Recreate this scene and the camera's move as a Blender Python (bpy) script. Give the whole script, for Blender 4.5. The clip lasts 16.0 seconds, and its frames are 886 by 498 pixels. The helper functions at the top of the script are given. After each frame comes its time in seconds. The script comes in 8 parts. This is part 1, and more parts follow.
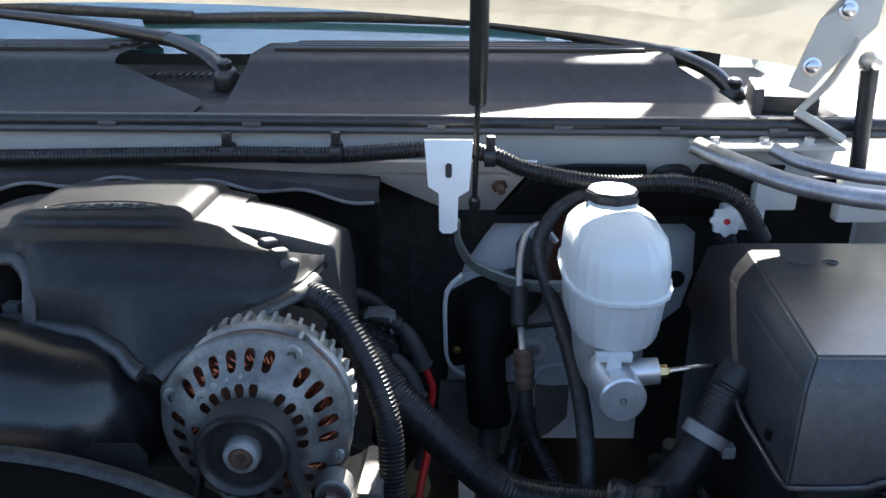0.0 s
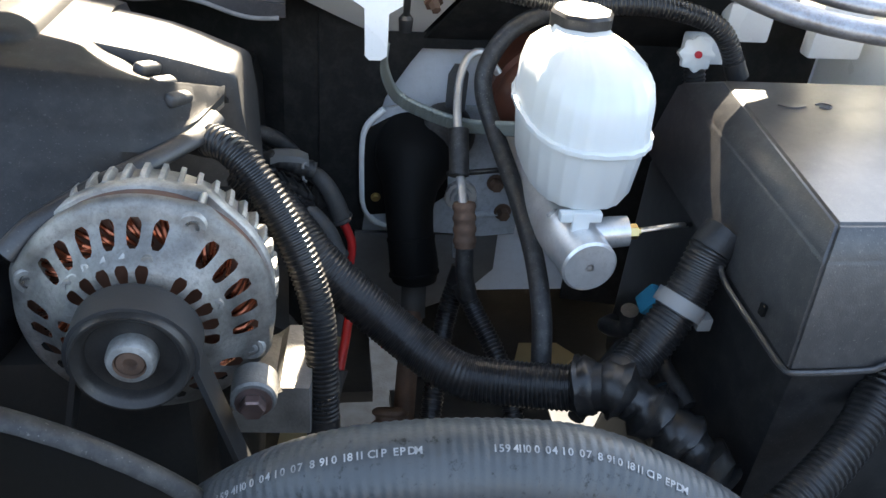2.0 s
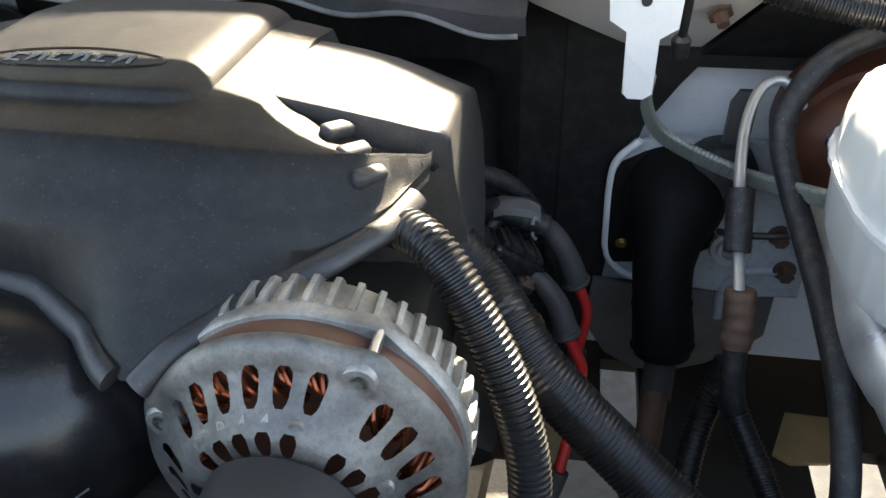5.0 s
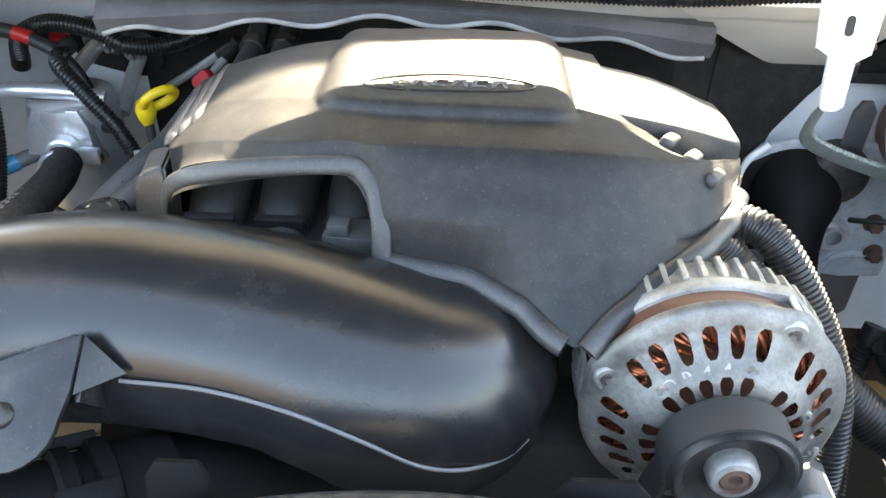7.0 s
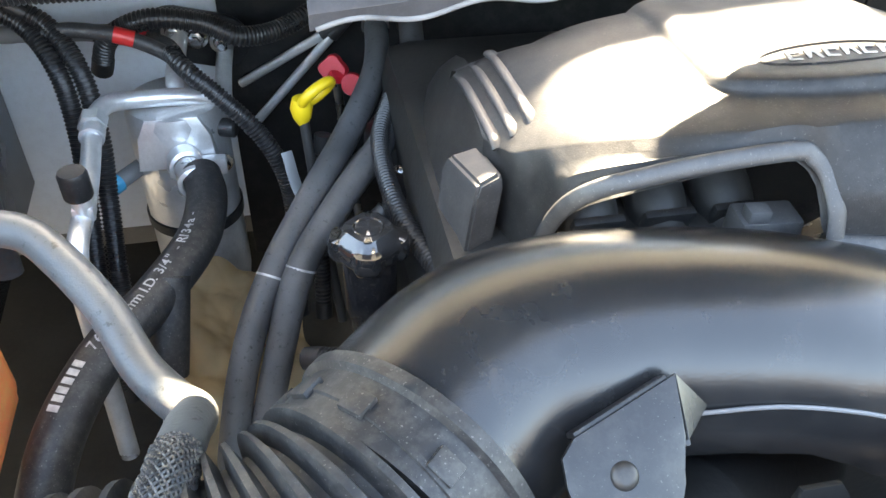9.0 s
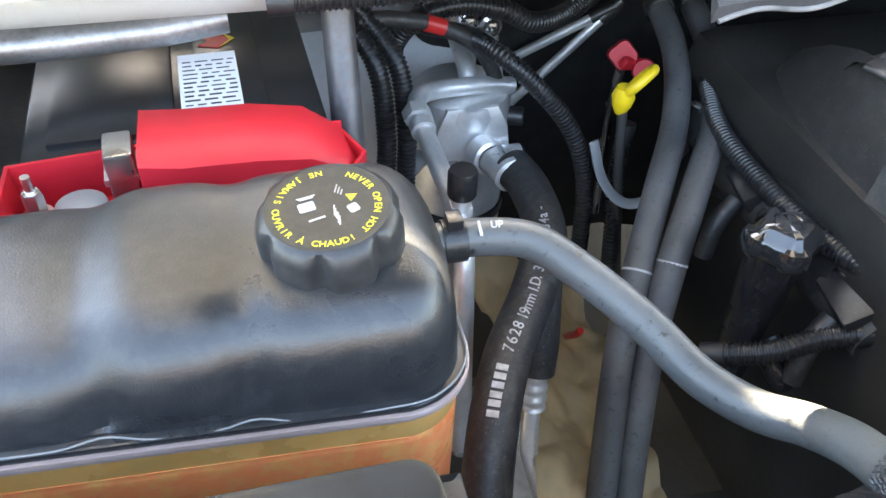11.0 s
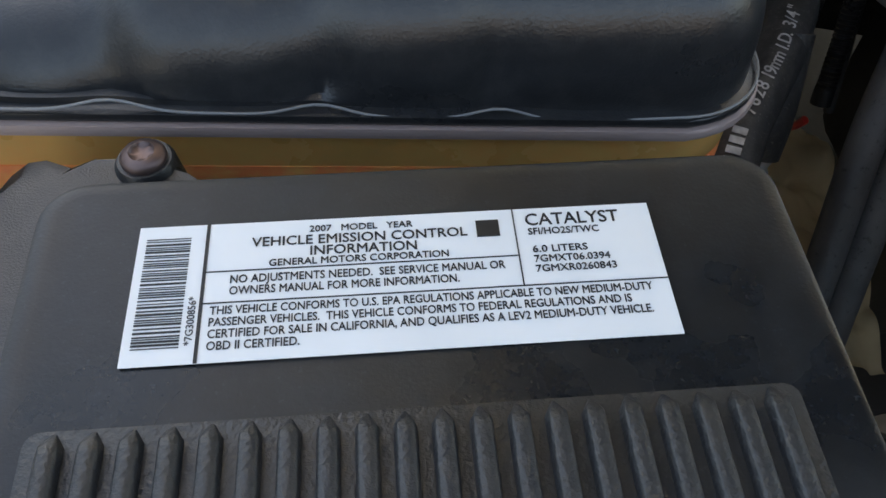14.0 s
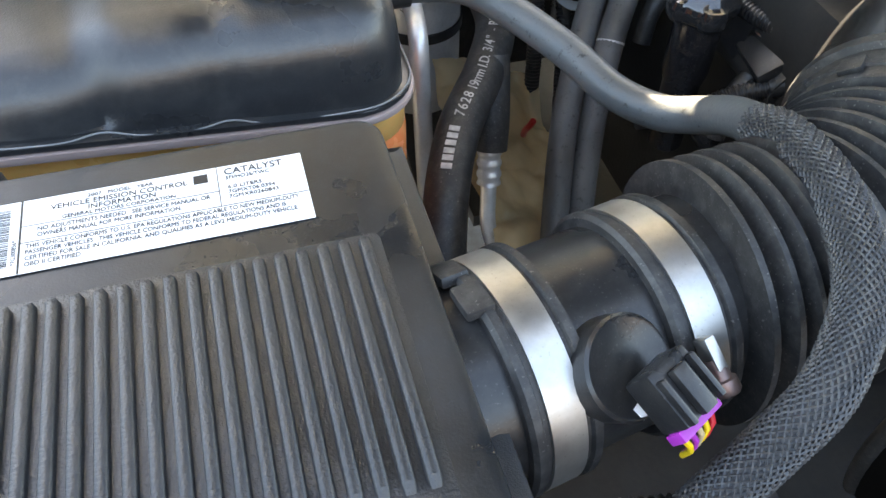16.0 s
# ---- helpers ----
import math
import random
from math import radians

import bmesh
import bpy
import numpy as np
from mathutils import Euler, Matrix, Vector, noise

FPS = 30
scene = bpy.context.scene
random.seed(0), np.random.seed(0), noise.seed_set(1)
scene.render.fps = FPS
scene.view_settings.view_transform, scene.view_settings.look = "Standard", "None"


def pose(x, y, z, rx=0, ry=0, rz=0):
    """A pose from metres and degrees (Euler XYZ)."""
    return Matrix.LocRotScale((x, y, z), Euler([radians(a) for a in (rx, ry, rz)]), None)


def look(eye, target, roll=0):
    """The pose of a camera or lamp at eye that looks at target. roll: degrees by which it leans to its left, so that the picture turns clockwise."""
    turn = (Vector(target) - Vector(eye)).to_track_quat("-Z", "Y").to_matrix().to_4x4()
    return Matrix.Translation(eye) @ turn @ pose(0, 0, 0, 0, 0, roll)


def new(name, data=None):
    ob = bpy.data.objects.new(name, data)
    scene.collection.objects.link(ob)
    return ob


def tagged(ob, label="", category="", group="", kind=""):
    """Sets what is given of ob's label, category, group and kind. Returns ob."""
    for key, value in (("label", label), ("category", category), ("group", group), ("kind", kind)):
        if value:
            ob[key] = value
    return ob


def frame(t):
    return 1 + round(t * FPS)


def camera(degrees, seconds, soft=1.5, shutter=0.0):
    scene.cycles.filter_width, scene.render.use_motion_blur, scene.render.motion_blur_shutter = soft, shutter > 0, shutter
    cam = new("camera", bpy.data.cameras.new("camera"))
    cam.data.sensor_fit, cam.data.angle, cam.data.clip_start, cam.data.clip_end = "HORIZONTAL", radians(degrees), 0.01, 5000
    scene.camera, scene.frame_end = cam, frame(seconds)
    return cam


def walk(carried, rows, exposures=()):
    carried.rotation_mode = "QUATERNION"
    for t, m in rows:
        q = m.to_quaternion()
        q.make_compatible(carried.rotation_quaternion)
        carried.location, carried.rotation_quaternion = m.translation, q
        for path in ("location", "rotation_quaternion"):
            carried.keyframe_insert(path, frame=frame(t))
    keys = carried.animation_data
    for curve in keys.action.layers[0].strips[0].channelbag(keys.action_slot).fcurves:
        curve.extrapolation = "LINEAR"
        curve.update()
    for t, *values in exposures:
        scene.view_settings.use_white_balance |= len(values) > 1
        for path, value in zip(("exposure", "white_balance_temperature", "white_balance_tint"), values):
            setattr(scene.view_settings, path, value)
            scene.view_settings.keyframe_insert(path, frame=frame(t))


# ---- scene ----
cam = camera(57.7, 16.0)
PATH = [
    (0, (0.3430, 0.1228, 1.3523), (0.3446, 1.0518, 0.9823), 0.28),
    (0.5, (0.3761, 0.1966, 1.3310), (0.3669, 1.1043, 0.9116), 1.05),
    (1, (0.3839, 0.2377, 1.3156), (0.3834, 1.1260, 0.8563), 2.32),
    (1.5, (0.3210, 0.2450, 1.3093), (0.4103, 1.1045, 0.8059), 4.56),
    (2, (0.3018, 0.2611, 1.3032), (0.4515, 1.0805, 0.7499), 5.47),
    (2.5, (0.3253, 0.3040, 1.3019), (0.4864, 1.0955, 0.7123), 4.65),
    (3, (0.3642, 0.3490, 1.3019), (0.5246, 1.1256, 0.6927), 5.76),
    (3.5, (0.3907, 0.3839, 1.2831), (0.4705, 1.1583, 0.6556), 3.43),
    (4, (0.3683, 0.4160, 1.2836), (0.3584, 1.2002, 0.6632), 0.65),
    (4.5, (0.3361, 0.4285, 1.2942), (0.2462, 1.2160, 0.6846), -1.25),
    (5, (0.3070, 0.4358, 1.2914), (0.1635, 1.2228, 0.6914), -2.03),
    (5.2, (0.2951, 0.4349, 1.2949), (0.1324, 1.2187, 0.6956), -2.30),
    (7.3, (0.0118, 0.3246, 1.3412), (0.0133, 1.1270, 0.7444), 2.34),
    (7.5, (-0.0151, 0.3228, 1.3390), (-0.0038, 1.1206, 0.7362), 2.74),
    (8, (-0.1209, 0.3407, 1.3283), (-0.0692, 1.1245, 0.7094), 1.96),
    (8.2, (-0.1620, 0.3555, 1.3318), (-0.0883, 1.1312, 0.7051), 1.59),
    (10.3, (-0.4872, 0.4640, 1.3488), (-0.2367, 1.1634, 0.6794), 4.18),
    (10.5, (-0.5264, 0.4738, 1.3455), (-0.2801, 1.1718, 0.6731), 4.07),
    (11, (-0.6155, 0.5003, 1.3456), (-0.4139, 1.2060, 0.6664), 3.08),
    (11.5, (-0.6658, 0.4982, 1.3404), (-0.5137, 1.2106, 0.6553), 2.09),
    (12, (-0.6825, 0.4776, 1.3032), (-0.5565, 1.1687, 0.5914), 1.78),
    (12.5, (-0.6928, 0.4834, 1.2706), (-0.5840, 1.1264, 0.5125), 3.71),
    (13, (-0.6968, 0.5085, 1.2462), (-0.6032, 1.1065, 0.4501), 4.41),
    (13.5, (-0.6918, 0.5219, 1.2346), (-0.6107, 1.1036, 0.4253), 3.60),
    (14, (-0.6826, 0.5209, 1.2333), (-0.6151, 1.1023, 0.4225), 2.30),
    (14.5, (-0.6719, 0.5002, 1.2446), (-0.6139, 1.0857, 0.4360), 0.88),
    (15, (-0.6663, 0.4467, 1.2611), (-0.5986, 1.0368, 0.4567), 0.00),
    (15.5, (-0.6450, 0.3947, 1.2877), (-0.5578, 1.0077, 0.5024), -2.29),
    (16, (-0.6216, 0.3619, 1.3170), (-0.4304, 0.9911, 0.5636), 1.21),
]
EXPOSURES = [(0, 2.45, 6400, 10), (0.5, 2.9, 6800, 10), (1, 3.15, 7100, 10), (2, 3.47, 7900, 10), (2.8, 3.7, 8250, 10), (3.5, 3.67, 8400, 10), (5, 3.25, 8600, 10), (7.3, 4.75, 8800, 10), (8.2, 5.0, 8700, 10), (10.5, 4.95, 8400, 10), (11.5, 4.25, 8400, 10), (12, 3.3, 8300, 10), (12.5, 2.9, 8000, 10), (13.5, 2.75, 8900, 10), (15, 2.85, 8900, 10), (15.5, 3.65, 8900, 10), (16, 4.2, 8800, 10)]
walk(cam, [(t, look(e, g, r)) for t, e, g, r in PATH], EXPOSURES)

# world, sun and exposure
world = bpy.data.worlds.new("sky")
scene.world = world
world.use_nodes = True
_nt = world.node_tree
_sky = _nt.nodes.new("ShaderNodeTexSky")
_sky.sky_type = "NISHITA"
_sky.sun_disc = False
SUN_ELEV, SUN_AZ = 37.5, 8.0   # degrees; azimuth from +y towards +x
_sky.sun_elevation = radians(SUN_ELEV)
_sky.sun_rotation = radians(SUN_AZ)
_bg = _nt.nodes["Background"]
_bg.inputs[1].default_value = 0.10
_nt.links.new(_sky.outputs[0], _bg.inputs[0])
_sd = bpy.data.lights.new("sun", "SUN")
_sd.energy, _sd.angle, _sd.color = 5.0, radians(0.6), (1.0, 0.95, 0.86)
_so = new("sun", _sd)
_dir = Vector((math.cos(radians(SUN_ELEV)) * math.sin(radians(SUN_AZ)), math.cos(radians(SUN_ELEV)) * math.cos(radians(SUN_AZ)), math.sin(radians(SUN_ELEV))))
_so.matrix_world = look(Vector((0, 0, 3)) + _dir * 8, (0, 0, 3))

# ---- materials ----
def mat(name, color, rough=0.5, metal=0.0, bump=0.0, scale=400.0, var=0.15, vscale=12.0, dust=0.0, dustcol=(0.35, 0.33, 0.3), coat=0.0, spec=0.5, trans=0.0, sss=0.0, rvar=0.15):
    """Principled surface with fine grain, broad tone variation and a film of dust on top faces."""
    m = bpy.data.materials.new(name)
    m.use_nodes = True
    nt = m.node_tree
    n, l = nt.nodes, nt.links
    b = n["Principled BSDF"]
    co = n.new("ShaderNodeTexCoord")
    big = n.new("ShaderNodeTexNoise")
    big.inputs["Scale"].default_value = vscale
    big.inputs["Detail"].default_value = 6
    l.new(co.outputs["Object"], big.inputs["Vector"])
    ramp = n.new("ShaderNodeMapRange")
    ramp.inputs[1].default_value, ramp.inputs[2].default_value = 0.3, 0.7
    ramp.inputs[3].default_value, ramp.inputs[4].default_value = 1 - var, 1 + var
    l.new(big.outputs[0], ramp.inputs[0])
    mul = n.new("ShaderNodeVectorMath")
    mul.operation = "SCALE"
    mul.inputs[0].default_value = color
    l.new(ramp.outputs[0], mul.inputs["Scale"])
    out = mul.outputs[0]
    if dust:
        sp = n.new("ShaderNodeTexNoise")
        sp.inputs["Scale"].default_value = vscale * 9
        sp.inputs["Detail"].default_value = 8
        sp.inputs["Roughness"].default_value = 0.7
        l.new(co.outputs["Object"], sp.inputs["Vector"])
        mr = n.new("ShaderNodeMapRange")
        mr.inputs[1].default_value, mr.inputs[2].default_value = (0.45, 0.75) if dust < 0.9 else (0.58, 0.66)
        mr.inputs[3].default_value, mr.inputs[4].default_value = 0.0, dust
        l.new(sp.outputs[0], mr.inputs[0])
        mix = n.new("ShaderNodeMix")
        mix.data_type = "RGBA"
        l.new(mr.outputs[0], mix.inputs[0])
        l.new(out, mix.inputs[6])
        mix.inputs[7].default_value = (*dustcol, 1)
        out = mix.outputs[2]
        pt = n.new("ShaderNodeTexNoise")
        pt.inputs["Scale"].default_value = 620
        pt.inputs["Detail"].default_value = 2
        l.new(co.outputs["Object"], pt.inputs["Vector"])
        pr = n.new("ShaderNodeMapRange")
        pr.inputs[1].default_value, pr.inputs[2].default_value = 0.66, 0.72
        pr.inputs[3].default_value, pr.inputs[4].default_value = 0.0, 0.0 if dust < 0.055 else min(0.3, dust * 2)
        l.new(pt.outputs[0], pr.inputs[0])
        mix2 = n.new("ShaderNodeMix")
        mix2.data_type = "RGBA"
        l.new(pr.outputs[0], mix2.inputs[0])
        l.new(out, mix2.inputs[6])
        mix2.inputs[7].default_value = (*dustcol, 1)
        out = mix2.outputs[2]
    l.new(out, b.inputs["Base Color"])
    rr = n.new("ShaderNodeMapRange")
    rr.inputs[1].default_value, rr.inputs[2].default_value = 0.3, 0.7
    rr.inputs[3].default_value, rr.inputs[4].default_value = max(0.02, rough - rvar * 0.5), min(1, rough + rvar * 0.5)
    l.new(big.outputs[0], rr.inputs[0])
    l.new(rr.outputs[0], b.inputs["Roughness"])
    b.inputs["Metallic"].default_value = metal
    b.inputs["Specular IOR Level"].default_value = spec
    b.inputs["Coat Weight"].default_value = coat
    b.inputs["Transmission Weight"].default_value = trans
    if sss:
        b.inputs["Subsurface Weight"].default_value = sss
        b.inputs["Subsurface Radius"].default_value = (0.02, 0.018, 0.016)
    if bump:
        fine = n.new("ShaderNodeTexNoise")
        fine.inputs["Scale"].default_value = scale
        fine.inputs["Detail"].default_value = 3
        l.new(co.outputs["Object"], fine.inputs["Vector"])
        bp = n.new("ShaderNodeBump")
        bp.inputs["Strength"].default_value = bump
        bp.inputs["Distance"].default_value = 0.0006
        l.new(fine.outputs[0], bp.inputs["Height"])
        l.new(bp.outputs[0], b.inputs["Normal"])
    return m


M_COVER = mat("engine_cover_plastic", (0.028, 0.028, 0.0295), 0.46, bump=0.30, scale=1100, var=0.08, dust=0.09, vscale=8, spec=0.7)
M_DUCT = mat("smooth_black_plastic", (0.013, 0.013, 0.014), 0.25, bump=0.12, scale=700, var=0.08, dust=0.03, vscale=5, spec=0.6, rvar=0.06)
M_SATIN = mat("satin_black_plastic", (0.016, 0.016, 0.017), 0.34, bump=0.15, scale=700, dust=0.06, vscale=9)
M_RUBBER = mat("black_rubber", (0.016, 0.016, 0.017), 0.5, bump=0.2, scale=500, dust=0.12, vscale=14)
M_HOSE = mat("grey_rubber_hose", (0.076, 0.082, 0.085), 0.42, bump=0.4, scale=400, dust=0.95, dustcol=(0.012, 0.012, 0.012), vscale=16)
M_DUSTY = mat("dusty_rubber_hose", (0.060, 0.060, 0.062), 0.6, bump=0.6, scale=220, var=0.45, dust=0.95, dustcol=(0.014, 0.014, 0.015), vscale=20)
M_LOOM = mat("split_loom_plastic", (0.012, 0.012, 0.013), 0.33, dust=0.06, vscale=20)
M_FELT = mat("black_insulation_felt", (0.012, 0.012, 0.012), 0.8, bump=0.5, scale=250, dust=0.05, vscale=6, spec=0.25)
M_ALU = mat("cast_aluminium", (0.40, 0.395, 0.38), 0.52, metal=0.65, bump=0.8, scale=260, var=0.45, vscale=40, dust=0.5, dustcol=(0.17, 0.155, 0.14))
M_ALUBRIGHT = mat("bright_aluminium", (0.68, 0.68, 0.68), 0.34, metal=0.65, bump=0.2, scale=300, var=0.18, vscale=25, dust=0.2, dustcol=(0.25, 0.24, 0.22))
M_STEEL = mat("zinc_steel", (0.62, 0.62, 0.62), 0.28, metal=1.0, bump=0.1, scale=300, var=0.15, vscale=30)
M_GOLD = mat("yellow_zinc", (0.55, 0.43, 0.2), 0.35, metal=1.0, var=0.2, vscale=30)
M_RUST = mat("rusty_steel", (0.135, 0.082, 0.058), 0.75, metal=0.3, bump=0.6, scale=200, var=0.4, vscale=40, dust=0.4, dustcol=(0.08, 0.05, 0.04))
M_COPPER = mat("varnished_copper_wire", (0.36, 0.10, 0.05), 0.3, metal=0.9, var=0.3, vscale=80)
M_WHITE = mat("white_body_paint", (0.78, 0.79, 0.78), 0.32, coat=0.5, var=0.04, vscale=5, dust=0.12, dustcol=(0.45, 0.43, 0.4))
M_CREAM = mat("white_plastic", (0.68, 0.71, 0.71), 0.35, var=0.04, sss=0.25)
M_RED = mat("red_plastic", (0.48, 0.015, 0.026), 0.42, var=0.12, sss=0.05, spec=0.35)
M_REDWIRE = mat("red_wire", (0.5, 0.02, 0.02), 0.4)
M_BLUE = mat("bright_blue_plastic", (0.03, 0.36, 0.58), 0.35)
M_YELLOW = mat("yellow_plastic", (0.75, 0.50, 0.02), 0.4)
M_PURPLE = mat("purple_plastic", (0.35, 0.03, 0.35), 0.4)
M_PAPER = mat("white_label_paper", (0.80, 0.81, 0.82), 0.45, var=0.03, vscale=30)
M_INK = mat("black_ink", (0.012, 0.012, 0.014), 0.5)
M_WHITEINK = mat("white_print", (0.36, 0.36, 0.36), 0.55, var=0.4, vscale=120)
M_YELLOWINK = mat("yellow_print", (0.60, 0.52, 0.04), 0.5)
M_GREY = mat("grey_plastic", (0.22, 0.22, 0.22), 0.45)
M_TAN = mat("tan_board", (0.42, 0.32, 0.17), 0.75, bump=0.5, scale=120, var=0.2, vscale=15)
M_COOLANT = mat("orange_translucent_tank", (0.93, 0.27, 0.10), 0.28, var=0.12, vscale=7, dust=0.85, dustcol=(0.85, 0.50, 0.16), sss=0.35)
M_AMBER = mat("amber_translucent_tank", (0.72, 0.40, 0.13), 0.28, var=0.25, vscale=9, dust=0.5, dustcol=(0.85, 0.34, 0.10), sss=0.35)
M_ASPHALT = mat("sunlit_asphalt", (0.047, 0.052, 0.058), 0.9, bump=1.0, scale=160, var=0.45, vscale=34, dust=0.9, dustcol=(0.018, 0.019, 0.021))
M_DARK = mat("dark_grimy_metal", (0.03, 0.029, 0.028), 0.6, bump=0.6, scale=150, var=0.4, vscale=14, dust=0.3, dustcol=(0.07, 0.06, 0.05))
M_PULLEY = mat("worn_black_pulley", (0.045, 0.043, 0.042), 0.42, metal=0.5, var=0.3, vscale=60, dust=0.2, dustcol=(0.12, 0.10, 0.08))
M_STATOR = mat("brown_stator_varnish", (0.13, 0.055, 0.035), 0.4, var=0.25, vscale=60, bump=0.3, scale=300)
M_TANK = mat("black_tank_plastic", (0.020, 0.021, 0.023), 0.31, bump=0.30, scale=800, dust=0.05, vscale=10, spec=0.6, rvar=0.12)
M_CAP = mat("matt_black_cap", (0.022, 0.022, 0.023), 0.42, bump=0.1, scale=900, dust=0.05)
M_FLANGE = mat("pale_tank_flange", (0.36, 0.27, 0.25), 0.35, var=0.1, sss=0.2)
M_LID = mat("smooth_lid_plastic", (0.0150, 0.0158, 0.0170), 0.36, bump=0.16, scale=900, var=0.4, vscale=11, dust=0.22, dustcol=(0.040, 0.046, 0.055), rvar=0.5)
M_GRAIN = mat("coarse_grained_plastic", (0.013, 0.015, 0.018), 0.34, bump=0.4, scale=1300, dust=0.04, vscale=10, spec=0.7)
M_SCREW = mat("tarnished_screw", (0.20, 0.14, 0.13), 0.45, metal=0.8, var=0.3, vscale=80)
# dark grey for the toe board; on the lower plate it stands for shade
M_TOE = mat("dark_grey_paint", (0.13, 0.125, 0.12), 0.6, var=0.3, vscale=10, dust=0.3, dustcol=(0.05, 0.045, 0.04))
M_WALL = mat("dark_wall_paint", (0.07, 0.06, 0.055), 0.9, var=0.2, vscale=2)
M_BAND = mat("dull_clamp_steel", (0.50, 0.49, 0.47), 0.42, metal=1.0, bump=0.15, scale=300, var=0.2, vscale=40, dust=0.15, dustcol=(0.25, 0.22, 0.18))
M_STRAND = mat("woven_strand", (0.036, 0.038, 0.041), 0.42, var=0.2, vscale=30)
M_BOOST = mat("dark_brown_paint", (0.095, 0.030, 0.018), 0.4, var=0.3, vscale=25, dust=0.15, dustcol=(0.12, 0.08, 0.06))
M_SEAM = mat("pale_mould_seam", (0.16, 0.16, 0.165), 0.35)
M_FUSE = mat("grey_black_fuse_cover", (0.026, 0.026, 0.0285), 0.34, bump=0.25, scale=900, dust=0.10, vscale=9, spec=0.8)
M_TAPE = mat("black_tape", (0.014, 0.014, 0.015), 0.45, bump=0.6, scale=250, vscale=30)
# darker copy of the cast aluminium, in place of shade on the mount bracket
M_ALUSHADE = mat("shade_toned_aluminium", (0.24, 0.235, 0.225), 0.6, metal=0.6, bump=0.7, scale=350, var=0.3, vscale=35, dust=0.35, dustcol=(0.12, 0.11, 0.10))
M_OILCAP = mat("glossy_black_cap", (0.016, 0.016, 0.017), 0.13, var=0.2, vscale=40, spec=0.8, coat=0.4)
M_BAR = mat("scuffed_steel", (0.36, 0.36, 0.37), 0.42, metal=0.8, bump=0.3, scale=250, var=0.3, vscale=25, dust=0.5, dustcol=(0.14, 0.09, 0.06))
# hood paint darker than the body white, in place of shade on the underside
M_HOOD = mat("dimmed_cream_hood_paint", (0.44, 0.425, 0.385), 0.38, var=0.05, vscale=5, dust=0.1, dustcol=(0.40, 0.38, 0.34))
# near-black base colour, standing in for deep shade on the parts under the duct
M_NEARBLACK = mat("near_black_rubber", (0.005, 0.005, 0.005), 0.7, bump=0.5, scale=200, var=0.3, spec=0.2)
# near-black base colour for the block and the driver's valve cover
M_BLOCK = mat("near_black_engine_block", (0.015, 0.0145, 0.014), 0.6, bump=0.6, scale=150, var=0.4, vscale=14, dust=0.3, dustcol=(0.035, 0.03, 0.026), spec=0.3)
M_CONN = mat("dusty_grey_connector", (0.07, 0.07, 0.072), 0.5, var=0.2, vscale=40, dust=0.15, dustcol=(0.2, 0.19, 0.18))
M_PAPERTAN = mat("crumpled_tan_paper", (0.58, 0.45, 0.27), 0.7, bump=0.4, scale=100, var=0.2, vscale=12)
M_BELT = mat("belt_rubber", (0.025, 0.025, 0.026), 0.65, bump=0.2)
M_SLEEVE = mat("braided_ground_strap", (0.26, 0.29, 0.27), 0.45, metal=0.25, bump=0.8, scale=600)
M_BLACKGLOSS = mat("glossy_black_plastic", (0.012, 0.012, 0.014), 0.22, bump=0.1, scale=500, var=0.2, vscale=20, dust=0.12, dustcol=(0.12, 0.11, 0.10))
M_PAD = mat("worn_grey_pad", (0.060, 0.056, 0.058), 0.9, bump=0.8, scale=220, var=0.35, vscale=16, dust=0.35, dustcol=(0.12, 0.11, 0.11))
M_OLDBAR = mat("dark_rusty_bar", (0.085, 0.085, 0.09), 0.38, metal=0.35, bump=0.4, scale=240, var=0.45, vscale=22, dust=0.6, dustcol=(0.10, 0.05, 0.035))
M_FIELD = mat("pebbled_lid_plastic", (0.021, 0.022, 0.024), 0.40, bump=0.8, scale=700, var=0.25, vscale=14, dust=0.15, dustcol=(0.07, 0.072, 0.075), spec=0.6)
M_WORNPAD = mat("frayed_pad_edge", (0.19, 0.18, 0.175), 0.95, bump=0.8, scale=260, var=0.5, vscale=30)
# plate colour greyed down to stand for shade under the brake reservoir
M_SHADEGREY = mat("shade_grey_plate_paint", (0.42, 0.45, 0.48), 0.5, var=0.12, vscale=14, dust=0.45, dustcol=(0.10, 0.095, 0.09))
M_DIRTYWHITE = mat("dirty_white_plastic", (0.52, 0.52, 0.49), 0.55, var=0.25, vscale=60, dust=0.5, dustcol=(0.16, 0.14, 0.12))
M_FLAKERUST = mat("flaking_rust", (0.20, 0.085, 0.035), 0.85, bump=0.9, scale=260, var=0.6, vscale=90, dust=0.5, dustcol=(0.045, 0.035, 0.03))
M_DUSTYRUB = mat("dusty_grey_rubber", (0.045, 0.045, 0.046), 0.6, bump=0.3, scale=300, var=0.2, vscale=40, dust=0.3, dustcol=(0.12, 0.115, 0.11))
M_FIRE = mat("silver_firewall", (0.76, 0.79, 0.82), 0.4, var=0.05, dust=0.15)
M_GLASS = mat("windshield_glass", (0.09, 0.26, 0.28), 0.03, trans=0.45, spec=0.15)


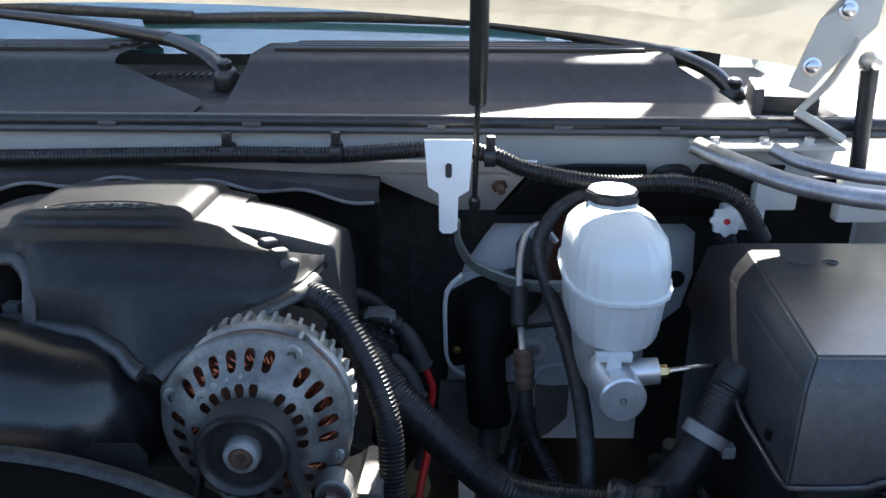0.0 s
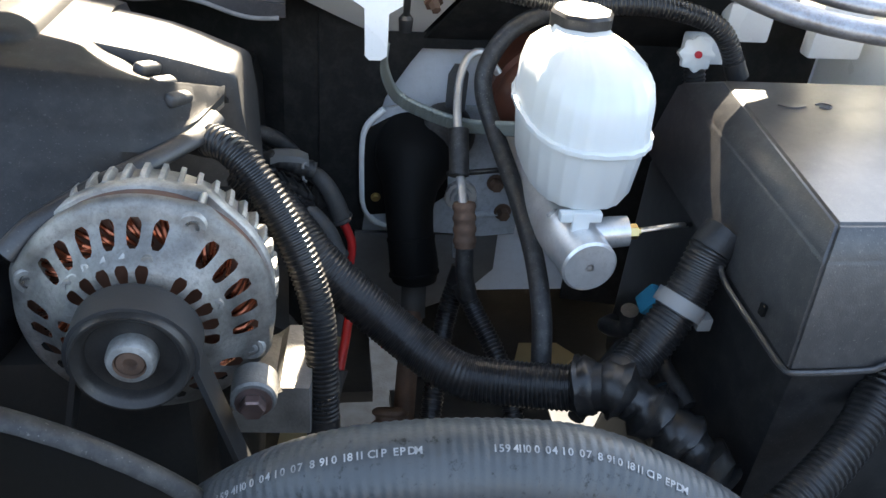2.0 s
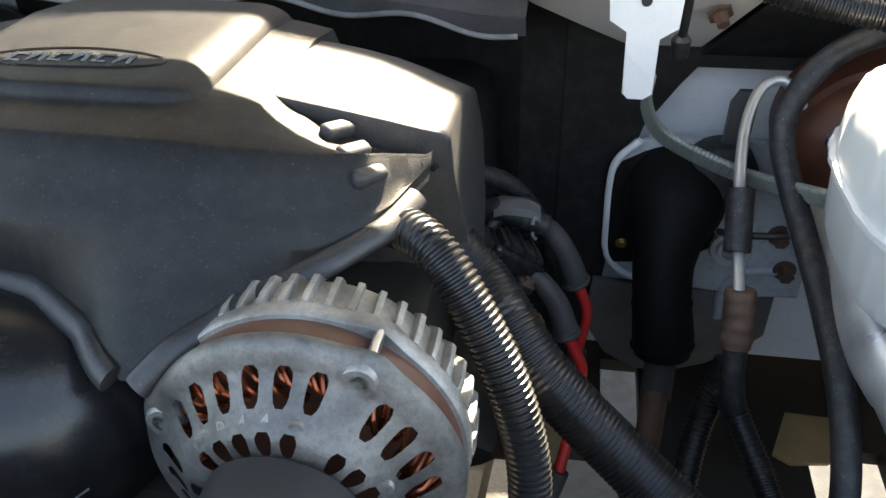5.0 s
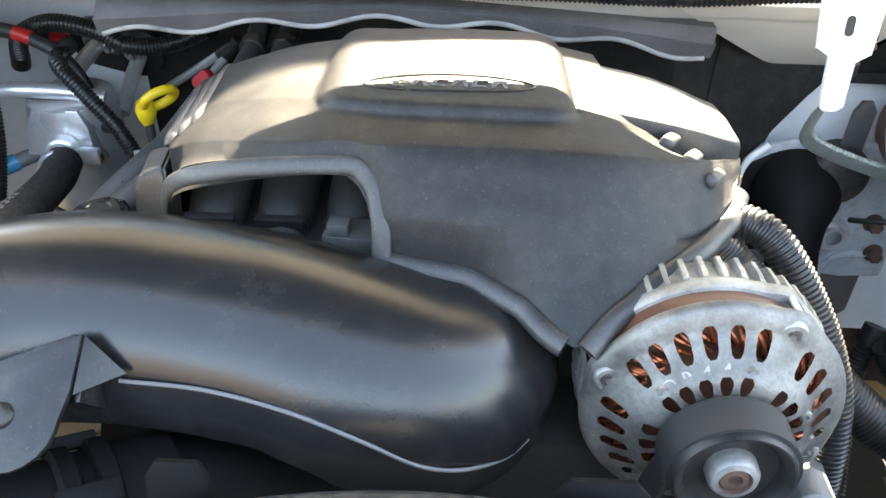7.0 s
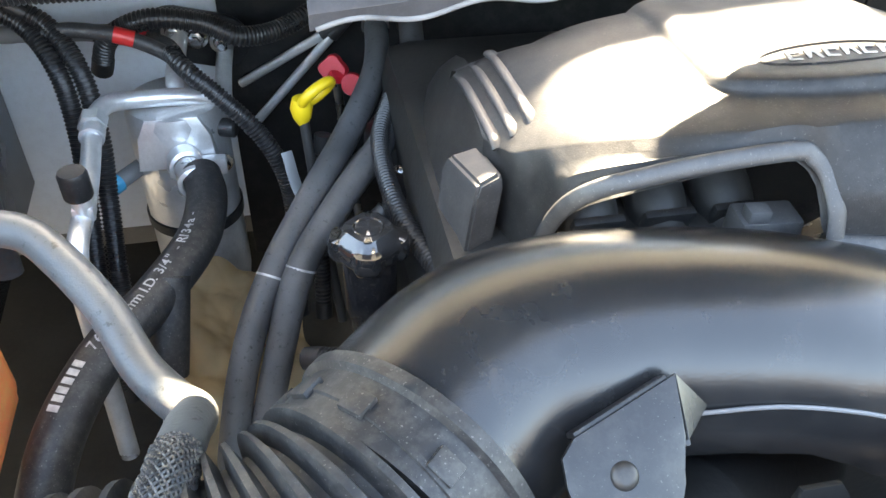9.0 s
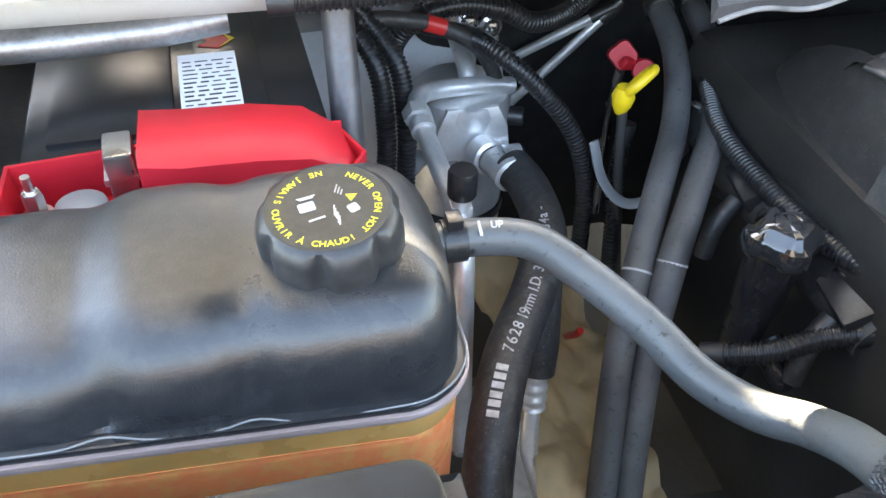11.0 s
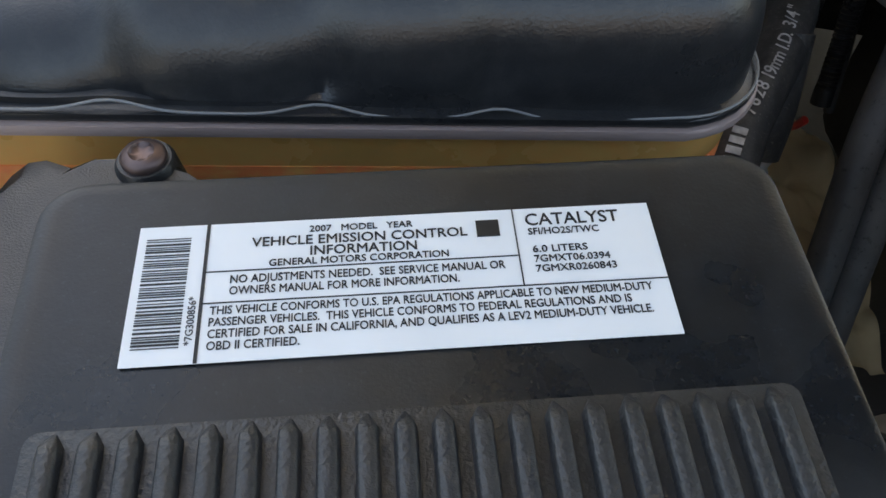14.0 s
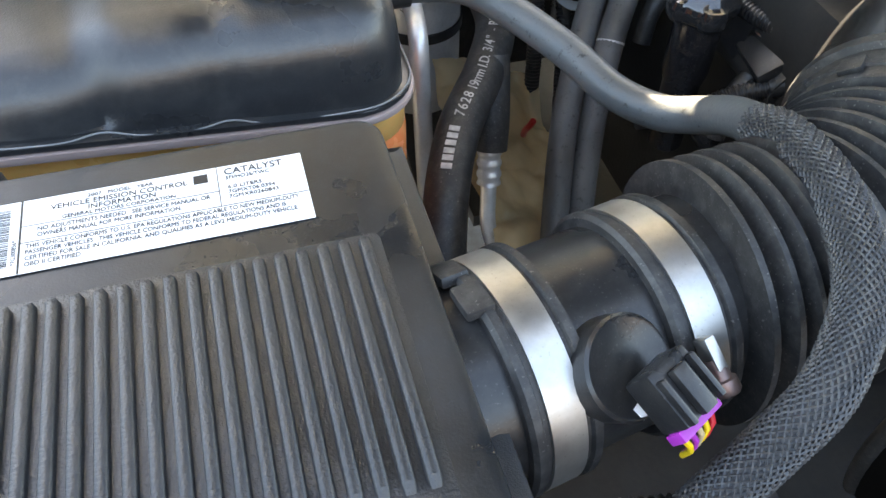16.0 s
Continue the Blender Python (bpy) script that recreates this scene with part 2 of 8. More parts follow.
# ---- mesh helpers ----
def part(name, bm, material, parent=None, label="", smooth=True):
    me = bpy.data.meshes.new(name)
    bmesh.ops.recalc_face_normals(bm, faces=bm.faces)
    if smooth:
        for f in bm.faces:
            f.smooth = True
        for e in bm.edges:
            if len(e.link_faces) == 2 and e.calc_face_angle(0) > 0.7:
                e.smooth = False
    bm.to_mesh(me)
    bm.free()
    me.materials.append(material)
    ob = new(name, me)
    if parent is not None:
        ob.parent = parent
    if label:
        ob["label"] = label
    return ob


def thing(name, label, category, group="", kind="", at=(0, 0, 0)):
    ob = new(name)
    ob.empty_display_size = 0.02
    ob.location = at
    return tagged(ob, label, category, group, kind)


def solo(name, bm, material, label, category, kind="", group="", smooth=True):
    return tagged(part(name, bm, material, None, "", smooth), label, category, group, kind)


def under(ob, parent):
    ob.parent = parent
    ob.matrix_parent_inverse = Matrix.Translation(parent.location).inverted()
    return ob


def box(bm, size, m=None, bevel=0.0, seg=2):
    """A box of that size, centred, at the pose m."""
    r = bmesh.ops.create_cube(bm, size=1.0)
    vs = r["verts"]
    for v in vs:
        v.co = Vector((v.co.x * size[0], v.co.y * size[1], v.co.z * size[2]))
    if bevel:
        es = list({e for v in vs for e in v.link_edges})
        r2 = bmesh.ops.bevel(bm, geom=es, offset=bevel, segments=seg, affect="EDGES", profile=0.6)
        vs = list({v for f in r2["faces"] for v in f.verts} | {v for v in vs if v.is_valid})
    if m is not None:
        bmesh.ops.transform(bm, matrix=m, verts=[v for v in vs if v.is_valid])
    return vs


def axis_pose(p, d, up=(0, 0, 1)):
    """A pose at p whose z axis points along d."""
    d = Vector(d).normalized()
    up = Vector(up)
    if abs(d.dot(up)) > 0.98:
        up = Vector((0, 1, 0))
    x = up.cross(d).normalized()
    y = d.cross(x)
    m = Matrix((x, y, d)).transposed().to_4x4()
    m.translation = Vector(p)
    return m


def lathe(bm, prof, m=None, seg=32, r_of=None):
    """Turns a profile of (radius, height) about z. r_of(angle, k) scales the radius."""
    rings = []
    for k, (r, z) in enumerate(prof):
        if r < 1e-6:
            rings.append([bm.verts.new((0, 0, z))])
        else:
            ring = []
            for i in range(seg):
                a = 2 * math.pi * i / seg
                q = r * (r_of(a, k) if r_of else 1)
                ring.append(bm.verts.new((q * math.cos(a), q * math.sin(a), z)))
            rings.append(ring)
    for a, b in zip(rings, rings[1:]):
        for i in range(seg):
            j = (i + 1) % seg
            if len(a) == 1 and len(b) == 1:
                continue
            if len(a) == 1:
                bm.faces.new((a[0], b[i], b[j]))
            elif len(b) == 1:
                bm.faces.new((a[i], a[j], b[0]))
            else:
                bm.faces.new((a[i], a[j], b[j], b[i]))
    vs = [v for r in rings for v in r]
    if m is not None:
        bmesh.ops.transform(bm, matrix=m, verts=vs)
    return vs


def spline(pts, step=0.004):
    """Points at even steps along a smooth curve through pts."""
    p = [Vector(q) for q in pts]
    if len(p) == 2:
        n = max(2, int((p[1] - p[0]).length / step))
        return [p[0].lerp(p[1], i / n) for i in range(n + 1)]
    p = [2 * p[0] - p[1]] + p + [2 * p[-1] - p[-2]]
    dense = []
    for i in range(1, len(p) - 2):
        a, b, c, d = p[i - 1 : i + 3]
        n = 24
        for k in range(n):
            t = k / n
            dense.append(0.5 * (2 * b + (c - a) * t + (2 * a - 5 * b + 4 * c - d) * t * t + (3 * b - a - 3 * c + d) * t * t * t))
    dense.append(p[-2])
    out, left = [dense[0]], step
    for a, b in zip(dense, dense[1:]):
        L = (b - a).length
        pos = 0.0
        while L - pos >= left:
            pos += left
            out.append(a.lerp(b, pos / L))
            left = step
        left -= L - pos
    if (out[-1] - dense[-1]).length > step * 0.3:
        out.append(dense[-1])
    return out


def sweep(bm, pts, radius, seg=12, step=0.006, flat=1.0, cap=True, rings=0.0, depth=0.0, side=(0, 0, 1)):
    """A tube along a smooth curve. radius: number or function of 0..1. rings: pitch of corrugation, depth its height. flat: height over width."""
    if rings:
        step = rings / 4
    path = spline(pts, step)
    n = len(path)
    tan = [(path[min(i + 1, n - 1)] - path[max(i - 1, 0)]).normalized() for i in range(n)]
    s = Vector(side)
    if abs(tan[0].dot(s)) > 0.95:
        s = Vector((1, 0, 0))
    u = (s - tan[0] * s.dot(tan[0])).normalized()
    loops = []
    for i in range(n):
        u = (u - tan[i] * u.dot(tan[i])).normalized()
        w = tan[i].cross(u)
        r = radius(i / (n - 1)) if callable(radius) else radius
        if rings:
            r += (0, depth, depth, 0)[i % 4]
        loops.append([bm.verts.new(path[i] + u * (r * flat * math.cos(2 * math.pi * k / seg)) + w * (r * math.sin(2 * math.pi * k / seg))) for k in range(seg)])
    for a, b in zip(loops, loops[1:]):
        for k in range(seg):
            j = (k + 1) % seg
            bm.faces.new((a[k], a[j], b[j], b[k]))
    if cap:
        bm.faces.new(list(reversed(loops[0])))
        bm.faces.new(loops[-1])
    return path


def tube_bm(pts, r):
    bm = bmesh.new()
    sweep(bm, pts, r, seg=12, step=0.006)
    return bm


def tube_part(name, pts, radius, material, parent=None, label="", **kw):
    bm = bmesh.new()
    sweep(bm, pts, radius, **kw)
    return part(name, bm, material, parent, label)


def tube_thing(name, pts, radius, material, label, category, group="", **kw):
    return tagged(tube_part(name, pts, radius, material, None, "", **kw), label, category, group)


def prism(bm, outline, z0, z1, m=None, bevel=0.0):
    """An outline of (x, y) raised from z0 to z1."""
    lo = [bm.verts.new((x, y, z0)) for x, y in outline]
    hi = [bm.verts.new((x, y, z1)) for x, y in outline]
    n = len(lo)
    fs = [bm.faces.new(list(reversed(lo))), bm.faces.new(hi)]
    for i in range(n):
        j = (i + 1) % n
        fs.append(bm.faces.new((lo[i], lo[j], hi[j], hi[i])))
    vs = lo + hi
    if bevel:
        es = [e for f in (fs[0], fs[1]) for e in f.edges]
        r = bmesh.ops.bevel(bm, geom=es, offset=bevel, segments=2, affect="EDGES", profile=0.6)
        vs = list({v for v in vs if v.is_valid} | {v for f in r["faces"] for v in f.verts})
    if m is not None:
        bmesh.ops.transform(bm, matrix=m, verts=vs)
    return vs


def rounded(w, h, r, n=6, cx=0.0, cy=0.0):
    """Outline of a rounded rectangle."""
    out = []
    for sx, sy, a0 in ((1, 1, 0), (-1, 1, 90), (-1, -1, 180), (1, -1, 270)):
        for k in range(n + 1):
            a = radians(a0 + 90 * k / n)
            out.append((cx + sx * (w / 2 - r) + r * math.cos(a), cy + sy * (h / 2 - r) + r * math.sin(a)))
    return out


def loft(bm, loops, close=True, cap=True):
    """Skins loops of equally many points."""
    rows = [[bm.verts.new(p) for p in lp] for lp in loops]
    n = len(rows[0])
    for a, b in zip(rows, rows[1:]):
        for k in range(n if close else n - 1):
            j = (k + 1) % n
            bm.faces.new((a[k], a[j], b[j], b[k]))
    if cap and close:
        bm.faces.new(list(reversed(rows[0])))
        bm.faces.new(rows[-1])
    return rows


def bolt(parent, p, d, r=0.006, h=0.005, material=None, name="bolt", washer=True):
    """A hexagon head with its washer."""
    bm = bmesh.new()
    m = axis_pose(p, d)
    if washer:
        lathe(bm, [(0, 0), (r * 1.45, 0), (r * 1.45, r * 0.2), (r * 1.0, r * 0.25)], m, 16)
    lathe(bm, [(r, r * 0.2), (r, h), (r * 0.85, h * 1.15), (0, h * 1.15)], m, 6)
    return part(name, bm, material or M_STEEL, parent)


def words(name, text, size, m, material, parent=None, align="LEFT", bold=0.0):
    """Raised lettering of the built-in font as a mesh."""
    cu = bpy.data.curves.new(name, "FONT")
    cu.body, cu.size, cu.align_x = text, size, align
    cu.offset = bold
    cu.extrude = 0.00008
    cu.resolution_u = 3
    tmp = bpy.data.objects.new(name, cu)
    scene.collection.objects.link(tmp)
    dg = bpy.context.evaluated_depsgraph_get()
    me = bpy.data.meshes.new_from_object(tmp.evaluated_get(dg))
    bpy.data.objects.remove(tmp)
    me.transform(m)
    me.materials.clear()
    me.materials.append(material)
    ob = new(name, me)
    if parent is not None:
        ob.parent = parent
    return ob


def frames_along(pts, step):
    path = spline(pts, step)
    n = len(path)
    return [(path[i], (path[min(i + 1, n - 1)] - path[max(i - 1, 0)]).normalized()) for i in range(n)]


def hose_print(parent, pts, radius, text, s0, size, face, pitch=0.64, material=None, bar=False):
    """Characters printed one after another along a hose, from the arc length s0 on."""
    fr = frames_along(pts, 0.001)
    s = s0
    for ch in text:
        adv = size * pitch * (0.5 if ch in "1I. /" else 1.0)
        k = int((s + adv / 2) / 0.001)
        s += adv
        if ch == " " or k >= len(fr):
            continue
        p, t = fr[k]
        n = Vector(face)
        n = (n - t * n.dot(t)).normalized()
        u = n.cross(t)
        m = Matrix((t, u, n)).transposed().to_4x4()
        m.translation = p + n * (radius + 0.0003) - u * (size * 0.35)
        if bar:
            bm = bmesh.new()
            box(bm, (adv * 0.75, size * 0.7, 0.0004), m @ Matrix.Translation((0, size * 0.35, 0)))
            part("print_bar", bm, material or M_WHITEINK, parent)
        else:
            words("print", ch, size, m, material or M_WHITEINK, parent, "CENTER", 0.0001)


def braid(bm, pts, radius, strands=20, turn=0.022, width=0.0019, step=0.0012):
    """Two sets of flat strands wound both ways round a curve, over and under each other."""
    fr = frames_along(pts, step)
    u = None
    base = []
    for p, t in fr:
        s = Vector((0, 0, 1)) if u is None else u
        if u is None and abs(t.z) > 0.95:
            s = Vector((1, 0, 0))
        u = (s - t * s.dot(t)).normalized()
        base.append((p, t, u, t.cross(u)))
    for way in (-1, 1):
        for k in range(strands):
            prev = None
            for i, (p, t, u, w) in enumerate(base):
                a = 2 * math.pi * (k / strands) + way * i * step / turn * 1.2
                ph = math.sin(a * strands * 0.5 + way * i * step / turn * 1.2 * strands * 0.5 + (0 if way > 0 else math.pi))
                r = radius + 0.0005 + 0.00045 * ph
                nrm = u * math.cos(a) + w * math.sin(a)
                side = (w * math.cos(a) - u * math.sin(a)) * (width / 2)
                row = [bm.verts.new(p + nrm * (r - 0.0003) - side), bm.verts.new(p + nrm * (r + 0.0003)), bm.verts.new(p + nrm * (r - 0.0003) + side)]
                if prev:
                    bm.faces.new((prev[0], prev[1], row[1], row[0]))
                    bm.faces.new((prev[1], prev[2], row[2], row[1]))
                prev = row

# ---- the setting: ground, firewall, fenders, cowl, windshield, hood ----
bm = bmesh.new()
bmesh.ops.create_grid(bm, x_segments=8, y_segments=8, size=300)
solo("ground", bm, M_ASPHALT, "grey sunlit asphalt parking lot under the truck", "ground", "structure")


def wall_strip(bm, plan, z0, z1, thick=0.012):
    """A folded upright sheet along a plan line of (x, y)."""
    a = [Vector((x, y, 0)) for x, y in plan]
    for p, q in zip(a, a[1:]):
        d = (q - p).normalized()
        nrm = Vector((-d.y, d.x, 0)) * thick
        lo = [p, q, q + nrm, p + nrm]
        vs = [bm.verts.new(v + Vector((0, 0, z))) for z in (z0, z1) for v in lo]
        for f in ((0, 1, 2, 3), (7, 6, 5, 4), (0, 4, 5, 1), (1, 5, 6, 2), (2, 6, 7, 3), (3, 7, 4, 0)):
            bm.faces.new([vs[i] for i in f])


FIRE_PLAN = [(-1.0, 1.30), (-0.16, 1.30), (0.10, 1.22), (0.27, 1.115), (0.9, 1.115)]
fire = None
for a, b in zip(FIRE_PLAN, FIRE_PLAN[1:]):
    bm = bmesh.new()
    wall_strip(bm, [a, b], 0.66, 1.13)
    if fire is None:
        fire = solo("firewall", bm, M_FIRE, "light silver painted steel firewall behind the engine", "firewall", "structure", smooth=False)
    else:
        part("panel", bm, M_FIRE, fire, smooth=False)

# insulation over the middle and the driver's side, with a cut-out that bares the painted plate
MAT_PLAN = [(-0.36, 1.292), (-0.16, 1.285), (0.09, 1.205), (0.262, 1.098), (0.30, 1.096)]
bm = bmesh.new()
prism(bm, [(0.30, 0.60), (0.345, 0.70), (0.353, 0.790), (0.352, 0.87), (0.372, 0.945), (0.398, 0.985), (0.41, 1.003), (0.655, 1.003), (0.672, 0.99), (0.676, 0.93), (0.665, 0.88), (0.62, 0.84), (0.62, 0.66), (0.87, 0.62), (0.87, 1.09), (0.30, 1.09)], -0.003, 0.003, Matrix.Translation((0, 1.096, 0)) @ pose(0, 0, 0, 90, 0, 0), 0.001)
felt = solo("insulation_mat", bm, M_FELT, "black felt insulation mat covering the firewall", "insulation", "structure", smooth=False)
for a, b in zip(MAT_PLAN, MAT_PLAN[1:]):
    bm = bmesh.new()
    wall_strip(bm, [a, b], 0.60, 1.09, 0.006)
    part("panel", bm, M_FELT, felt, smooth=False)

# loose felt sheet under the driver's end of the flange, with a ring cut round a hole
bm = bmesh.new()
# the pressed panel under the cowl leans back as it goes down: (x, z) in its plane
LEAN = Matrix(((1, 0, 0, 0), (0, -0.95, -0.72, 2.0647), (0, 1, -0.69, 0), (0, 0, 0, 1)))
prism(bm, [(0.411, 1.018), (0.418, 1.026), (0.4525, 1.100), (0.493, 1.106), (0.576, 1.106), (0.582, 1.090), (0.589, 1.072), (0.608, 1.061), (0.628, 1.070), (0.636, 1.090), (0.637, 1.107), (0.735, 1.106), (0.745, 1.018)], 0.003, 0.007, LEAN, 0.0008)
part("loose_sheet", bm, M_FELT, felt)
bm = bmesh.new()
lathe(bm, [(0.017, 0.003), (0.0205, 0.006), (0.0245, 0.004), (0.0255, 0.0), (0.0245, -0.003)], axis_pose((0.611, 1.032, 1.083), (0, -0.72, -0.69)), 36)
lathe(bm, [(0.0, -0.001), (0.018, -0.001)], axis_pose((0.611, 1.032, 1.083), (0, -0.72, -0.69)), 36)
part("grommet", bm, M_RUBBER, felt, "round black grommet")

# black disc laid on the firewall where a round hole would be dark
bm = bmesh.new()
lathe(bm, [(0.0, 0.0), (0.0105, 0.0), (0.0115, 0.0015), (0.0125, 0.0)], axis_pose((0.656, 1.1075, 0.918), (0, -1, 0)), 28)
part("plug", bm, M_INK, fire, "black disc standing for a round hole in the firewall")

# sloping toe board, and a dark floor added to hide the ground, its gaps placed for the camera's view
bm = bmesh.new()
loft(bm, [[(x, 1.118, 0.70), (x, 1.16, 0.665), (x, 1.30, 0.56), (x, 1.60, 0.46)] for x in (0.27, 0.45, 0.9)], close=False)
loft(bm, [[(x, 1.30, 0.68), (x, 1.34, 0.60), (x, 1.7, 0.46)] for x in (-1.0, -0.4, -0.16)], close=False)
bmesh.ops.solidify(bm, geom=bm.faces[:], thickness=0.006)
solo("toe_board", bm, M_TOE, "grey painted toe board below the firewall", "toe board", "structure")
under_floor = None
BANDS = [(-0.2, 0.90, ()), (0.90, 1.0, ((-0.425, -0.335), (0.300, 0.395), (0.600, 0.668))), (1.0, 1.08, ((-0.41, -0.335), (0.300, 0.395), (0.612, 0.70))), (1.08, 1.12, ((-0.40, -0.36), (0.372, 0.42), (0.612, 0.70))), (1.12, 1.24, ((0.372, 0.42),)), (1.24, 1.5, ())]
for y0, y1, gaps in BANDS:
    ends = [-1.1] + [v for g in gaps for v in g] + [1.05]
    for x0, x1 in zip(ends[::2], ends[1::2]):
        bm = bmesh.new()
        box(bm, (x1 - x0, y1 - y0, 0.02), pose((x0 + x1) / 2, (y0 + y1) / 2, 0.50 + 0.004 * ((x0 * 7) % 1)))
        if under_floor is None:
            under_floor = solo("underbody", bm, M_DARK, "dark floor added under the bay, gaps fitted to the camera's view", "chassis", "structure", smooth=False)
        else:
            part("floor_strip", bm, M_DARK, under_floor, smooth=False)

for sx, nm in ((-1, "fender_passenger"), (1, "fender_driver")):
    x0 = -0.955 if sx < 0 else 0.90
    bm = bmesh.new()
    wall_strip(bm, [(x0, -0.3), (x0, 1.45)], 0.62, 1.09)
    wall_strip(bm, [(x0 + sx * 0.17, -0.3), (x0 + sx * 0.17, 1.45)], 0.35, 1.11)
    box(bm, (0.19, 1.75, 0.012), pose(x0 + sx * 0.085, 0.575, 1.10))
    solo(nm, bm, M_WHITE, "white painted inner fender and fender top", "fender", "structure", smooth=False)

bm = bmesh.new()
box(bm, (1.9, 0.05, 0.42), pose(0, -0.02, 0.80), 0.01)
box(bm, (1.9, 0.16, 0.03), pose(0, -0.08, 1.03), 0.01)
solo("radiator_support", bm, M_SATIN, "black radiator support across the front of the bay", "panel", "structure")

# white body flange under the cowl
bm = bmesh.new()
prof = [(1.035, 1.155), (1.02, 1.150), (1.018, 1.105), (1.03, 1.085), (1.10, 1.06), (1.12, 1.07)]
loft(bm, [[(x, y, z) for y, z in prof] for x in np.linspace(-0.95, 0.9, 24)], close=False)
bmesh.ops.solidify(bm, geom=bm.faces[:], thickness=0.004)
solo("cowl_flange", bm, M_WHITE, "white painted steel flange under the cowl", "body panel", "structure")

flange = bpy.data.objects["cowl_flange"]
bm = bmesh.new()
prism(bm, [(0.228, 1.106), (0.233, 1.100), (0.276, 1.069), (0.311, 1.046), (0.345, 1.024), (0.363, 1.018), (0.409, 1.017), (0.452, 1.106)], -0.002, 0.002, LEAN, 0.001)
part("gusset", bm, M_WHITE, flange)
bm = bmesh.new()
lathe(bm, [(0, 0.012), (0.005, 0.012), (0.006, 0.003), (0.010, 0.003), (0.010, 0)], axis_pose((0.411, 1.040, 1.069), (0.2, -0.8, -0.5)), 6)
part("fitting", bm, M_RUST, flange, "rusty hex fitting")
# black cowl grille panel: raised pods with a notch at each wiper pivot
def pod(xa, xb, xc, xd):
    """One pod: foot from xa to xd, crest from xb to xc."""
    bm = bmesh.new()
    rows = []
    for y, z, k in ((1.020, 1.148, 0), (1.020, 1.1565, 0), (1.064, 1.161, 0.0), (1.072, 1.163, 0.02), (1.116, 1.199, 1.0), (1.122, 1.2035, 1.0), (1.132, 1.2065, 1.0), (1.16, 1.2075, 1.0), (1.26, 1.205, 1.0), (1.30, 1.190, 1.0)):
        rows.append([(xa + (xb - xa) * k, y, z), (xb, y, z), (xc, y, z), (xd + (xc - xd) * k, y, z)])
    loft(bm, rows, close=False)
    bmesh.ops.solidify(bm, geom=bm.faces[:], thickness=0.003)
    return part("pod", bm, M_COVER)


bm = bmesh.new()
loft(bm, [[(x, 1.018, 1.146), (x, 1.03, 1.154), (x, 1.10, 1.158), (x, 1.32, 1.165)] for x in np.linspace(-0.95, 0.80, 30)], close=False)
bmesh.ops.solidify(bm, geom=bm.faces[:], thickness=0.003)
cowl = solo("cowl_panel", bm, M_COVER, "black plastic cowl grille panel below the windshield", "cowl panel", "structure")
for q in ((-0.95, -0.94, -0.056, 0.060), (0.088, 0.106, 0.628, 0.690)):
    pod(*q).parent = cowl
for xa, xb, n in ((-0.40, -0.08, 16), (0.13, 0.60, 24)):
    for k, (yy, zz) in enumerate(((1.165, 1.2095), (1.188, 1.2095), (1.211, 1.209), (1.234, 1.2085))):
        bm = bmesh.new()
        box(bm, (xb - xa, 0.010, 0.006), pose((xa + xb) / 2 + 0.006 * k, yy, zz), 0.0015, 1)
        part("slat", bm, M_SATIN, cowl)
for xp in np.linspace(-0.05, 0.10, 16):
    bm = bmesh.new()
    box(bm, (0.005, 0.03, 0.004), pose(float(xp), 1.22, 1.168), 0.001, 1)
    part("grille_bar", bm, M_SATIN, cowl)


def wiper(name, pivot, knee, tip, blade_a, blade_b):
    root = thing(name, "black metal wiper arm resting on the windshield", "wiper", "wipers", at=pivot)
    p, k, t = Vector(pivot), Vector(knee), Vector(tip)
    under(tube_part("arm", [p, p.lerp(k, 0.35) + Vector((0, 0, 0.008)), p.lerp(k, 0.8) + Vector((0, 0, 0.004)), k], 0.0125, M_SATIN, seg=14, flat=0.7), root)
    under(tube_part("arm_channel", [k, k.lerp(t, 0.5) + Vector((0, 0, 0.004)), t], lambda u: 0.0125 - 0.0045 * u, M_SATIN, seg=12, flat=0.8), root)
    bm = bmesh.new()
    lathe(bm, [(0.017, -0.018), (0.017, -0.004), (0.013, 0.004), (0.009, 0.006), (0.009, 0.014), (0.006, 0.017), (0, 0.017)], pose(p.x, p.y, p.z, 12), 24)
    under(part("pivot_nut", bm, M_SATIN), root)
    under(tube_part("blade", [blade_a, Vector(blade_a).lerp(Vector(blade_b), 0.5) + Vector((0, 0, 0.006)), blade_b], 0.006, M_RUBBER, seg=10, flat=1.3), root)


wiper("wiper", (0.069, 1.150, 1.182), (-0.020, 1.22, 1.214), (-0.30, 1.30, 1.240), (-0.62, 1.33, 1.246), (-0.02, 1.335, 1.232))
wiper("wiper", (0.704, 1.125, 1.166), (0.640, 1.180, 1.203), (0.40, 1.30, 1.228), (-0.10, 1.355, 1.226), (0.50, 1.36, 1.222))

# rubber seal along the flange
bm = bmesh.new()
sweep(bm, [(-0.95, 1.022, 1.150), (0, 1.020, 1.150), (0.85, 1.022, 1.146)], 0.0095, seg=10, step=0.05)
solo("cowl_seal", bm, M_SATIN, "black rubber weather seal on the cowl edge", "seal", "structure")

seal = bpy.data.objects["cowl_seal"]
bm = bmesh.new()
sweep(bm, [(-0.95, 1.0135, 1.1425), (0, 1.0115, 1.1425), (0.85, 1.0135, 1.1385)], 0.0042, seg=8, step=0.05)
part("lower_lip", bm, M_CONN, seal, "grey lower lip")
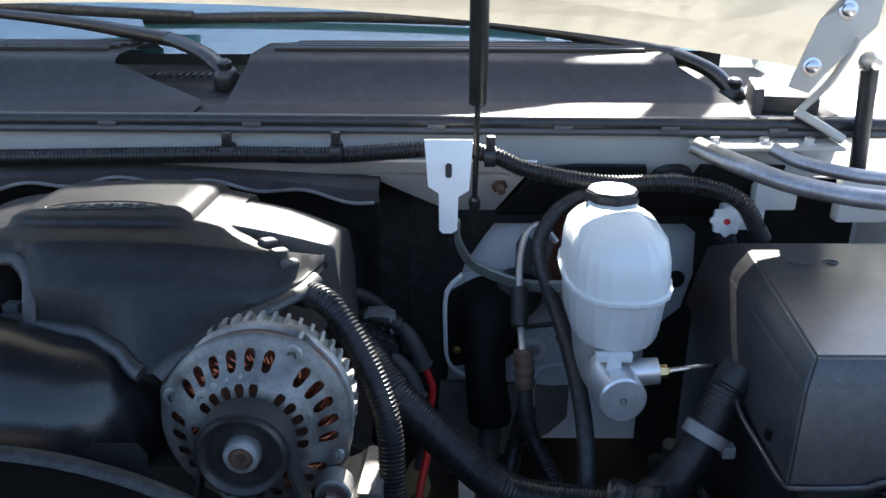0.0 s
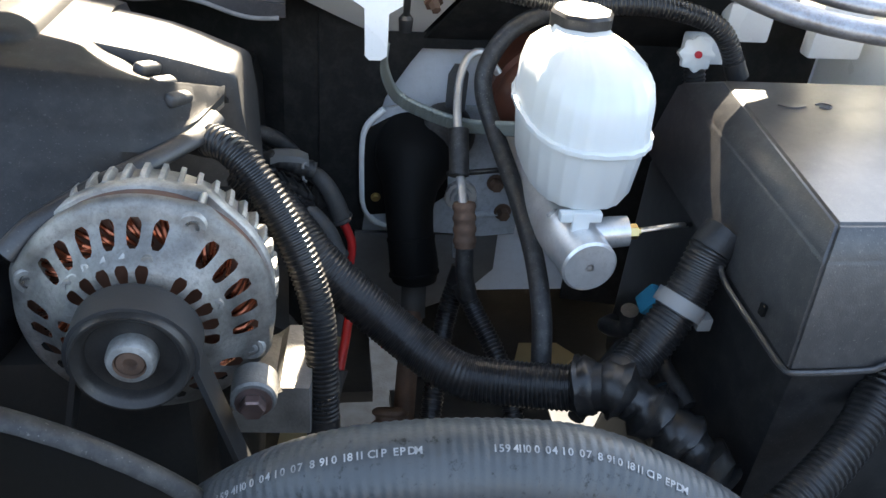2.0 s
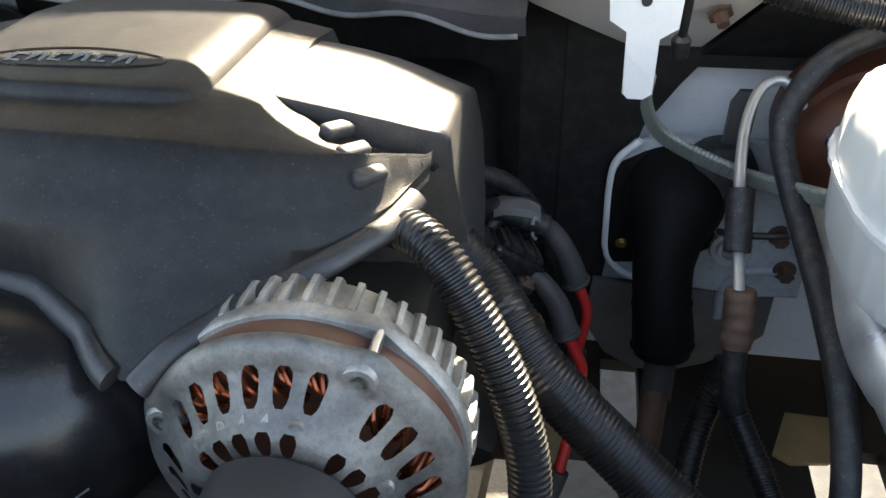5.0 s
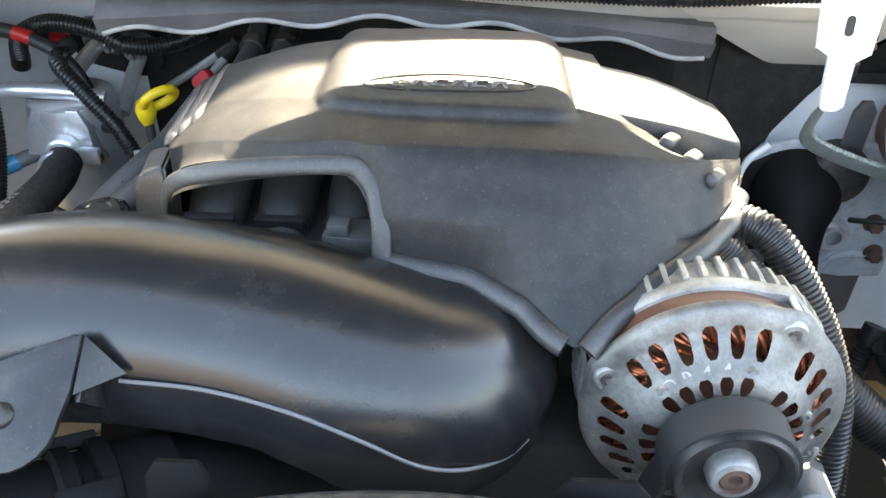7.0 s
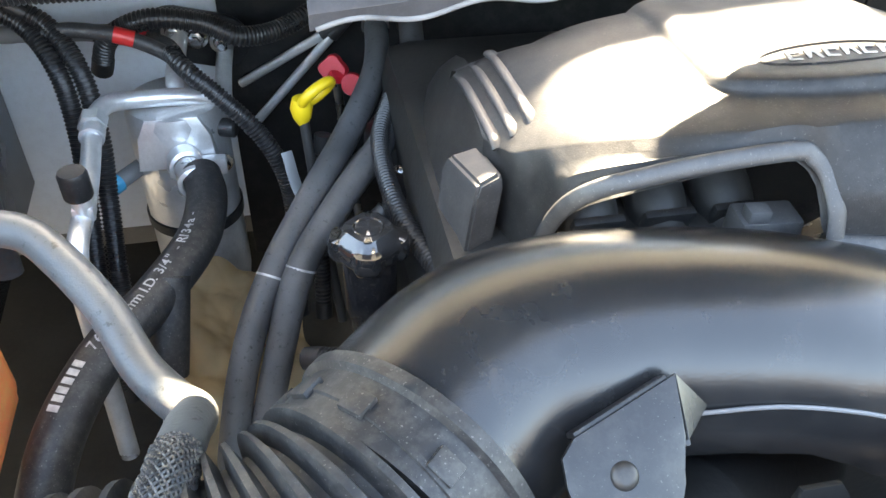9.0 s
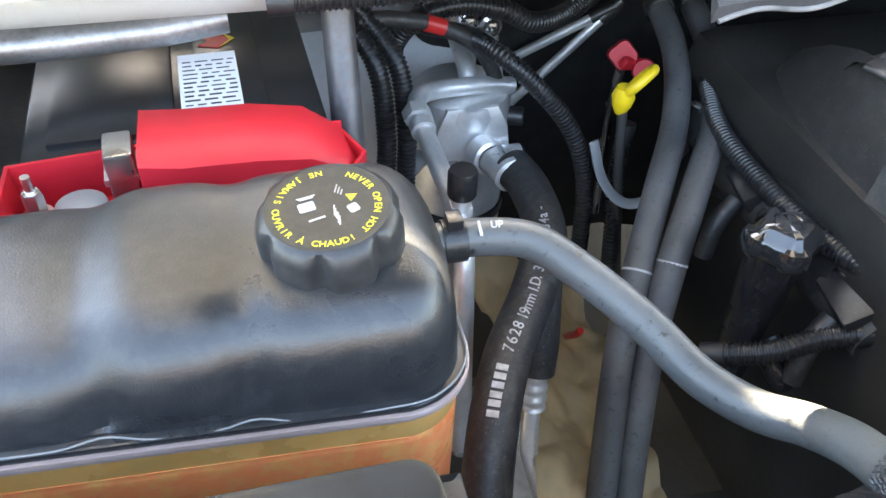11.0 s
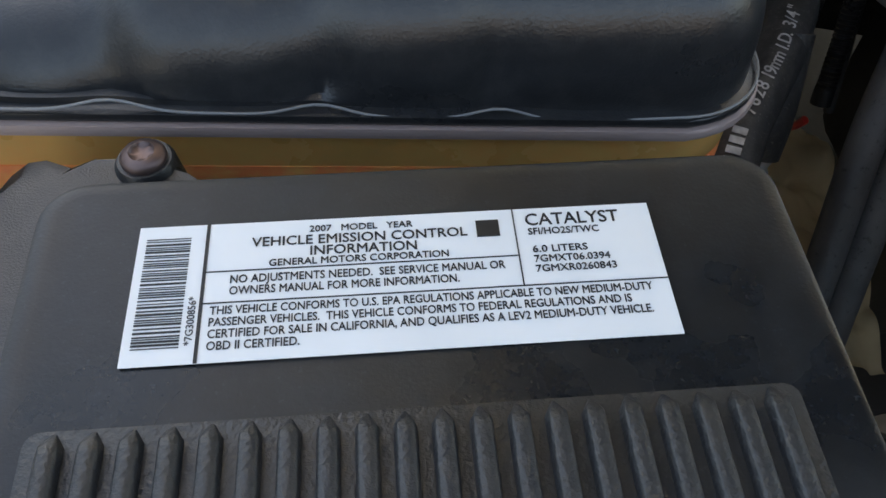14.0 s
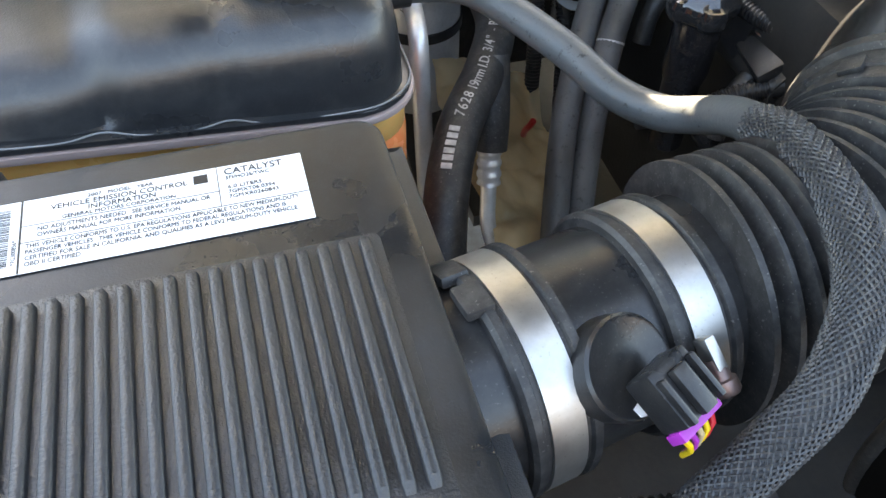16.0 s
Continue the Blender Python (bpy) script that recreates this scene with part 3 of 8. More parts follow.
for x in (-0.45, -0.24, -0.031, 0.130, 0.336, 0.478, 0.599, 0.720):
    bm = bmesh.new()
    box(bm, (0.021, 0.006, 0.0055), pose(x, 1.0105, 1.1485 - 0.007 * max(0, x)), 0.0012)
    part("clip", bm, M_CONN, seal)

# windshield
bm = bmesh.new()
prof = [(1.29, 1.185), (1.42, 1.255), (1.60, 1.42), (1.99, 1.95)]
loops = []
for x in np.linspace(-0.95, 0.95, 24):
    b = 0.10 * (x / 0.95) ** 2
    loops.append([(x, y + b, z) for y, z in prof])
loft(bm, loops, close=False)
bmesh.ops.solidify(bm, geom=bm.faces[:], thickness=0.006)
ws = solo("windshield", bm, M_GLASS, "tinted glass windshield above the cowl", "windshield", "structure")
ws.visible_shadow = False
bm = bmesh.new()
box(bm, (1.7, 0.5, 0.04), pose(0, 1.75, 1.20, -8), 0.01)
box(bm, (0.5, 0.03, 0.9), pose(-0.5, 2.6, 1.35), 0.02)
box(bm, (0.5, 0.03, 0.9), pose(0.5, 2.6, 1.35), 0.02)
solo("dashboard", bm, M_SATIN, "dark dashboard and seats behind the windshield", "dashboard", "structure")

# unseen cab roof with its front pillars, above and behind the windshield; crown shaped to place the sun's edge
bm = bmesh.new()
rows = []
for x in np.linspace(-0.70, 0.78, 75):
    c = max(0.0, 1 - abs(x + 0.02) / 0.17)          # dip added so the sun reaches the cover's passenger end
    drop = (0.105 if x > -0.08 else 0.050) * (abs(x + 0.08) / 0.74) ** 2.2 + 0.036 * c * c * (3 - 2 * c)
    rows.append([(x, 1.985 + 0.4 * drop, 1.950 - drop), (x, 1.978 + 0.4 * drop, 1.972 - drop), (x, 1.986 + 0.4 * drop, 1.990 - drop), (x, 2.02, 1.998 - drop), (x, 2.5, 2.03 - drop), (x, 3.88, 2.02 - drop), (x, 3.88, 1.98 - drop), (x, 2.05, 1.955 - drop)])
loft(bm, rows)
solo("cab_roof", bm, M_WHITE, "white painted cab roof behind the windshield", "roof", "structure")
for sx, xt in ((-1, -0.65), (1, 0.73)):
    bm = bmesh.new()
    sweep(bm, [(sx * 0.86, 1.40, 1.16), (sx * 0.80, 1.70, 1.52), (xt, 2.05, 1.98)], 0.030, seg=10, step=0.05)
    solo("pillar_driver" if sx > 0 else "pillar_passenger", bm, M_WHITE, "white painted windshield pillar", "pillar", "structure")
bm = bmesh.new()
box(bm, (1.5, 0.06, 1.2), pose(0, 3.3, 1.38), 0.02)
cab = solo("cab_interior", bm, M_FELT, "dark cab interior behind the windshield", "interior", "structure")
for sx in (-1, 1):
    bm = bmesh.new()
    box(bm, (0.05, 1.6, 0.75), pose(sx * 0.86, 2.5, 1.05), 0.02)
    part("door_panel", bm, M_FELT, cab)
# unseen wall, added to keep low sky light off front-facing surfaces
bm = bmesh.new()
box(bm, (24.0, 0.3, 3.0), pose(0, -6.0, 1.5), 0.02)
solo("sky_block_wall", bm, M_WALL, "plain dark wall added unseen before the truck to block low sky", "wall", "structure")

# hood, raised on its hinges; the white underside faces the bay
HOOD_A = radians(58)


def hood_edge(x):
    """Rear edge of the hood: (y, z). It is crowned, and its ends sweep back; the tips' extra sweep is added to shade
    the tank.
    """
    q = abs(x) / 0.84
    return 1.000 + 0.060 * q ** 1.8 + 0.045 * max(0.0, (q - 0.7) / 0.3) ** 2, 1.276 - 0.092 * q * q


bm = bmesh.new()
loops = []
for x in np.linspace(-0.84, 0.84, 41):
    ye, ze = hood_edge(x)
    lp = []
    for v, lift in ((0.0, 0.012), (0.004, 0.0), (0.05, -0.012), (0.10, -0.010), (0.13, 0.012), (0.5, 0.02), (1.0, 0.02), (1.22, 0.0)):
        lp.append((x, ye - v * math.cos(HOOD_A) + lift * math.sin(HOOD_A), ze + v * math.sin(HOOD_A) + lift * math.cos(HOOD_A)))
    loops.append(lp)
loft(bm, loops, close=False)
bmesh.ops.solidify(bm, geom=bm.faces[:], thickness=0.012)
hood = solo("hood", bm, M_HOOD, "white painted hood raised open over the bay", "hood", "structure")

bm = bmesh.new()
loops = []
for x in np.linspace(-0.64, 0.64, 25):
    ye, ze = hood_edge(x)
    loops.append([(x, ye - v * math.cos(HOOD_A) + lift * math.sin(HOOD_A), ze + v * math.sin(HOOD_A) + lift * math.cos(HOOD_A)) for v, lift in ((0.16, -0.006), (0.20, -0.018), (0.5, -0.020), (1.05, -0.018), (1.10, -0.004))])
loft(bm, loops, close=False)
bmesh.ops.solidify(bm, geom=bm.faces[:], thickness=0.006)
part("liner", bm, M_FELT, hood, "black felt hood liner")

# ---- engine cover ----
# stations along the cover: x, front crease (y, z), deck behind it (y, z)
COVER_X = [-0.165, -0.15, -0.12, -0.08, -0.035, 0.01, 0.05, 0.115, 0.15, 0.19, 0.215, 0.236]
CREASE_Y = [0.835, 0.818, 0.790, 0.763, 0.746, 0.739, 0.737, 0.737, 0.744, 0.760, 0.778, 0.803]
CREASE_Z = [1.042, 1.057, 1.079, 1.096, 1.107, 1.111, 1.1125, 1.1115, 1.1055, 1.094, 1.086, 1.072]
DECK_Y = [0.858, 0.850, 0.828, 0.802, 0.783, 0.768, 0.765, 0.767, 0.776, 0.785, 0.787, 0.803]
DECK_Z = [1.046, 1.060, 1.082, 1.099, 1.110, 1.1145, 1.116, 1.1145, 1.107, 1.096, 1.087, 1.072]


def station(x, values):
    """A value of the cover at x, eased between the stations."""
    return float(np.mean([np.interp(x + d, COVER_X, values) for d in np.linspace(-0.014, 0.014, 9)]))


EDGE_X = [-0.165, -0.154, -0.143, -0.138, -0.134, -0.127, -0.117, -0.104, -0.072, -0.03, -0.014, -0.007, -0.002, 0.0008, 0.002, 0.004, 0.009, 0.024, 0.06, 0.09, 0.105, 0.118, 0.126, 0.14, 0.17, 0.20, 0.222, 0.236]
EDGE_Y = [0.842, 0.812, 0.782, 0.768, 0.760, 0.752, 0.746, 0.742, 0.738, 0.736, 0.735, 0.732, 0.727, 0.721, 0.716, 0.713, 0.711, 0.707, 0.701, 0.684, 0.668, 0.660, 0.661, 0.674, 0.700, 0.727, 0.755, 0.79]
EDGE_Z = [0.96, 0.96, 0.965, 1.036, 1.050, 1.062, 1.070, 1.076, 1.085, 1.092, 1.092, 1.087, 1.079, 1.068, 1.059, 1.054, 1.051, 1.051, 1.050, 1.043, 1.037, 1.0335, 1.0335, 1.045, 1.055, 1.060, 1.062, 1.066]


def cover_edge(x):
    """The lower front edge of the cover: (y, z)."""
    return float(np.interp(x, EDGE_X, EDGE_Y)), float(np.interp(x, EDGE_X, EDGE_Z))


def build_cover():
    root = thing("engine_cover", "dusty black plastic engine cover with raised badge panel", "engine cover", at=(0.03, 0.80, 1.05))
    bm = bmesh.new()
    loops = []
    xs = sorted(set([round(float(v), 4) for v in np.linspace(-0.165, 0.236, 150)] + [-0.002, 0.0008, 0.002, 0.003, 0.004]))
    for x in xs:
        yc1, zc1 = station(x, CREASE_Y), station(x, CREASE_Z)
        yd, zd = station(x, DECK_Y), station(x, DECK_Z)
        yb, zb = cover_edge(x)
        yc1 = max(yc1, yb + 0.012)
        zc1 = max(zc1, zb + 0.004)
        q = min(1.0, max(0.0, (abs(x - 0.040) - 0.060) / 0.022))
        b = (1 - q * q) ** 0.5 if q < 1 else 0.0          # the raised badge panel, with rounded corners
        w = 1 / (1 + math.exp(-(x - 0.004) / 0.004))      # 0 over the window, 1 over the apron
        y2, z2 = yc1 - 0.031, zc1 - 0.031
        y2, z2 = max(y2, yb + 0.005), max(z2, zb + 0.004)
        y2, z2 = w * y2 + (1 - w) * (0.45 * yc1 + 0.55 * yb), w * z2 + (1 - w) * (0.45 * zc1 + 0.55 * zb)
        c = 0.0022
        front = []
        for u in (0.0, 0.35, 0.7):
            front.append((yc1 + (y2 - yc1) * u, zc1 + (z2 - zc1) * u - 0.0012 * math.sin(math.pi * u)))
        front += [(y2 + c * 0.8, z2 + c), (y2 - c * 0.3, z2 - c), (0.5 * (y2 + yb), 0.5 * (z2 + zb)), (0.15 * y2 + 0.85 * yb, 0.15 * z2 + 0.85 * zb), (yb, zb)]
        yf = yd + 0.016 * (1 - b)
        fall = float(np.interp(x, (-0.10, 0.0, 0.150, 0.200), (0.0, 0.055, 0.055, 0.95)))
        def deck(y):
            return zd - fall * (y - yd)
        h = 0.0085 * b
        yr = max(0.925, yf + 0.085)
        lp = [(yr + 0.020, deck(yr) - 0.10), (yr + 0.018, deck(yr) - 0.035), (yr, deck(yr) - 0.006 + h), (0.5 * (yr + yf) + 0.03, deck(0.5 * (yr + yf) + 0.03) + h), (0.5 * (yr + yf) + 0.01, deck(0.5 * (yr + yf) + 0.01) + h), (yf + 0.030, deck(yf + 0.030) + h), (yf + 0.012, deck(yf + 0.012) + h), (yf + 0.006, deck(yf + 0.006) + h * 0.96), (yf + 0.0025, deck(yf) + h * 0.75), (yf + 0.0005, deck(yf) + h * 0.30), (yf - 0.0015, deck(yf) + h * 0.04), (yf - 0.006, deck(yf) - 0.0006)]
        lp += [(0.55 * (yf - 0.006) + 0.45 * yc1, 0.5 * (deck(yf) + zc1)), (yc1 + c * 1.2, zc1 + 0.0008)]
        loops.append([(x, y, z) for y, z in lp + front])
    loft(bm, loops, close=False)
    bmesh.ops.solidify(bm, geom=bm.faces[:], thickness=-0.003)
    under(part("shell", bm, M_COVER), root)
    # rolled lips along the lower front edge, with the blunt tip between them
    for x0, x1, nm in ((0.006, 0.113, "arch_lip"), (0.126, 0.232, "side_lip")):
        lip = [(x, cover_edge(x)[0] - 0.003, cover_edge(x)[1] - 0.001) for x in np.linspace(x0, x1, 20)]
        under(tube_part(nm, lip, 0.0068, M_COVER, seg=14, step=0.003, flat=0.62, side=(0, -0.75, 0.66)), root)
    # broad rim round the window
    win = [(0.008, 0.708, 1.054), (0.0075, 0.715, 1.070), (0.004, 0.727, 1.085), (-0.004, 0.734, 1.094), (-0.016, 0.737, 1.098), (-0.072, 0.740, 1.092), (-0.104, 0.745, 1.083), (-0.119, 0.750, 1.076), (-0.131, 0.757, 1.065), (-0.139, 0.765, 1.049), (-0.144, 0.774, 1.023), (-0.147, 0.782, 0.985)]
    under(tube_part("window_rim", win, 0.0058, M_COVER, seg=16, step=0.003, flat=0.42, side=(0, -0.62, 0.78)), root)
    # ribs wrapping over both shoulders
    for i in range(3):
        bm = bmesh.new()
        box(bm, (0.0092, 0.021, 0.009), pose(0.1865 + 0.0118 * i, 0.7985 - 0.0150 * i, 1.0885 - 0.0042 * i, -14, 20, -36), 0.0036, 3)
        under(part("rib", bm, M_COVER), root)
    for x in (-0.136, -0.1475, -0.159):
        bm = bmesh.new()
        sweep(bm, [(u, y, station(u, DECK_Z) - 0.0016 - d) for u, y, d in ((x + 0.001, 0.838, 0.004), (x + 0.0005, 0.843, 0.001), (x, 0.850, 0.0), (x - 0.001, 0.89, 0.0), (x - 0.002, 0.925, 0.001), (x - 0.003, 0.945, 0.004))], 0.0051, seg=16, step=0.004, flat=0.55)
        under(part("rib", bm, M_COVER), root)
    # rear shoulder on the driver's side, with its own front face
    bm = bmesh.new()
    rows = []
    for x, yy, zz in ((0.118, 0.806, 1.1085), (0.135, 0.805, 1.1075), (0.15, 0.804, 1.1050), (0.17, 0.804, 1.1012), (0.19, 0.806, 1.0965), (0.21, 0.811, 1.0895), (0.228, 0.817, 1.0820), (0.236, 0.820, 1.0790), (0.2405, 0.8215, 1.0770), (0.2425, 0.8235, 1.0735)):
        rows.append([(x + 0.006, 0.945, 0.95), (x + 0.004, 0.945, zz - 0.060), (x + 0.002, 0.925, zz - 0.022), (x, 0.895, zz - 0.008), (x, 0.86, zz - 0.002), (x, yy + 0.004, zz), (x, yy + 0.001, zz - 0.0012), (x, yy, zz - 0.004), (x + 0.002, yy + 0.003, zz - 0.03), (x + 0.016, yy + 0.010, 0.95)])
    loft(bm, rows)
    under(part("rear_shoulder", bm, M_COVER), root)
    # steep flank on the passenger side, with its raised post
    bm = bmesh.new()
    loft(bm, [[(-0.152, y, zz), (-0.161, y, zz - 0.008), (-0.170, y, zz - 0.024), (-0.181, y, zz - 0.052), (-0.196, y, zz - 0.095), (-0.213, y, zz - 0.15)] for y, zz in ((0.852, 1.052), (0.88, 1.056), (0.90, 1.056), (0.93, 1.054), (0.97, 1.046), (1.0, 1.034), (1.03, 1.014), (1.045, 0.992))], close=False)
    bmesh.ops.solidify(bm, geom=bm.faces[:], thickness=0.003)
    under(part("side_flank", bm, M_COVER), root)
    bm = bmesh.new()
    loft(bm, [[(-0.186, 0.866, 1.028), (-0.166, 0.862, 1.036), (-0.160, 0.822, 1.040), (-0.176, 0.816, 1.036)], [(-0.190, 0.868, 1.018), (-0.164, 0.866, 1.030), (-0.158, 0.818, 1.032), (-0.180, 0.811, 1.026)], [(-0.200, 0.868, 0.90), (-0.180, 0.868, 0.90), (-0.176, 0.806, 0.90), (-0.196, 0.802, 0.90)]])
    bmesh.ops.bevel(bm, geom=bm.edges[:], offset=0.0022, segments=2, affect="EDGES")
    under(part("post", bm, M_COVER), root)
    # worn oval emblem on the badge panel
    def on_badge(x, y):
        return station(x, DECK_Z) - 0.055 * (y - station(x, DECK_Y)) + 0.0087
    ring = [(0.043 + 0.054 * math.cos(a), 0.801 + 0.0135 * math.sin(a)) for a in np.linspace(0, 2 * math.pi, 49)]
    under(tube_part("emblem_ring", [(x, y, on_badge(x, y)) for x, y in ring], 0.0009, M_DUCT, seg=6, step=0.004, cap=False), root)
    for k in range(6):
        bm = bmesh.new()
        x = 0.012 + 0.0125 * k
        prism(bm, [(-0.005, -0.0055), (-0.003, -0.0055), (0.001, 0.003), (0.003, -0.0055), (0.0055, -0.0055), (0.004, 0.0055), (-0.004, 0.0055)] if k % 2 else [(-0.005, -0.0055), (0.004, -0.0055), (0.004, -0.003), (-0.002, -0.003), (-0.001, 0.003), (0.005, 0.003), (0.005, 0.0055), (-0.004, 0.0055)], -0.0004, 0.0005, pose(x, 0.801, on_badge(x, 0.801), 0, 0, -4))
        under(part("emblem_bar", bm, M_DUCT), root)
    return root


build_cover()

# intake manifold runners seen through the window of the cover
root = thing("intake_manifold", "dark grey plastic intake manifold under the cover", "intake manifold", at=(-0.05, 0.82, 0.98))
bm = bmesh.new()
box(bm, (0.27, 0.20, 0.05), pose(0.02, 0.86, 1.0), 0.01)
under(part("plenum", bm, M_DARK), root)
for i in range(3):
    under(tube_part("runner", [(-0.112 + 0.047 * i, 0.91, 1.030), (-0.112 + 0.047 * i, 0.83, 1.040), (-0.112 + 0.047 * i, 0.785, 1.028), (-0.112 + 0.047 * i, 0.770, 0.99)], 0.020, M_DARK, seg=12), root)
bm = bmesh.new()
box(bm, (0.040, 0.024, 0.022), pose(-0.012, 0.746, 1.036, 0, 0, -4), 0.003)
box(bm, (0.014, 0.012, 0.010), pose(-0.022, 0.742, 1.050, 0, 0, -4), 0.002)
under(part("connector_block", bm, M_CONN), root)
for i in range(3):
    bm = bmesh.new()
    box(bm, (0.034, 0.006, 0.020), pose(-0.112 + 0.047 * i, 0.768, 1.030, 18, 0, 0), 0.002)
    under(part("runner_flange", bm, M_SATIN), root)

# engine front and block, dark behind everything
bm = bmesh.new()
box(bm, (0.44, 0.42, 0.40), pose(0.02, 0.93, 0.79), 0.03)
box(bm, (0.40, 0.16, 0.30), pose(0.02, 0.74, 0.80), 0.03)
solo("engine_block", bm, M_BLOCK, "dark engine block and front accessories", "engine")

# ---- intake duct ----
def build_duct():
    root = thing("intake_duct", "smooth black plastic intake duct with moulded seam", "intake duct", at=(-0.1, 0.67, 0.99))
    pts = [(-0.250, 0.638, 1.000), (-0.232, 0.655, 1.006), (-0.195, 0.676, 1.014), (-0.137, 0.682, 1.017), (-0.06, 0.676, 1.010), (-0.005, 0.668, 0.998), (0.030, 0.672, 0.986), (0.052, 0.695, 0.978), (0.058, 0.735, 0.974)]
    bm = bmesh.new()
    sweep(bm, pts, lambda t: float(np.interp(t, [0, 0.15, 0.4, 0.7, 0.85, 1.0], [0.066, 0.067, 0.066, 0.069, 0.069, 0.060])), seg=48, step=0.005)
    for v in bm.verts:
        low = float(np.interp(v.co.x, [-0.22, -0.16, -0.05, -0.025, 0.0, 0.02, 0.04], [0.92, 1.003, 1.003, 0.993, 0.974, 0.955, 0.92]))
        if v.co.z < low and v.co.y < 0.74:
            v.co.z = low + 0.10 * (v.co.z - low)
    under(part("tube", bm, M_DUCT), root)
    seam = [(-0.1169, 0.6180, 1.0375), (-0.073, 0.6150, 1.0366), (-0.032, 0.6092, 1.0302), (-0.002, 0.6036, 1.0217), (0.013, 0.6031, 1.0135), (0.038, 0.6041, 0.9978), (0.061, 0.6101, 0.9893), (0.084, 0.6288, 0.9778), (0.098, 0.6425, 0.9800)]
    under(tube_part("seam", [(x, y - 0.0016, z + 0.0004) for x, y, z in seam], 0.0012, M_SEAM, seg=8), root)
    # bracket ear with its push pin
    bm = bmesh.new()
    m = Matrix.Translation((-0.164, 0.590, 1.038)) @ pose(0, 0, 0, 36, -3, 0)
    ear = [(-0.0262, 0.012), (-0.019, 0.020), (0.034, 0.040), (0.032, 0.012)] + [(0.001 + 0.0272 * math.cos(radians(a)), -0.001 + 0.0265 * math.sin(radians(a))) for a in range(0, -181, -15)]
    prism(bm, ear, -0.002, 0.002, m, 0.0012)
    prism(bm, [(0.0, 0.0), (0.024, 0.013), (0.0015, 0.030)], -0.0015, 0.0015, m @ Matrix.Translation((0.0325, 0.010, 0.0)) @ pose(0, 0, 0, 0, 38, 0), 0.0008)
    box(bm, (0.052, 0.003, 0.034), m @ pose(0.006, 0.030, -0.017, 0, 0, 21), 0.001)
    box(bm, (0.003, 0.030, 0.030), m @ pose(0.034, 0.022, -0.018), 0.001)
    under(part("bracket", bm, M_SATIN), root)
    bm = bmesh.new()
    lathe(bm, [(0, 0.0035), (0.003, 0.0036), (0.0055, 0.0028), (0.0066, 0.0012), (0.0066, -0.003)], m @ Matrix.Translation((0, 0, 0.001)), 24)
    under(part("pin", bm, M_PULLEY), root)
    bm = bmesh.new()
    lathe(bm, [(0.058, -0.03), (0.064, -0.03), (0.066, -0.02), (0.066, 0.02), (0.06, 0.03), (0.05, 0.03)], axis_pose((0.058, 0.742, 0.974), (0, 1, 0)), 40)
    under(part("throttle_collar", bm, M_RUBBER), root)
    bm = bmesh.new()
    lathe(bm, [(0.0665, -0.006), (0.0685, -0.006), (0.0685, 0.006), (0.0665, 0.006)], axis_pose((0.058, 0.742, 0.974), (0, 1, 0)), 40)
    under(part("clamp", bm, M_STEEL), root)
    return root


build_duct()


def build_accordion():
    root = thing("accordion_hose", "black ribbed rubber accordion intake hose", "intake hose", at=(-0.37, 0.6, 0.985))
    pts = [(-0.262, 0.626, 0.997), (-0.300, 0.598, 0.993), (-0.345, 0.582, 0.988), (-0.395, 0.578, 0.985), (-0.425, 0.576, 0.985)]
    bm = bmesh.new()
    sweep(bm, pts, 0.060, seg=48, rings=0.0140, depth=0.0110)
    under(part("bellows", bm, M_RUBBER), root)
    d = Vector((0.70, 0.66, 0.10))
    bm = bmesh.new()
    lathe(bm, [(0.060, -0.024), (0.0685, -0.024), (0.0685, 0.004), (0.0725, 0.006), (0.0725, 0.013), (0.066, 0.015)], axis_pose((-0.256, 0.632, 0.999), d), 56)
    under(part("cuff", bm, M_RUBBER), root)
    for a in (20, 50, 80, 120):
        bm = bmesh.new()
        m = axis_pose((-0.256, 0.632, 0.999), d) @ Matrix.Rotation(radians(a), 4, "Z") @ Matrix.Translation((0.0695, 0, -0.010))
        box(bm, (0.004, 0.014, 0.012), m, 0.001)
        under(part("cuff_lug", bm, M_RUBBER), root)
    return root


build_accordion()

# ---- alternator ----
AC = Vector((0.200, 0.0, 1.0))


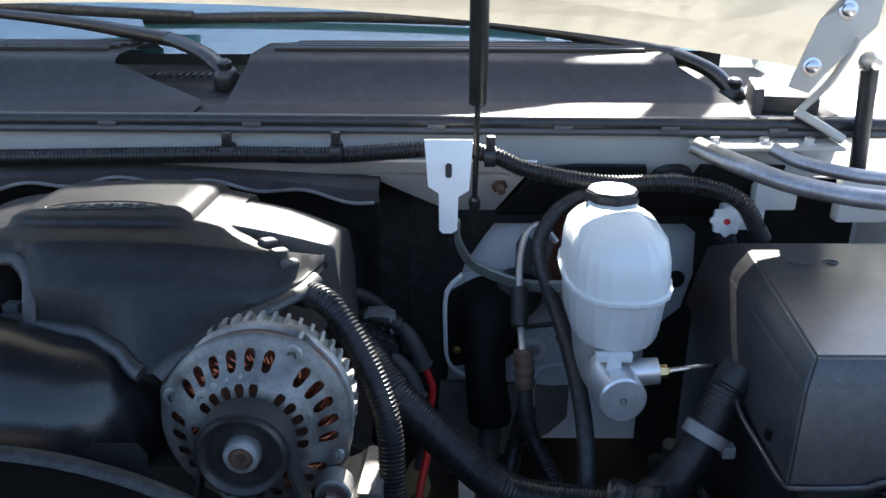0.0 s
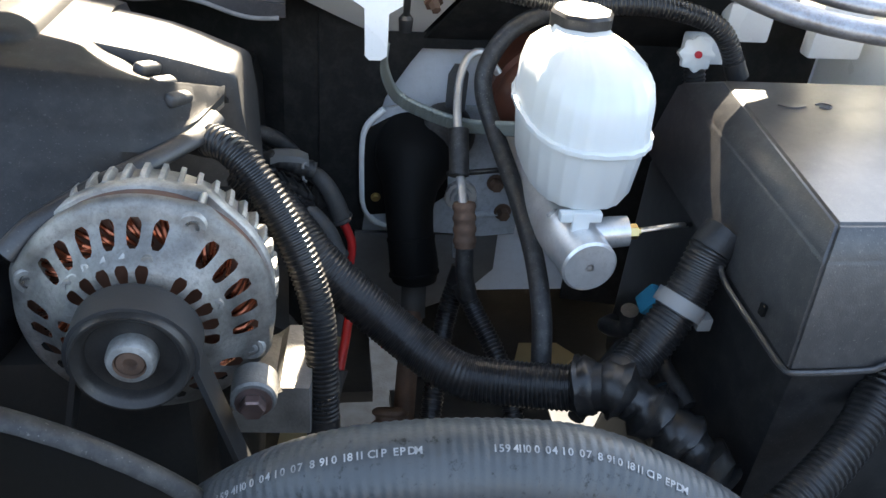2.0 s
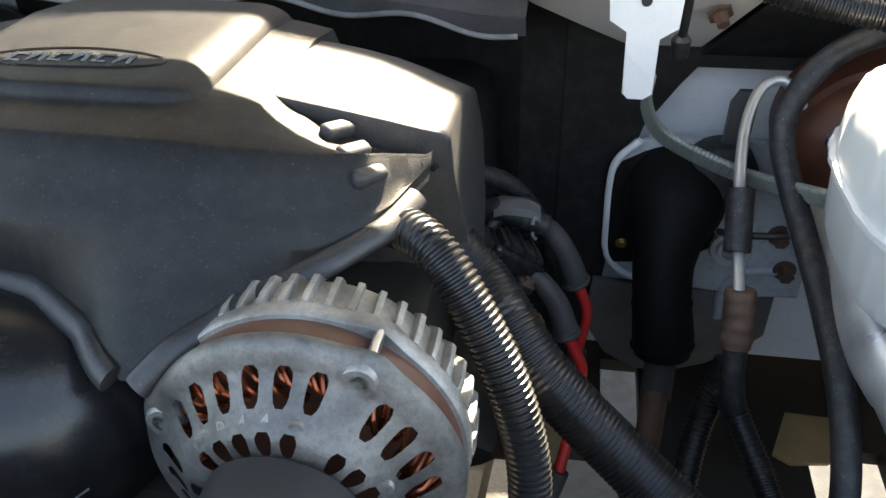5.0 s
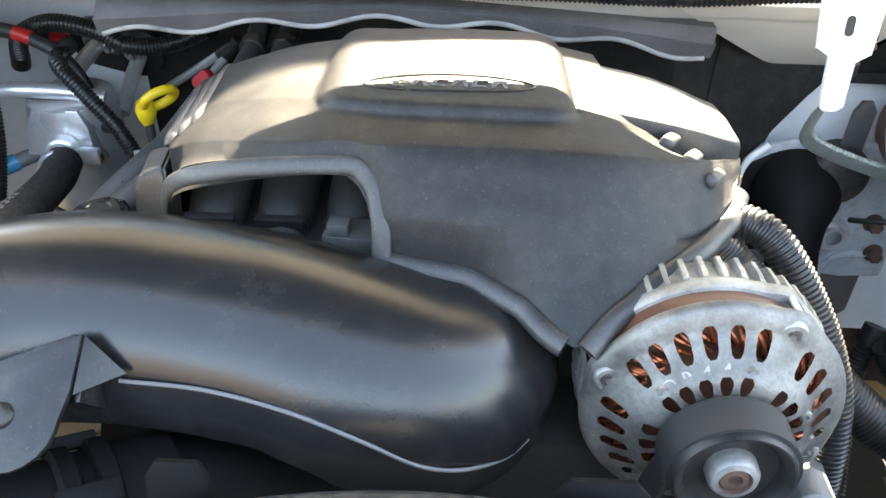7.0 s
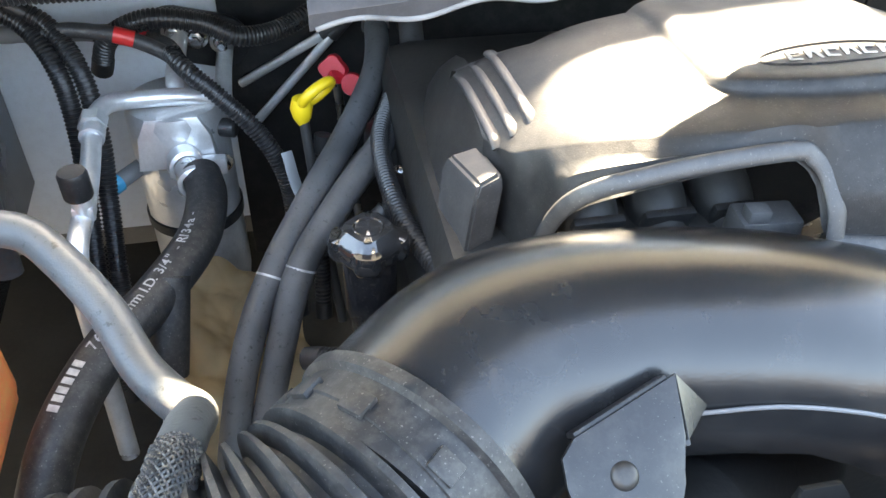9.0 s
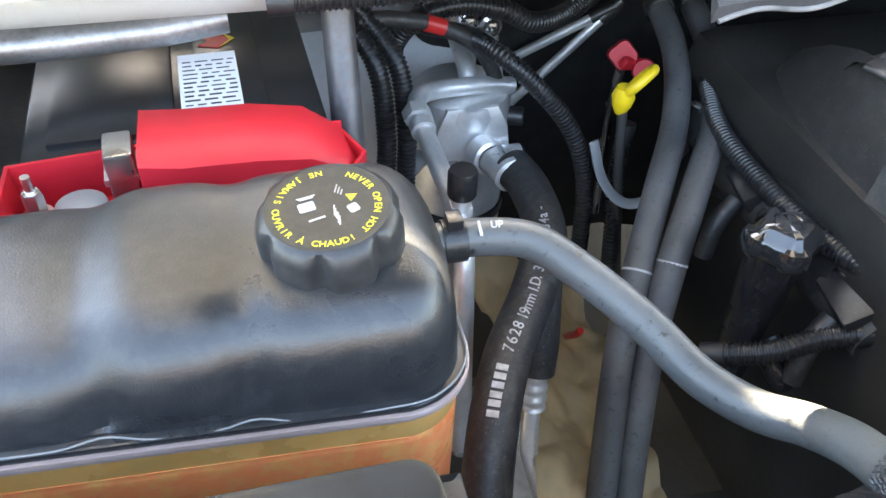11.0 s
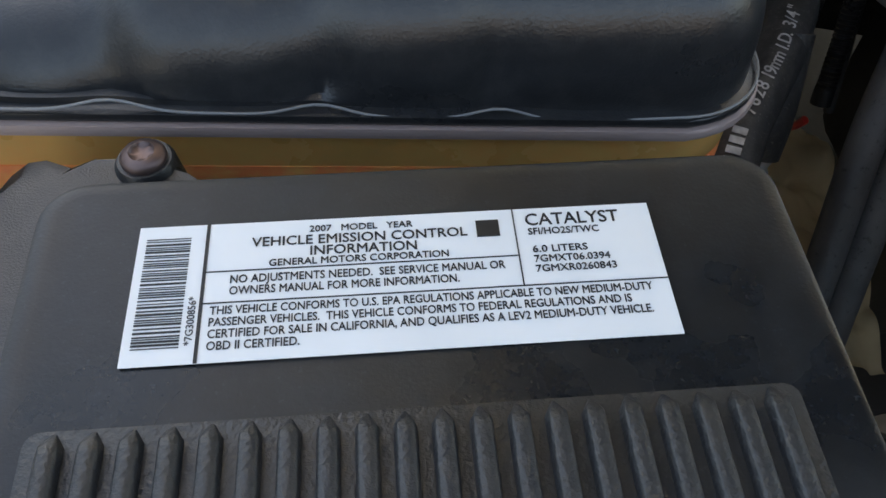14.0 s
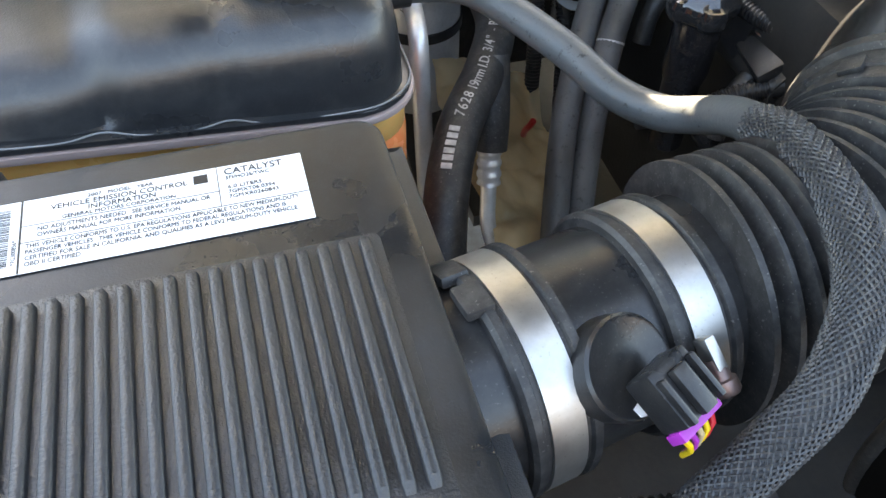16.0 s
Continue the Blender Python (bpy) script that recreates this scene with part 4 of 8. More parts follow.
def build_alternator():
    root = thing("alternator", "weathered cast aluminium alternator with copper windings", "alternator", at=(0.2, 0.66, 1.0))
    ax = Vector((0, -math.cos(radians(4)), math.sin(radians(4))))
    m = axis_pose(Vector((0.200, 0.600, 1.0)) - ax * 0.040, ax)  # local z points forward
    N = 312
    BOSS = (62, 160, 247, 335)
    prof = [(0.026, 0.011), (0.0330, 0.011), (0.0342, 0.011), (0.0370, 0.011), (0.0400, 0.0105), (0.0420, 0.0098), (0.0438, 0.0085), (0.0475, 0.005), (0.0505, 0.002), (0.0522, 0.0005), (0.0540, -0.001), (0.0575, -0.004), (0.0605, -0.0065), (0.0622, -0.0078), (0.0645, -0.0085), (0.068, -0.0095), (0.0710, -0.0110), (0.0735, -0.0130), (0.0744, -0.0155), (0.0744, -0.0175)]
    SLOT = {8: 1.5, 9: 2.7, 10: 3.1, 11: 3.3, 12: 3.3, 13: 2.9, 14: 1.6}     # half widths, ring by ring
    HOLE = {1: 1.6, 2: 3.0, 3: 3.8, 4: 4.3, 5: 4.0, 6: 2.4}

    def spread(u, b, h, e):
        """Moves the slot's edge from b cells off its middle to h, the period's ends e staying."""
        v = abs(u)
        return math.copysign(v * h / b if v <= b else h + (v - b) * (e - h) / (e - b), u)

    def turn(i, k):
        if k in SLOT:
            return i // 12 * 12 + 6 + spread(i % 12 - 6, 3, SLOT[k], 6)
        if k in HOLE:
            return i // 13 * 13 + 6.5 + spread(i % 13 - 6.5, 3.5, HOLE[k], 6.5)
        return i

    bm = bmesh.new()
    rings = []
    for k, (r, z) in enumerate(prof):
        row = []
        for i in range(N):
            a = 2 * math.pi * turn(i, k) / N
            lobe = 1.0
            if k >= 15:
                for b0 in BOSS:
                    dd = (math.degrees(a) - b0 + 180) % 360 - 180
                    lobe += 0.045 * math.exp(-(dd / 8.0) ** 2) * (k - 14) / 5
            skew = 0.0 if k < 8 else 0.010 * (k - 8) / 5
            row.append(bm.verts.new((r * lobe * math.cos(a - skew), r * lobe * math.sin(a - skew), z)))
        rings.append(row)
    for k in range(len(prof) - 1):
        for i in range(N):
            j2 = (i + 1) % N
            a = i % 13
            if 1 <= k <= 5 and 3 <= a <= 9 and (i // 13) % 6 != 4:
                continue
            a = i % 12
            mid = 360 * (i // 12 * 12 + 6) / N
            if 8 <= k <= 13 and 3 <= a <= 8 and min(abs((mid - q + 180) % 360 - 180) for q in BOSS) > 8:
                continue
            bm.faces.new((rings[k][i], rings[k][j2], rings[k + 1][j2], rings[k + 1][i]))
    bmesh.ops.solidify(bm, geom=bm.faces[:], thickness=0.006)
    bmesh.ops.transform(bm, matrix=m, verts=bm.verts[:])
    under(part("front_housing", bm, M_ALU), root)
    rnd = random.Random(3)
    for k in range(90):
        a = 2 * math.pi * k / 90
        q = 0.0022 * (k % 3)
        w = rnd.uniform(0.05, 0.16)
        bm = bmesh.new()
        sweep(bm, [(0.046 * math.cos(a - w), 0.046 * math.sin(a - w), -0.010 - q), (0.054 * math.cos(a), 0.054 * math.sin(a), -0.007 - q), (0.062 * math.cos(a + w), 0.062 * math.sin(a + w), -0.018)], 0.0013, seg=6, step=0.006)
        bmesh.ops.transform(bm, matrix=m, verts=bm.verts[:])
        under(part("winding", bm, M_COPPER), root)
    bm = bmesh.new()
    lathe(bm, [(0.0, -0.016), (0.056, -0.016), (0.064, -0.020), (0.0705, -0.022), (0.0705, -0.034), (0.066, -0.036)], m, 64)
    under(part("stator", bm, M_STATOR, None, "brown varnished stator band"), root)
    bm = bmesh.new()
    lathe(bm, [(0.069, -0.031), (0.0725, -0.0315), (0.0735, -0.033), (0.0735, -0.040), (0.0725, -0.0415), (0.0700, -0.043), (0.0690, -0.062), (0.060, -0.074), (0.04, -0.080), (0, -0.080)], m, 96,
          r_of=lambda a, k: 1.0 + sum(0.05 * math.exp(-(((math.degrees(a) - q + 180) % 360 - 180) / 8.0) ** 2) for q in BOSS) * (k in (1, 2, 3, 4)))
    under(part("rear_housing", bm, M_ALU), root)
    for k in range(44):
        a = 2 * math.pi * k / 44
        bm = bmesh.new()
        prism(bm, [(0.067, -0.040), (0.0742, -0.040), (0.0750, -0.046), (0.0742, -0.060), (0.066, -0.068)], -0.0016, 0.0016, None, 0.0006)
        bmesh.ops.transform(bm, matrix=m @ Matrix.Rotation(a, 4, "Z") @ Matrix.Rotation(radians(90), 4, "X"), verts=bm.verts[:])
        under(part("cooling_fin", bm, M_ALU), root)
    # through bolts set in bosses, with the long studs behind
    for ang in BOSS:
        a = radians(ang)
        p = m @ Vector((0.0650 * math.cos(a), 0.0650 * math.sin(a), -0.0095))
        mm = Matrix.Translation(p) @ m.to_3x3().to_4x4()
        bm = bmesh.new()
        lathe(bm, [(0.0095, -0.010), (0.0088, -0.001), (0.0075, 0.0005), (0.0052, 0.0005), (0.0048, -0.002), (0, -0.002)], mm, 24)
        under(part("boss", bm, M_ALU), root)
        bm = bmesh.new()
        lathe(bm, [(0.0042, -0.002), (0.0040, 0.0008), (0.0022, 0.0010), (0.0018, -0.0004), (0, -0.0004)], mm, 16)
        under(part("through_bolt", bm, M_STEEL), root)
        q = m @ Vector((0.0745 * math.cos(a), 0.0745 * math.sin(a), -0.018))
        under(tube_part("stud", [q, q - ax * 0.020], 0.0024, M_STEEL, seg=10), root)
    for ang, r in ((80, 0.0455), (20, 0.046), (140, 0.046)):
        a = radians(ang)
        bm = bmesh.new()
        lathe(bm, [(0.0036, -0.001), (0.0034, 0.0012), (0.0016, 0.0014), (0.0014, -0.001), (0, -0.001)], m @ Matrix.Translation((r * math.cos(a), r * math.sin(a), 0.0055)), 14)
        under(part("small_boss", bm, M_ALU), root)
    # pulley, hub and shaft end
    bm = bmesh.new()
    pp = [(0.010, 0.012), (0.0322, 0.012), (0.0330, 0.013)]
    for i in range(5):
        pp += [(0.0322, 0.0145 + 0.0032 * i), (0.0308, 0.0161 + 0.0032 * i)]
    pp += [(0.0335, 0.0310), (0.0335, 0.0335), (0.0318, 0.0385), (0.0312, 0.0400), (0.0300, 0.0400), (0.0275, 0.0375), (0.0262, 0.036), (0.0250, 0.030), (0.0135, 0.029), (0.0135, 0.031)]
    lathe(bm, pp, m, 64)
    under(part("pulley", bm, M_PULLEY), root)
    bm = bmesh.new()
    lathe(bm, [(0.0138, 0.028), (0.0135, 0.0365), (0.0120, 0.0392), (0.0088, 0.0400)], m, 40)
    under(part("hub", bm, M_ALU), root)
    bm = bmesh.new()
    lathe(bm, [(0.0088, 0.0400), (0.0082, 0.0375), (0.0074, 0.0385), (0.0040, 0.0390), (0.0034, 0.036), (0, 0.036)], m, 24)
    under(part("shaft_end", bm, M_RUST), root)
    # lower mounting bracket and its bolt on the driver's side
    bm = bmesh.new()
    prism(bm, [(-0.030, -0.022), (0.026, -0.022), (0.026, 0.022), (0.006, 0.022), (0.000, 0.010), (-0.018, 0.008), (-0.030, -0.004)], -0.098, -0.030, Matrix.Translation((0.266, 0.634, 0.898)) @ pose(0, 0, 0, 90, 0, -4), 0.003)
    lathe(bm, [(0.0145, -0.006), (0.0140, 0.012), (0.0125, 0.0135), (0, 0.0135)], axis_pose((0.261, 0.634, 0.950), (0, -1, 0.05)), 28)
    under(part("mount_bracket", bm, M_ALUSHADE), root)
    under(bolt(None, (0.261, 0.621, 0.950), (0, -1, 0.05), 0.0078, 0.008, M_SCREW, "mount_bolt"), root)
    # raised casting letters following the cone of the front face
    for i, ch in enumerate("DR44"):
        a = radians(134 - 12.5 * i)
        q = m @ Matrix.Rotation(a - math.pi / 2, 4, "Z") @ Matrix.Translation((0, 0.0435, 0.0080)) @ pose(0, 0, 0, -36, 0, 0)
        under(words("casting_mark", ch, 0.0105, q, M_ALU, None, "CENTER", 0.0001), root)
    return root


build_alternator()

# drive belt round the alternator pulley
bm = bmesh.new()
bp = [Vector((0.2 + 0.0325 * math.cos(a), 0.6170, 0.9985 + 0.0325 * math.sin(a))) for a in np.linspace(radians(-20), radians(200), 30)]
bp = [Vector((0.262, 0.6170, 0.86))] + [bp[0].lerp(Vector((0.262, 0.6170, 0.86)), 0.5)] + bp + [bp[-1].lerp(Vector((0.13, 0.6170, 0.82)), 0.5), Vector((0.13, 0.6170, 0.82))]
lo, hi = [], []
for i, p in enumerate(bp):
    q = (bp[min(i + 1, len(bp) - 1)] - bp[max(i - 1, 0)]).normalized()
    nn = Vector((q.z, 0, -q.x)) * 0.0032
    lo.append((p + Vector((0, -0.011, 0)), p + Vector((0, 0.011, 0)), p + nn + Vector((0, 0.011, 0)), p + nn + Vector((0, -0.011, 0))))
loft(bm, lo)
solo("drive_belt", bm, M_BELT, "black ribbed serpentine drive belt on the pulley", "belt")

# ---- driver's side ----
def build_brake():
    root = thing("brake_master_cylinder", "grey cast brake master cylinder with white translucent reservoir", "brake cylinder", at=(0.51, 0.85, 0.95))
    d = Vector((-0.06, 0.98, -0.02))
    bm = bmesh.new()
    lathe(bm, [(0, 0), (0.0205, 0.0), (0.0225, 0.002), (0.0225, 0.03), (0.024, 0.034), (0.026, 0.06), (0.027, 0.20)], axis_pose((0.509, 0.752, 0.953), d), 40)
    under(part("cylinder", bm, M_ALUBRIGHT), root)
    bm = bmesh.new()
    lathe(bm, [(0.0, 0.0004), (0.0035, 0.0006), (0.0042, -0.001)], axis_pose((0.509, 0.7525, 0.953), -d), 16)
    under(part("end_plug", bm, M_STEEL), root)
    bm = bmesh.new()
    lathe(bm, [(0.012, 0.0), (0.013, 0.02), (0.0125, 0.034), (0, 0.034)], axis_pose((0.515, 0.79, 0.960), (1, -0.05, 0.12)), 24)
    under(part("outlet_port", bm, M_ALUBRIGHT), root)
    bm = bmesh.new()
    lathe(bm, [(0.0065, 0), (0.0065, 0.009), (0.003, 0.010), (0.003, 0.012)], axis_pose((0.548, 0.788, 0.963), (1, -0.05, 0.12)), 6)
    under(part("brass_nut", bm, M_GOLD), root)
    under(tube_part("brake_line", [(0.556, 0.788, 0.964), (0.59, 0.79, 0.968), (0.62, 0.82, 0.95)], 0.0024, M_STEEL, seg=8), root)
    # reservoir body: soft oval tank, wider above the seam
    cx, cy = 0.511, 0.850
    def oval(rx, ry, z, n=192, p=2.6, dy=0.0):
        out = []
        for k in range(n):
            a = 2 * math.pi * k / n
            c, s = math.cos(a), math.sin(a)
            rib = 1.0 + 0.010 * max(-0.3, math.cos(a * 24)) * (abs(c) < 0.999)
            out.append((cx + rx * rib * math.copysign(abs(c) ** (2 / p), c), cy + dy + ry * rib * math.copysign(abs(s) ** (2 / p), s), z))
        return out
    bm = bmesh.new()
    loft(bm, [oval(0.030, 0.055, 0.984), oval(0.040, 0.068, 0.988), oval(0.0435, 0.074, 0.998), oval(0.047, 0.079, 1.036), oval(0.0475, 0.080, 1.0395)])
    under(part("lower_tank", bm, M_CREAM), root)
    bm = bmesh.new()
    loft(bm, [oval(0.0475, 0.080, 1.0395), oval(0.0515, 0.084, 1.040), oval(0.0515, 0.084, 1.0435), oval(0.0485, 0.081, 1.0445)])
    under(part("seam_flange", bm, M_CREAM), root)
    bm = bmesh.new()
    loft(bm, [oval(0.0485, 0.081, 1.0445), oval(0.0475, 0.079, 1.070), oval(0.0445, 0.073, 1.084), oval(0.038, 0.060, 1.093), oval(0.026, 0.040, 1.098, dy=0.01), oval(0.022, 0.022, 1.102, p=2, dy=0.03)])
    under(part("upper_tank", bm, M_CREAM), root)
    bm = bmesh.new()
    lathe(bm, [(0.022, 0), (0.0255, 0.001), (0.0255, 0.012), (0.023, 0.0145), (0, 0.0145)], Matrix.Translation((cx + 0.002, cy + 0.04, 1.098)), 48, r_of=lambda a, k: 1 + 0.03 * math.cos(8 * a))
    under(part("cap", bm, M_SATIN), root)
    bm = bmesh.new()
    box(bm, (0.014, 0.004, 0.018), pose(0.503, 0.776, 0.980), 0.001)
    box(bm, (0.034, 0.008, 0.008), pose(0.503, 0.779, 0.984), 0.001)
    under(part("retainer_clip", bm, M_CREAM), root)
    return root


build_brake()

# brake booster behind the cylinder
bm = bmesh.new()
lathe(bm, [(0.022, 0.0), (0.030, 0.006), (0.052, 0.016), (0.062, 0.030), (0.066, 0.050), (0.066, 0.105), (0, 0.105)], axis_pose((0.543, 0.985, 0.968), (-0.02, 1, 0)), 64)
boost = solo("brake_booster", bm, M_BOOST, "rust red painted brake booster on the firewall", "brake booster")
bm = bmesh.new()
lathe(bm, [(0.063, 0.040), (0.0695, 0.042), (0.0695, 0.050), (0.063, 0.052)], axis_pose((0.543, 0.985, 0.968), (-0.02, 1, 0)), 64)
part("crimp_ring", bm, M_BOOST, boost)
for ang in (150, 215, 40):
    bolt(boost, (0.543 + 0.046 * math.cos(radians(ang)), 0.998, 0.968 + 0.046 * math.sin(radians(ang))), (0, -1, 0), 0.006, 0.014, M_STEEL)


def build_fuse_box():
    root = thing("fuse_box", "large black plastic underhood fuse box cover", "fuse box", at=(0.74, 0.8, 0.98))
    bm = bmesh.new()
    base = [(0.604, 0.620), (0.885, 0.620), (0.885, 0.945), (0.617, 0.945)]
    wall = [(0.613, 0.638), (0.882, 0.638), (0.882, 0.930), (0.630, 0.930)]
    ridge = [(0.6245, 0.654), (0.875, 0.654), (0.875, 0.888), (0.6525, 0.888)]
    loft(bm, [[(x, y, 0.962) for x, y in base], [(x, y, 1.036) for x, y in wall], [(x, y, 1.0555) for x, y in ridge]])
    bmesh.ops.bevel(bm, geom=bm.edges[:], offset=0.0022, segments=2, affect="EDGES")
    under(part("cover", bm, M_FUSE), root)
    for pts in ([(0.676, 0.838), (0.684, 0.833), (0.692, 0.833), (0.700, 0.836)], [(0.711, 0.840), (0.718, 0.843), (0.725, 0.838), (0.718, 0.832), (0.712, 0.836), (0.722, 0.836)]):
        under(tube_part("moulded_mark", [(x, y, 1.0558) for x, y in pts], 0.0007, M_FUSE, seg=6, step=0.003), root)
    mark = [(0.738, 0.752), (0.800, 0.752), (0.792, 0.722), (0.770, 0.708), (0.748, 0.722), (0.738, 0.752)]
    under(tube_part("moulded_shield", [Vector((x, y, 1.0558)) for a, b in zip(mark, mark[1:]) for x, y in (a, ((a[0] + b[0]) / 2, (a[1] + b[1]) / 2))], 0.0009, M_FUSE, seg=6, step=0.002), root)
    bead = [(0.6115, 0.765, 0.982), (0.607, 0.752, 0.978), (0.603, 0.735, 0.972), (0.601, 0.710, 0.965), (0.6015, 0.665, 0.963), (0.6025, 0.625, 0.962), (0.610, 0.6185, 0.962), (0.66, 0.618, 0.963), (0.675, 0.618, 0.968), (0.72, 0.618, 0.970)]
    under(tube_part("bead", bead, 0.0022, M_FUSE, seg=8, step=0.004), root)
    # near-black box set on the wall for the dark of a notch
    bm = bmesh.new()
    box(bm, (0.003, 0.006, 0.009), pose(0.6055, 0.668, 0.976, 0, 0, 4), 0.0008)
    under(part("latch_slot_fill", bm, M_NEARBLACK), root)
    bm = bmesh.new()
    box(bm, (0.262, 0.30, 0.25), pose(0.752, 0.785, 0.836), 0.01)
    under(part("base", bm, M_SATIN), root)
    return root


build_fuse_box()


def loom(name, pts, r, label, pitch=0.0045, depth=0.0012, seg=14, material=None, group=""):
    """Split corrugated conduit with tape at both ends."""
    root = thing(name, label, "wire loom", group, at=pts[0])
    under(tube_part("conduit", pts, r, material or M_LOOM, seg=seg, rings=pitch, depth=depth), root)
    fine = spline(pts, 0.003)
    for q in (fine[:7], fine[-7:]):
        under(tube_part("tape", [q[0], q[3], q[-1]], r + depth + 0.0005, M_TAPE, seg=seg), root)
    return root


loom("wire_loom", [(0.205, 0.842, 1.012), (0.230, 0.840, 0.995), (0.256, 0.830, 0.973), (0.278, 0.808, 0.957), (0.298, 0.790, 0.937), (0.320, 0.780, 0.917), (0.349, 0.768, 0.894), (0.377, 0.752, 0.877), (0.407, 0.730, 0.868), (0.435, 0.720, 0.867), (0.485, 0.702, 0.875), (0.516, 0.690, 0.886)], 0.0175, "thick black corrugated wire loom across the bay", pitch=0.0036, depth=0.0009)
loom("wire_loom", [(0.215, 0.772, 1.052), (0.246, 0.748, 1.052), (0.278, 0.725, 1.01), (0.297, 0.705, 0.965), (0.302, 0.690, 0.92), (0.303, 0.675, 0.86)], 0.0105, "thin black corrugated loom hanging beside the alternator", pitch=0.0036)
loom("wire_loom", [(0.52, 0.690, 0.885), (0.548, 0.712, 0.895), (0.570, 0.724, 0.918), (0.588, 0.736, 0.945), (0.601, 0.746, 0.972), (0.612, 0.752, 0.985)], 0.0165, "black corrugated loom entering the fuse box")
bm = bmesh.new()
lathe(bm, [(0.018, -0.006), (0.0205, -0.006), (0.0205, 0.006), (0.018, 0.006)], axis_pose((0.580, 0.731, 0.932), (0.45, 0.3, 0.7)), 28)
box(bm, (0.012, 0.012, 0.012), pose(0.598, 0.722, 0.922), 0.002)
solo("loom_clamp", bm, M_GREY, "light grey plastic clamp round the loom", "clamp")
loom("cowl_harness", [(-0.6, 1.012, 1.100), (-0.25, 1.004, 1.108), (-0.1, 1.000, 1.112), (0.10, 1.000, 1.116), (0.227, 0.992, 1.118), (0.345, 0.985, 1.128), (0.40, 0.975, 1.122), (0.44, 0.968, 1.108), (0.52, 0.955, 1.098), (0.60, 0.948, 1.100), (0.66, 0.94, 1.085), (0.69, 0.935, 1.04)], 0.0085, "black corrugated wiring harness clipped along the cowl", pitch=0.004)
VAC = [(0.560, 1.000, 1.060), (0.531, 0.998, 1.075), (0.500, 0.988, 1.073), (0.472, 0.974, 1.060), (0.453, 0.957, 1.036), (0.451, 0.946, 1.014), (0.459, 0.930, 0.990), (0.468, 0.895, 0.968), (0.475, 0.850, 0.948), (0.479, 0.80, 0.928), (0.480, 0.76, 0.900), (0.478, 0.73, 0.86)]
root = thing("vacuum_hose", "dull black rubber vacuum hose", "hose", at=VAC[3])
under(tube_part("hose", VAC, 0.0085, M_RUBBER, seg=16), root)
bm = bmesh.new()
lathe(bm, [(0.0085, -0.004), (0.0100, -0.004), (0.0100, 0.004), (0.0085, 0.004)], axis_pose(VAC[0], Vector(VAC[1]) - Vector(VAC[0])), 20)
under(part("clamp", bm, M_STEEL), root)
STRAP = [(0.360, 0.962, 1.048), (0.362, 0.985, 1.018), (0.378, 1.020, 0.978), (0.405, 1.010, 0.966), (0.442, 0.975, 0.968), (0.472, 0.905, 0.998), (0.49, 0.88, 1.008)]
root = thing("ground_strap", "braided grey metal ground strap below the bracket", "ground strap", at=STRAP[2])
for k in range(5):
    under(tube_part("strand", [Vector(q) + Vector((0, -0.0028, 0.0034)) * (k - 2) for q in STRAP], 0.0026, M_SLEEVE, seg=8, rings=0.0036, depth=0.0006), root)
# radiator hose in the foreground
RAD = [(0.19, 0.56, 0.84), (0.245, 0.548, 0.925), (0.31, 0.536, 0.975), (0.40, 0.530, 0.984), (0.46, 0.522, 0.972), (0.53, 0.50, 0.93), (0.58, 0.46, 0.85), (0.59, 0.42, 0.78)]
root = thing("radiator_hose", "worn grey rubber radiator hose with white printing", "radiator hose", at=RAD[3])
under(tube_part("hose", RAD, 0.0264, M_HOSE, seg=40, rings=0.0050, depth=0.0004), root)
grp = new("printing")
grp.empty_display_size = 0.01
grp.parent = root
grp.matrix_parent_inverse = Matrix.Translation(root.location).inverted()
for s0 in (0.135, 0.262, 0.389):
    hose_print(grp, RAD, 0.0268, "15941100 04 10 07 8910 1811 CIP EPDM", s0, 0.0056, (0, -0.30, 0.95), 0.60)

# white bracket on the cowl flange
root = thing("ground_bracket", "white painted steel bracket on the cowl flange", "bracket", at=(0.35, 0.96, 1.1))
bm = bmesh.new()
prism(bm, [(-0.026, 0.035), (0.026, 0.035), (0.022, -0.02), (0.010, -0.026), (0.010, -0.062), (0.004, -0.066), (-0.006, -0.066), (-0.010, -0.062), (-0.010, -0.022), (-0.022, -0.016)], -0.002, 0.002, Matrix.Translation((0.350, 0.953, 1.110)) @ pose(0, 0, 0, 78, 0, 0), 0.0006)
under(part("plate", bm, M_WHITE), root)
# black fill through the uncut plate, for the dark of its opening
bm = bmesh.new()
prism(bm, rounded(0.007, 0.016, 0.0034, 4), -0.0024, 0.0024, Matrix.Translation((0.350, 0.953, 1.112)) @ pose(0, 0, 0, 78, 0, 0))
under(part("slot", bm, M_INK), root)

# gas strut of the hood
root = thing("hood_strut", "black gas strut propping the hood", "gas strut", at=(0.38, 0.98, 1.05))
under(tube_part("rod", [(0.380, 0.990, 1.065), (0.380, 0.955, 1.19)], 0.0032, M_SATIN, seg=10), root)
under(tube_part("barrel", [(0.380, 0.955, 1.185), (0.372, 0.80, 1.60)], 0.0095, M_SATIN, seg=16), root)
bm = bmesh.new()
lathe(bm, [(0.006, 0), (0.007, 0.012), (0.004, 0.016), (0, 0.016)], pose(0.380, 0.990, 1.055), 14)
under(part("end_fitting", bm, M_SATIN), root)

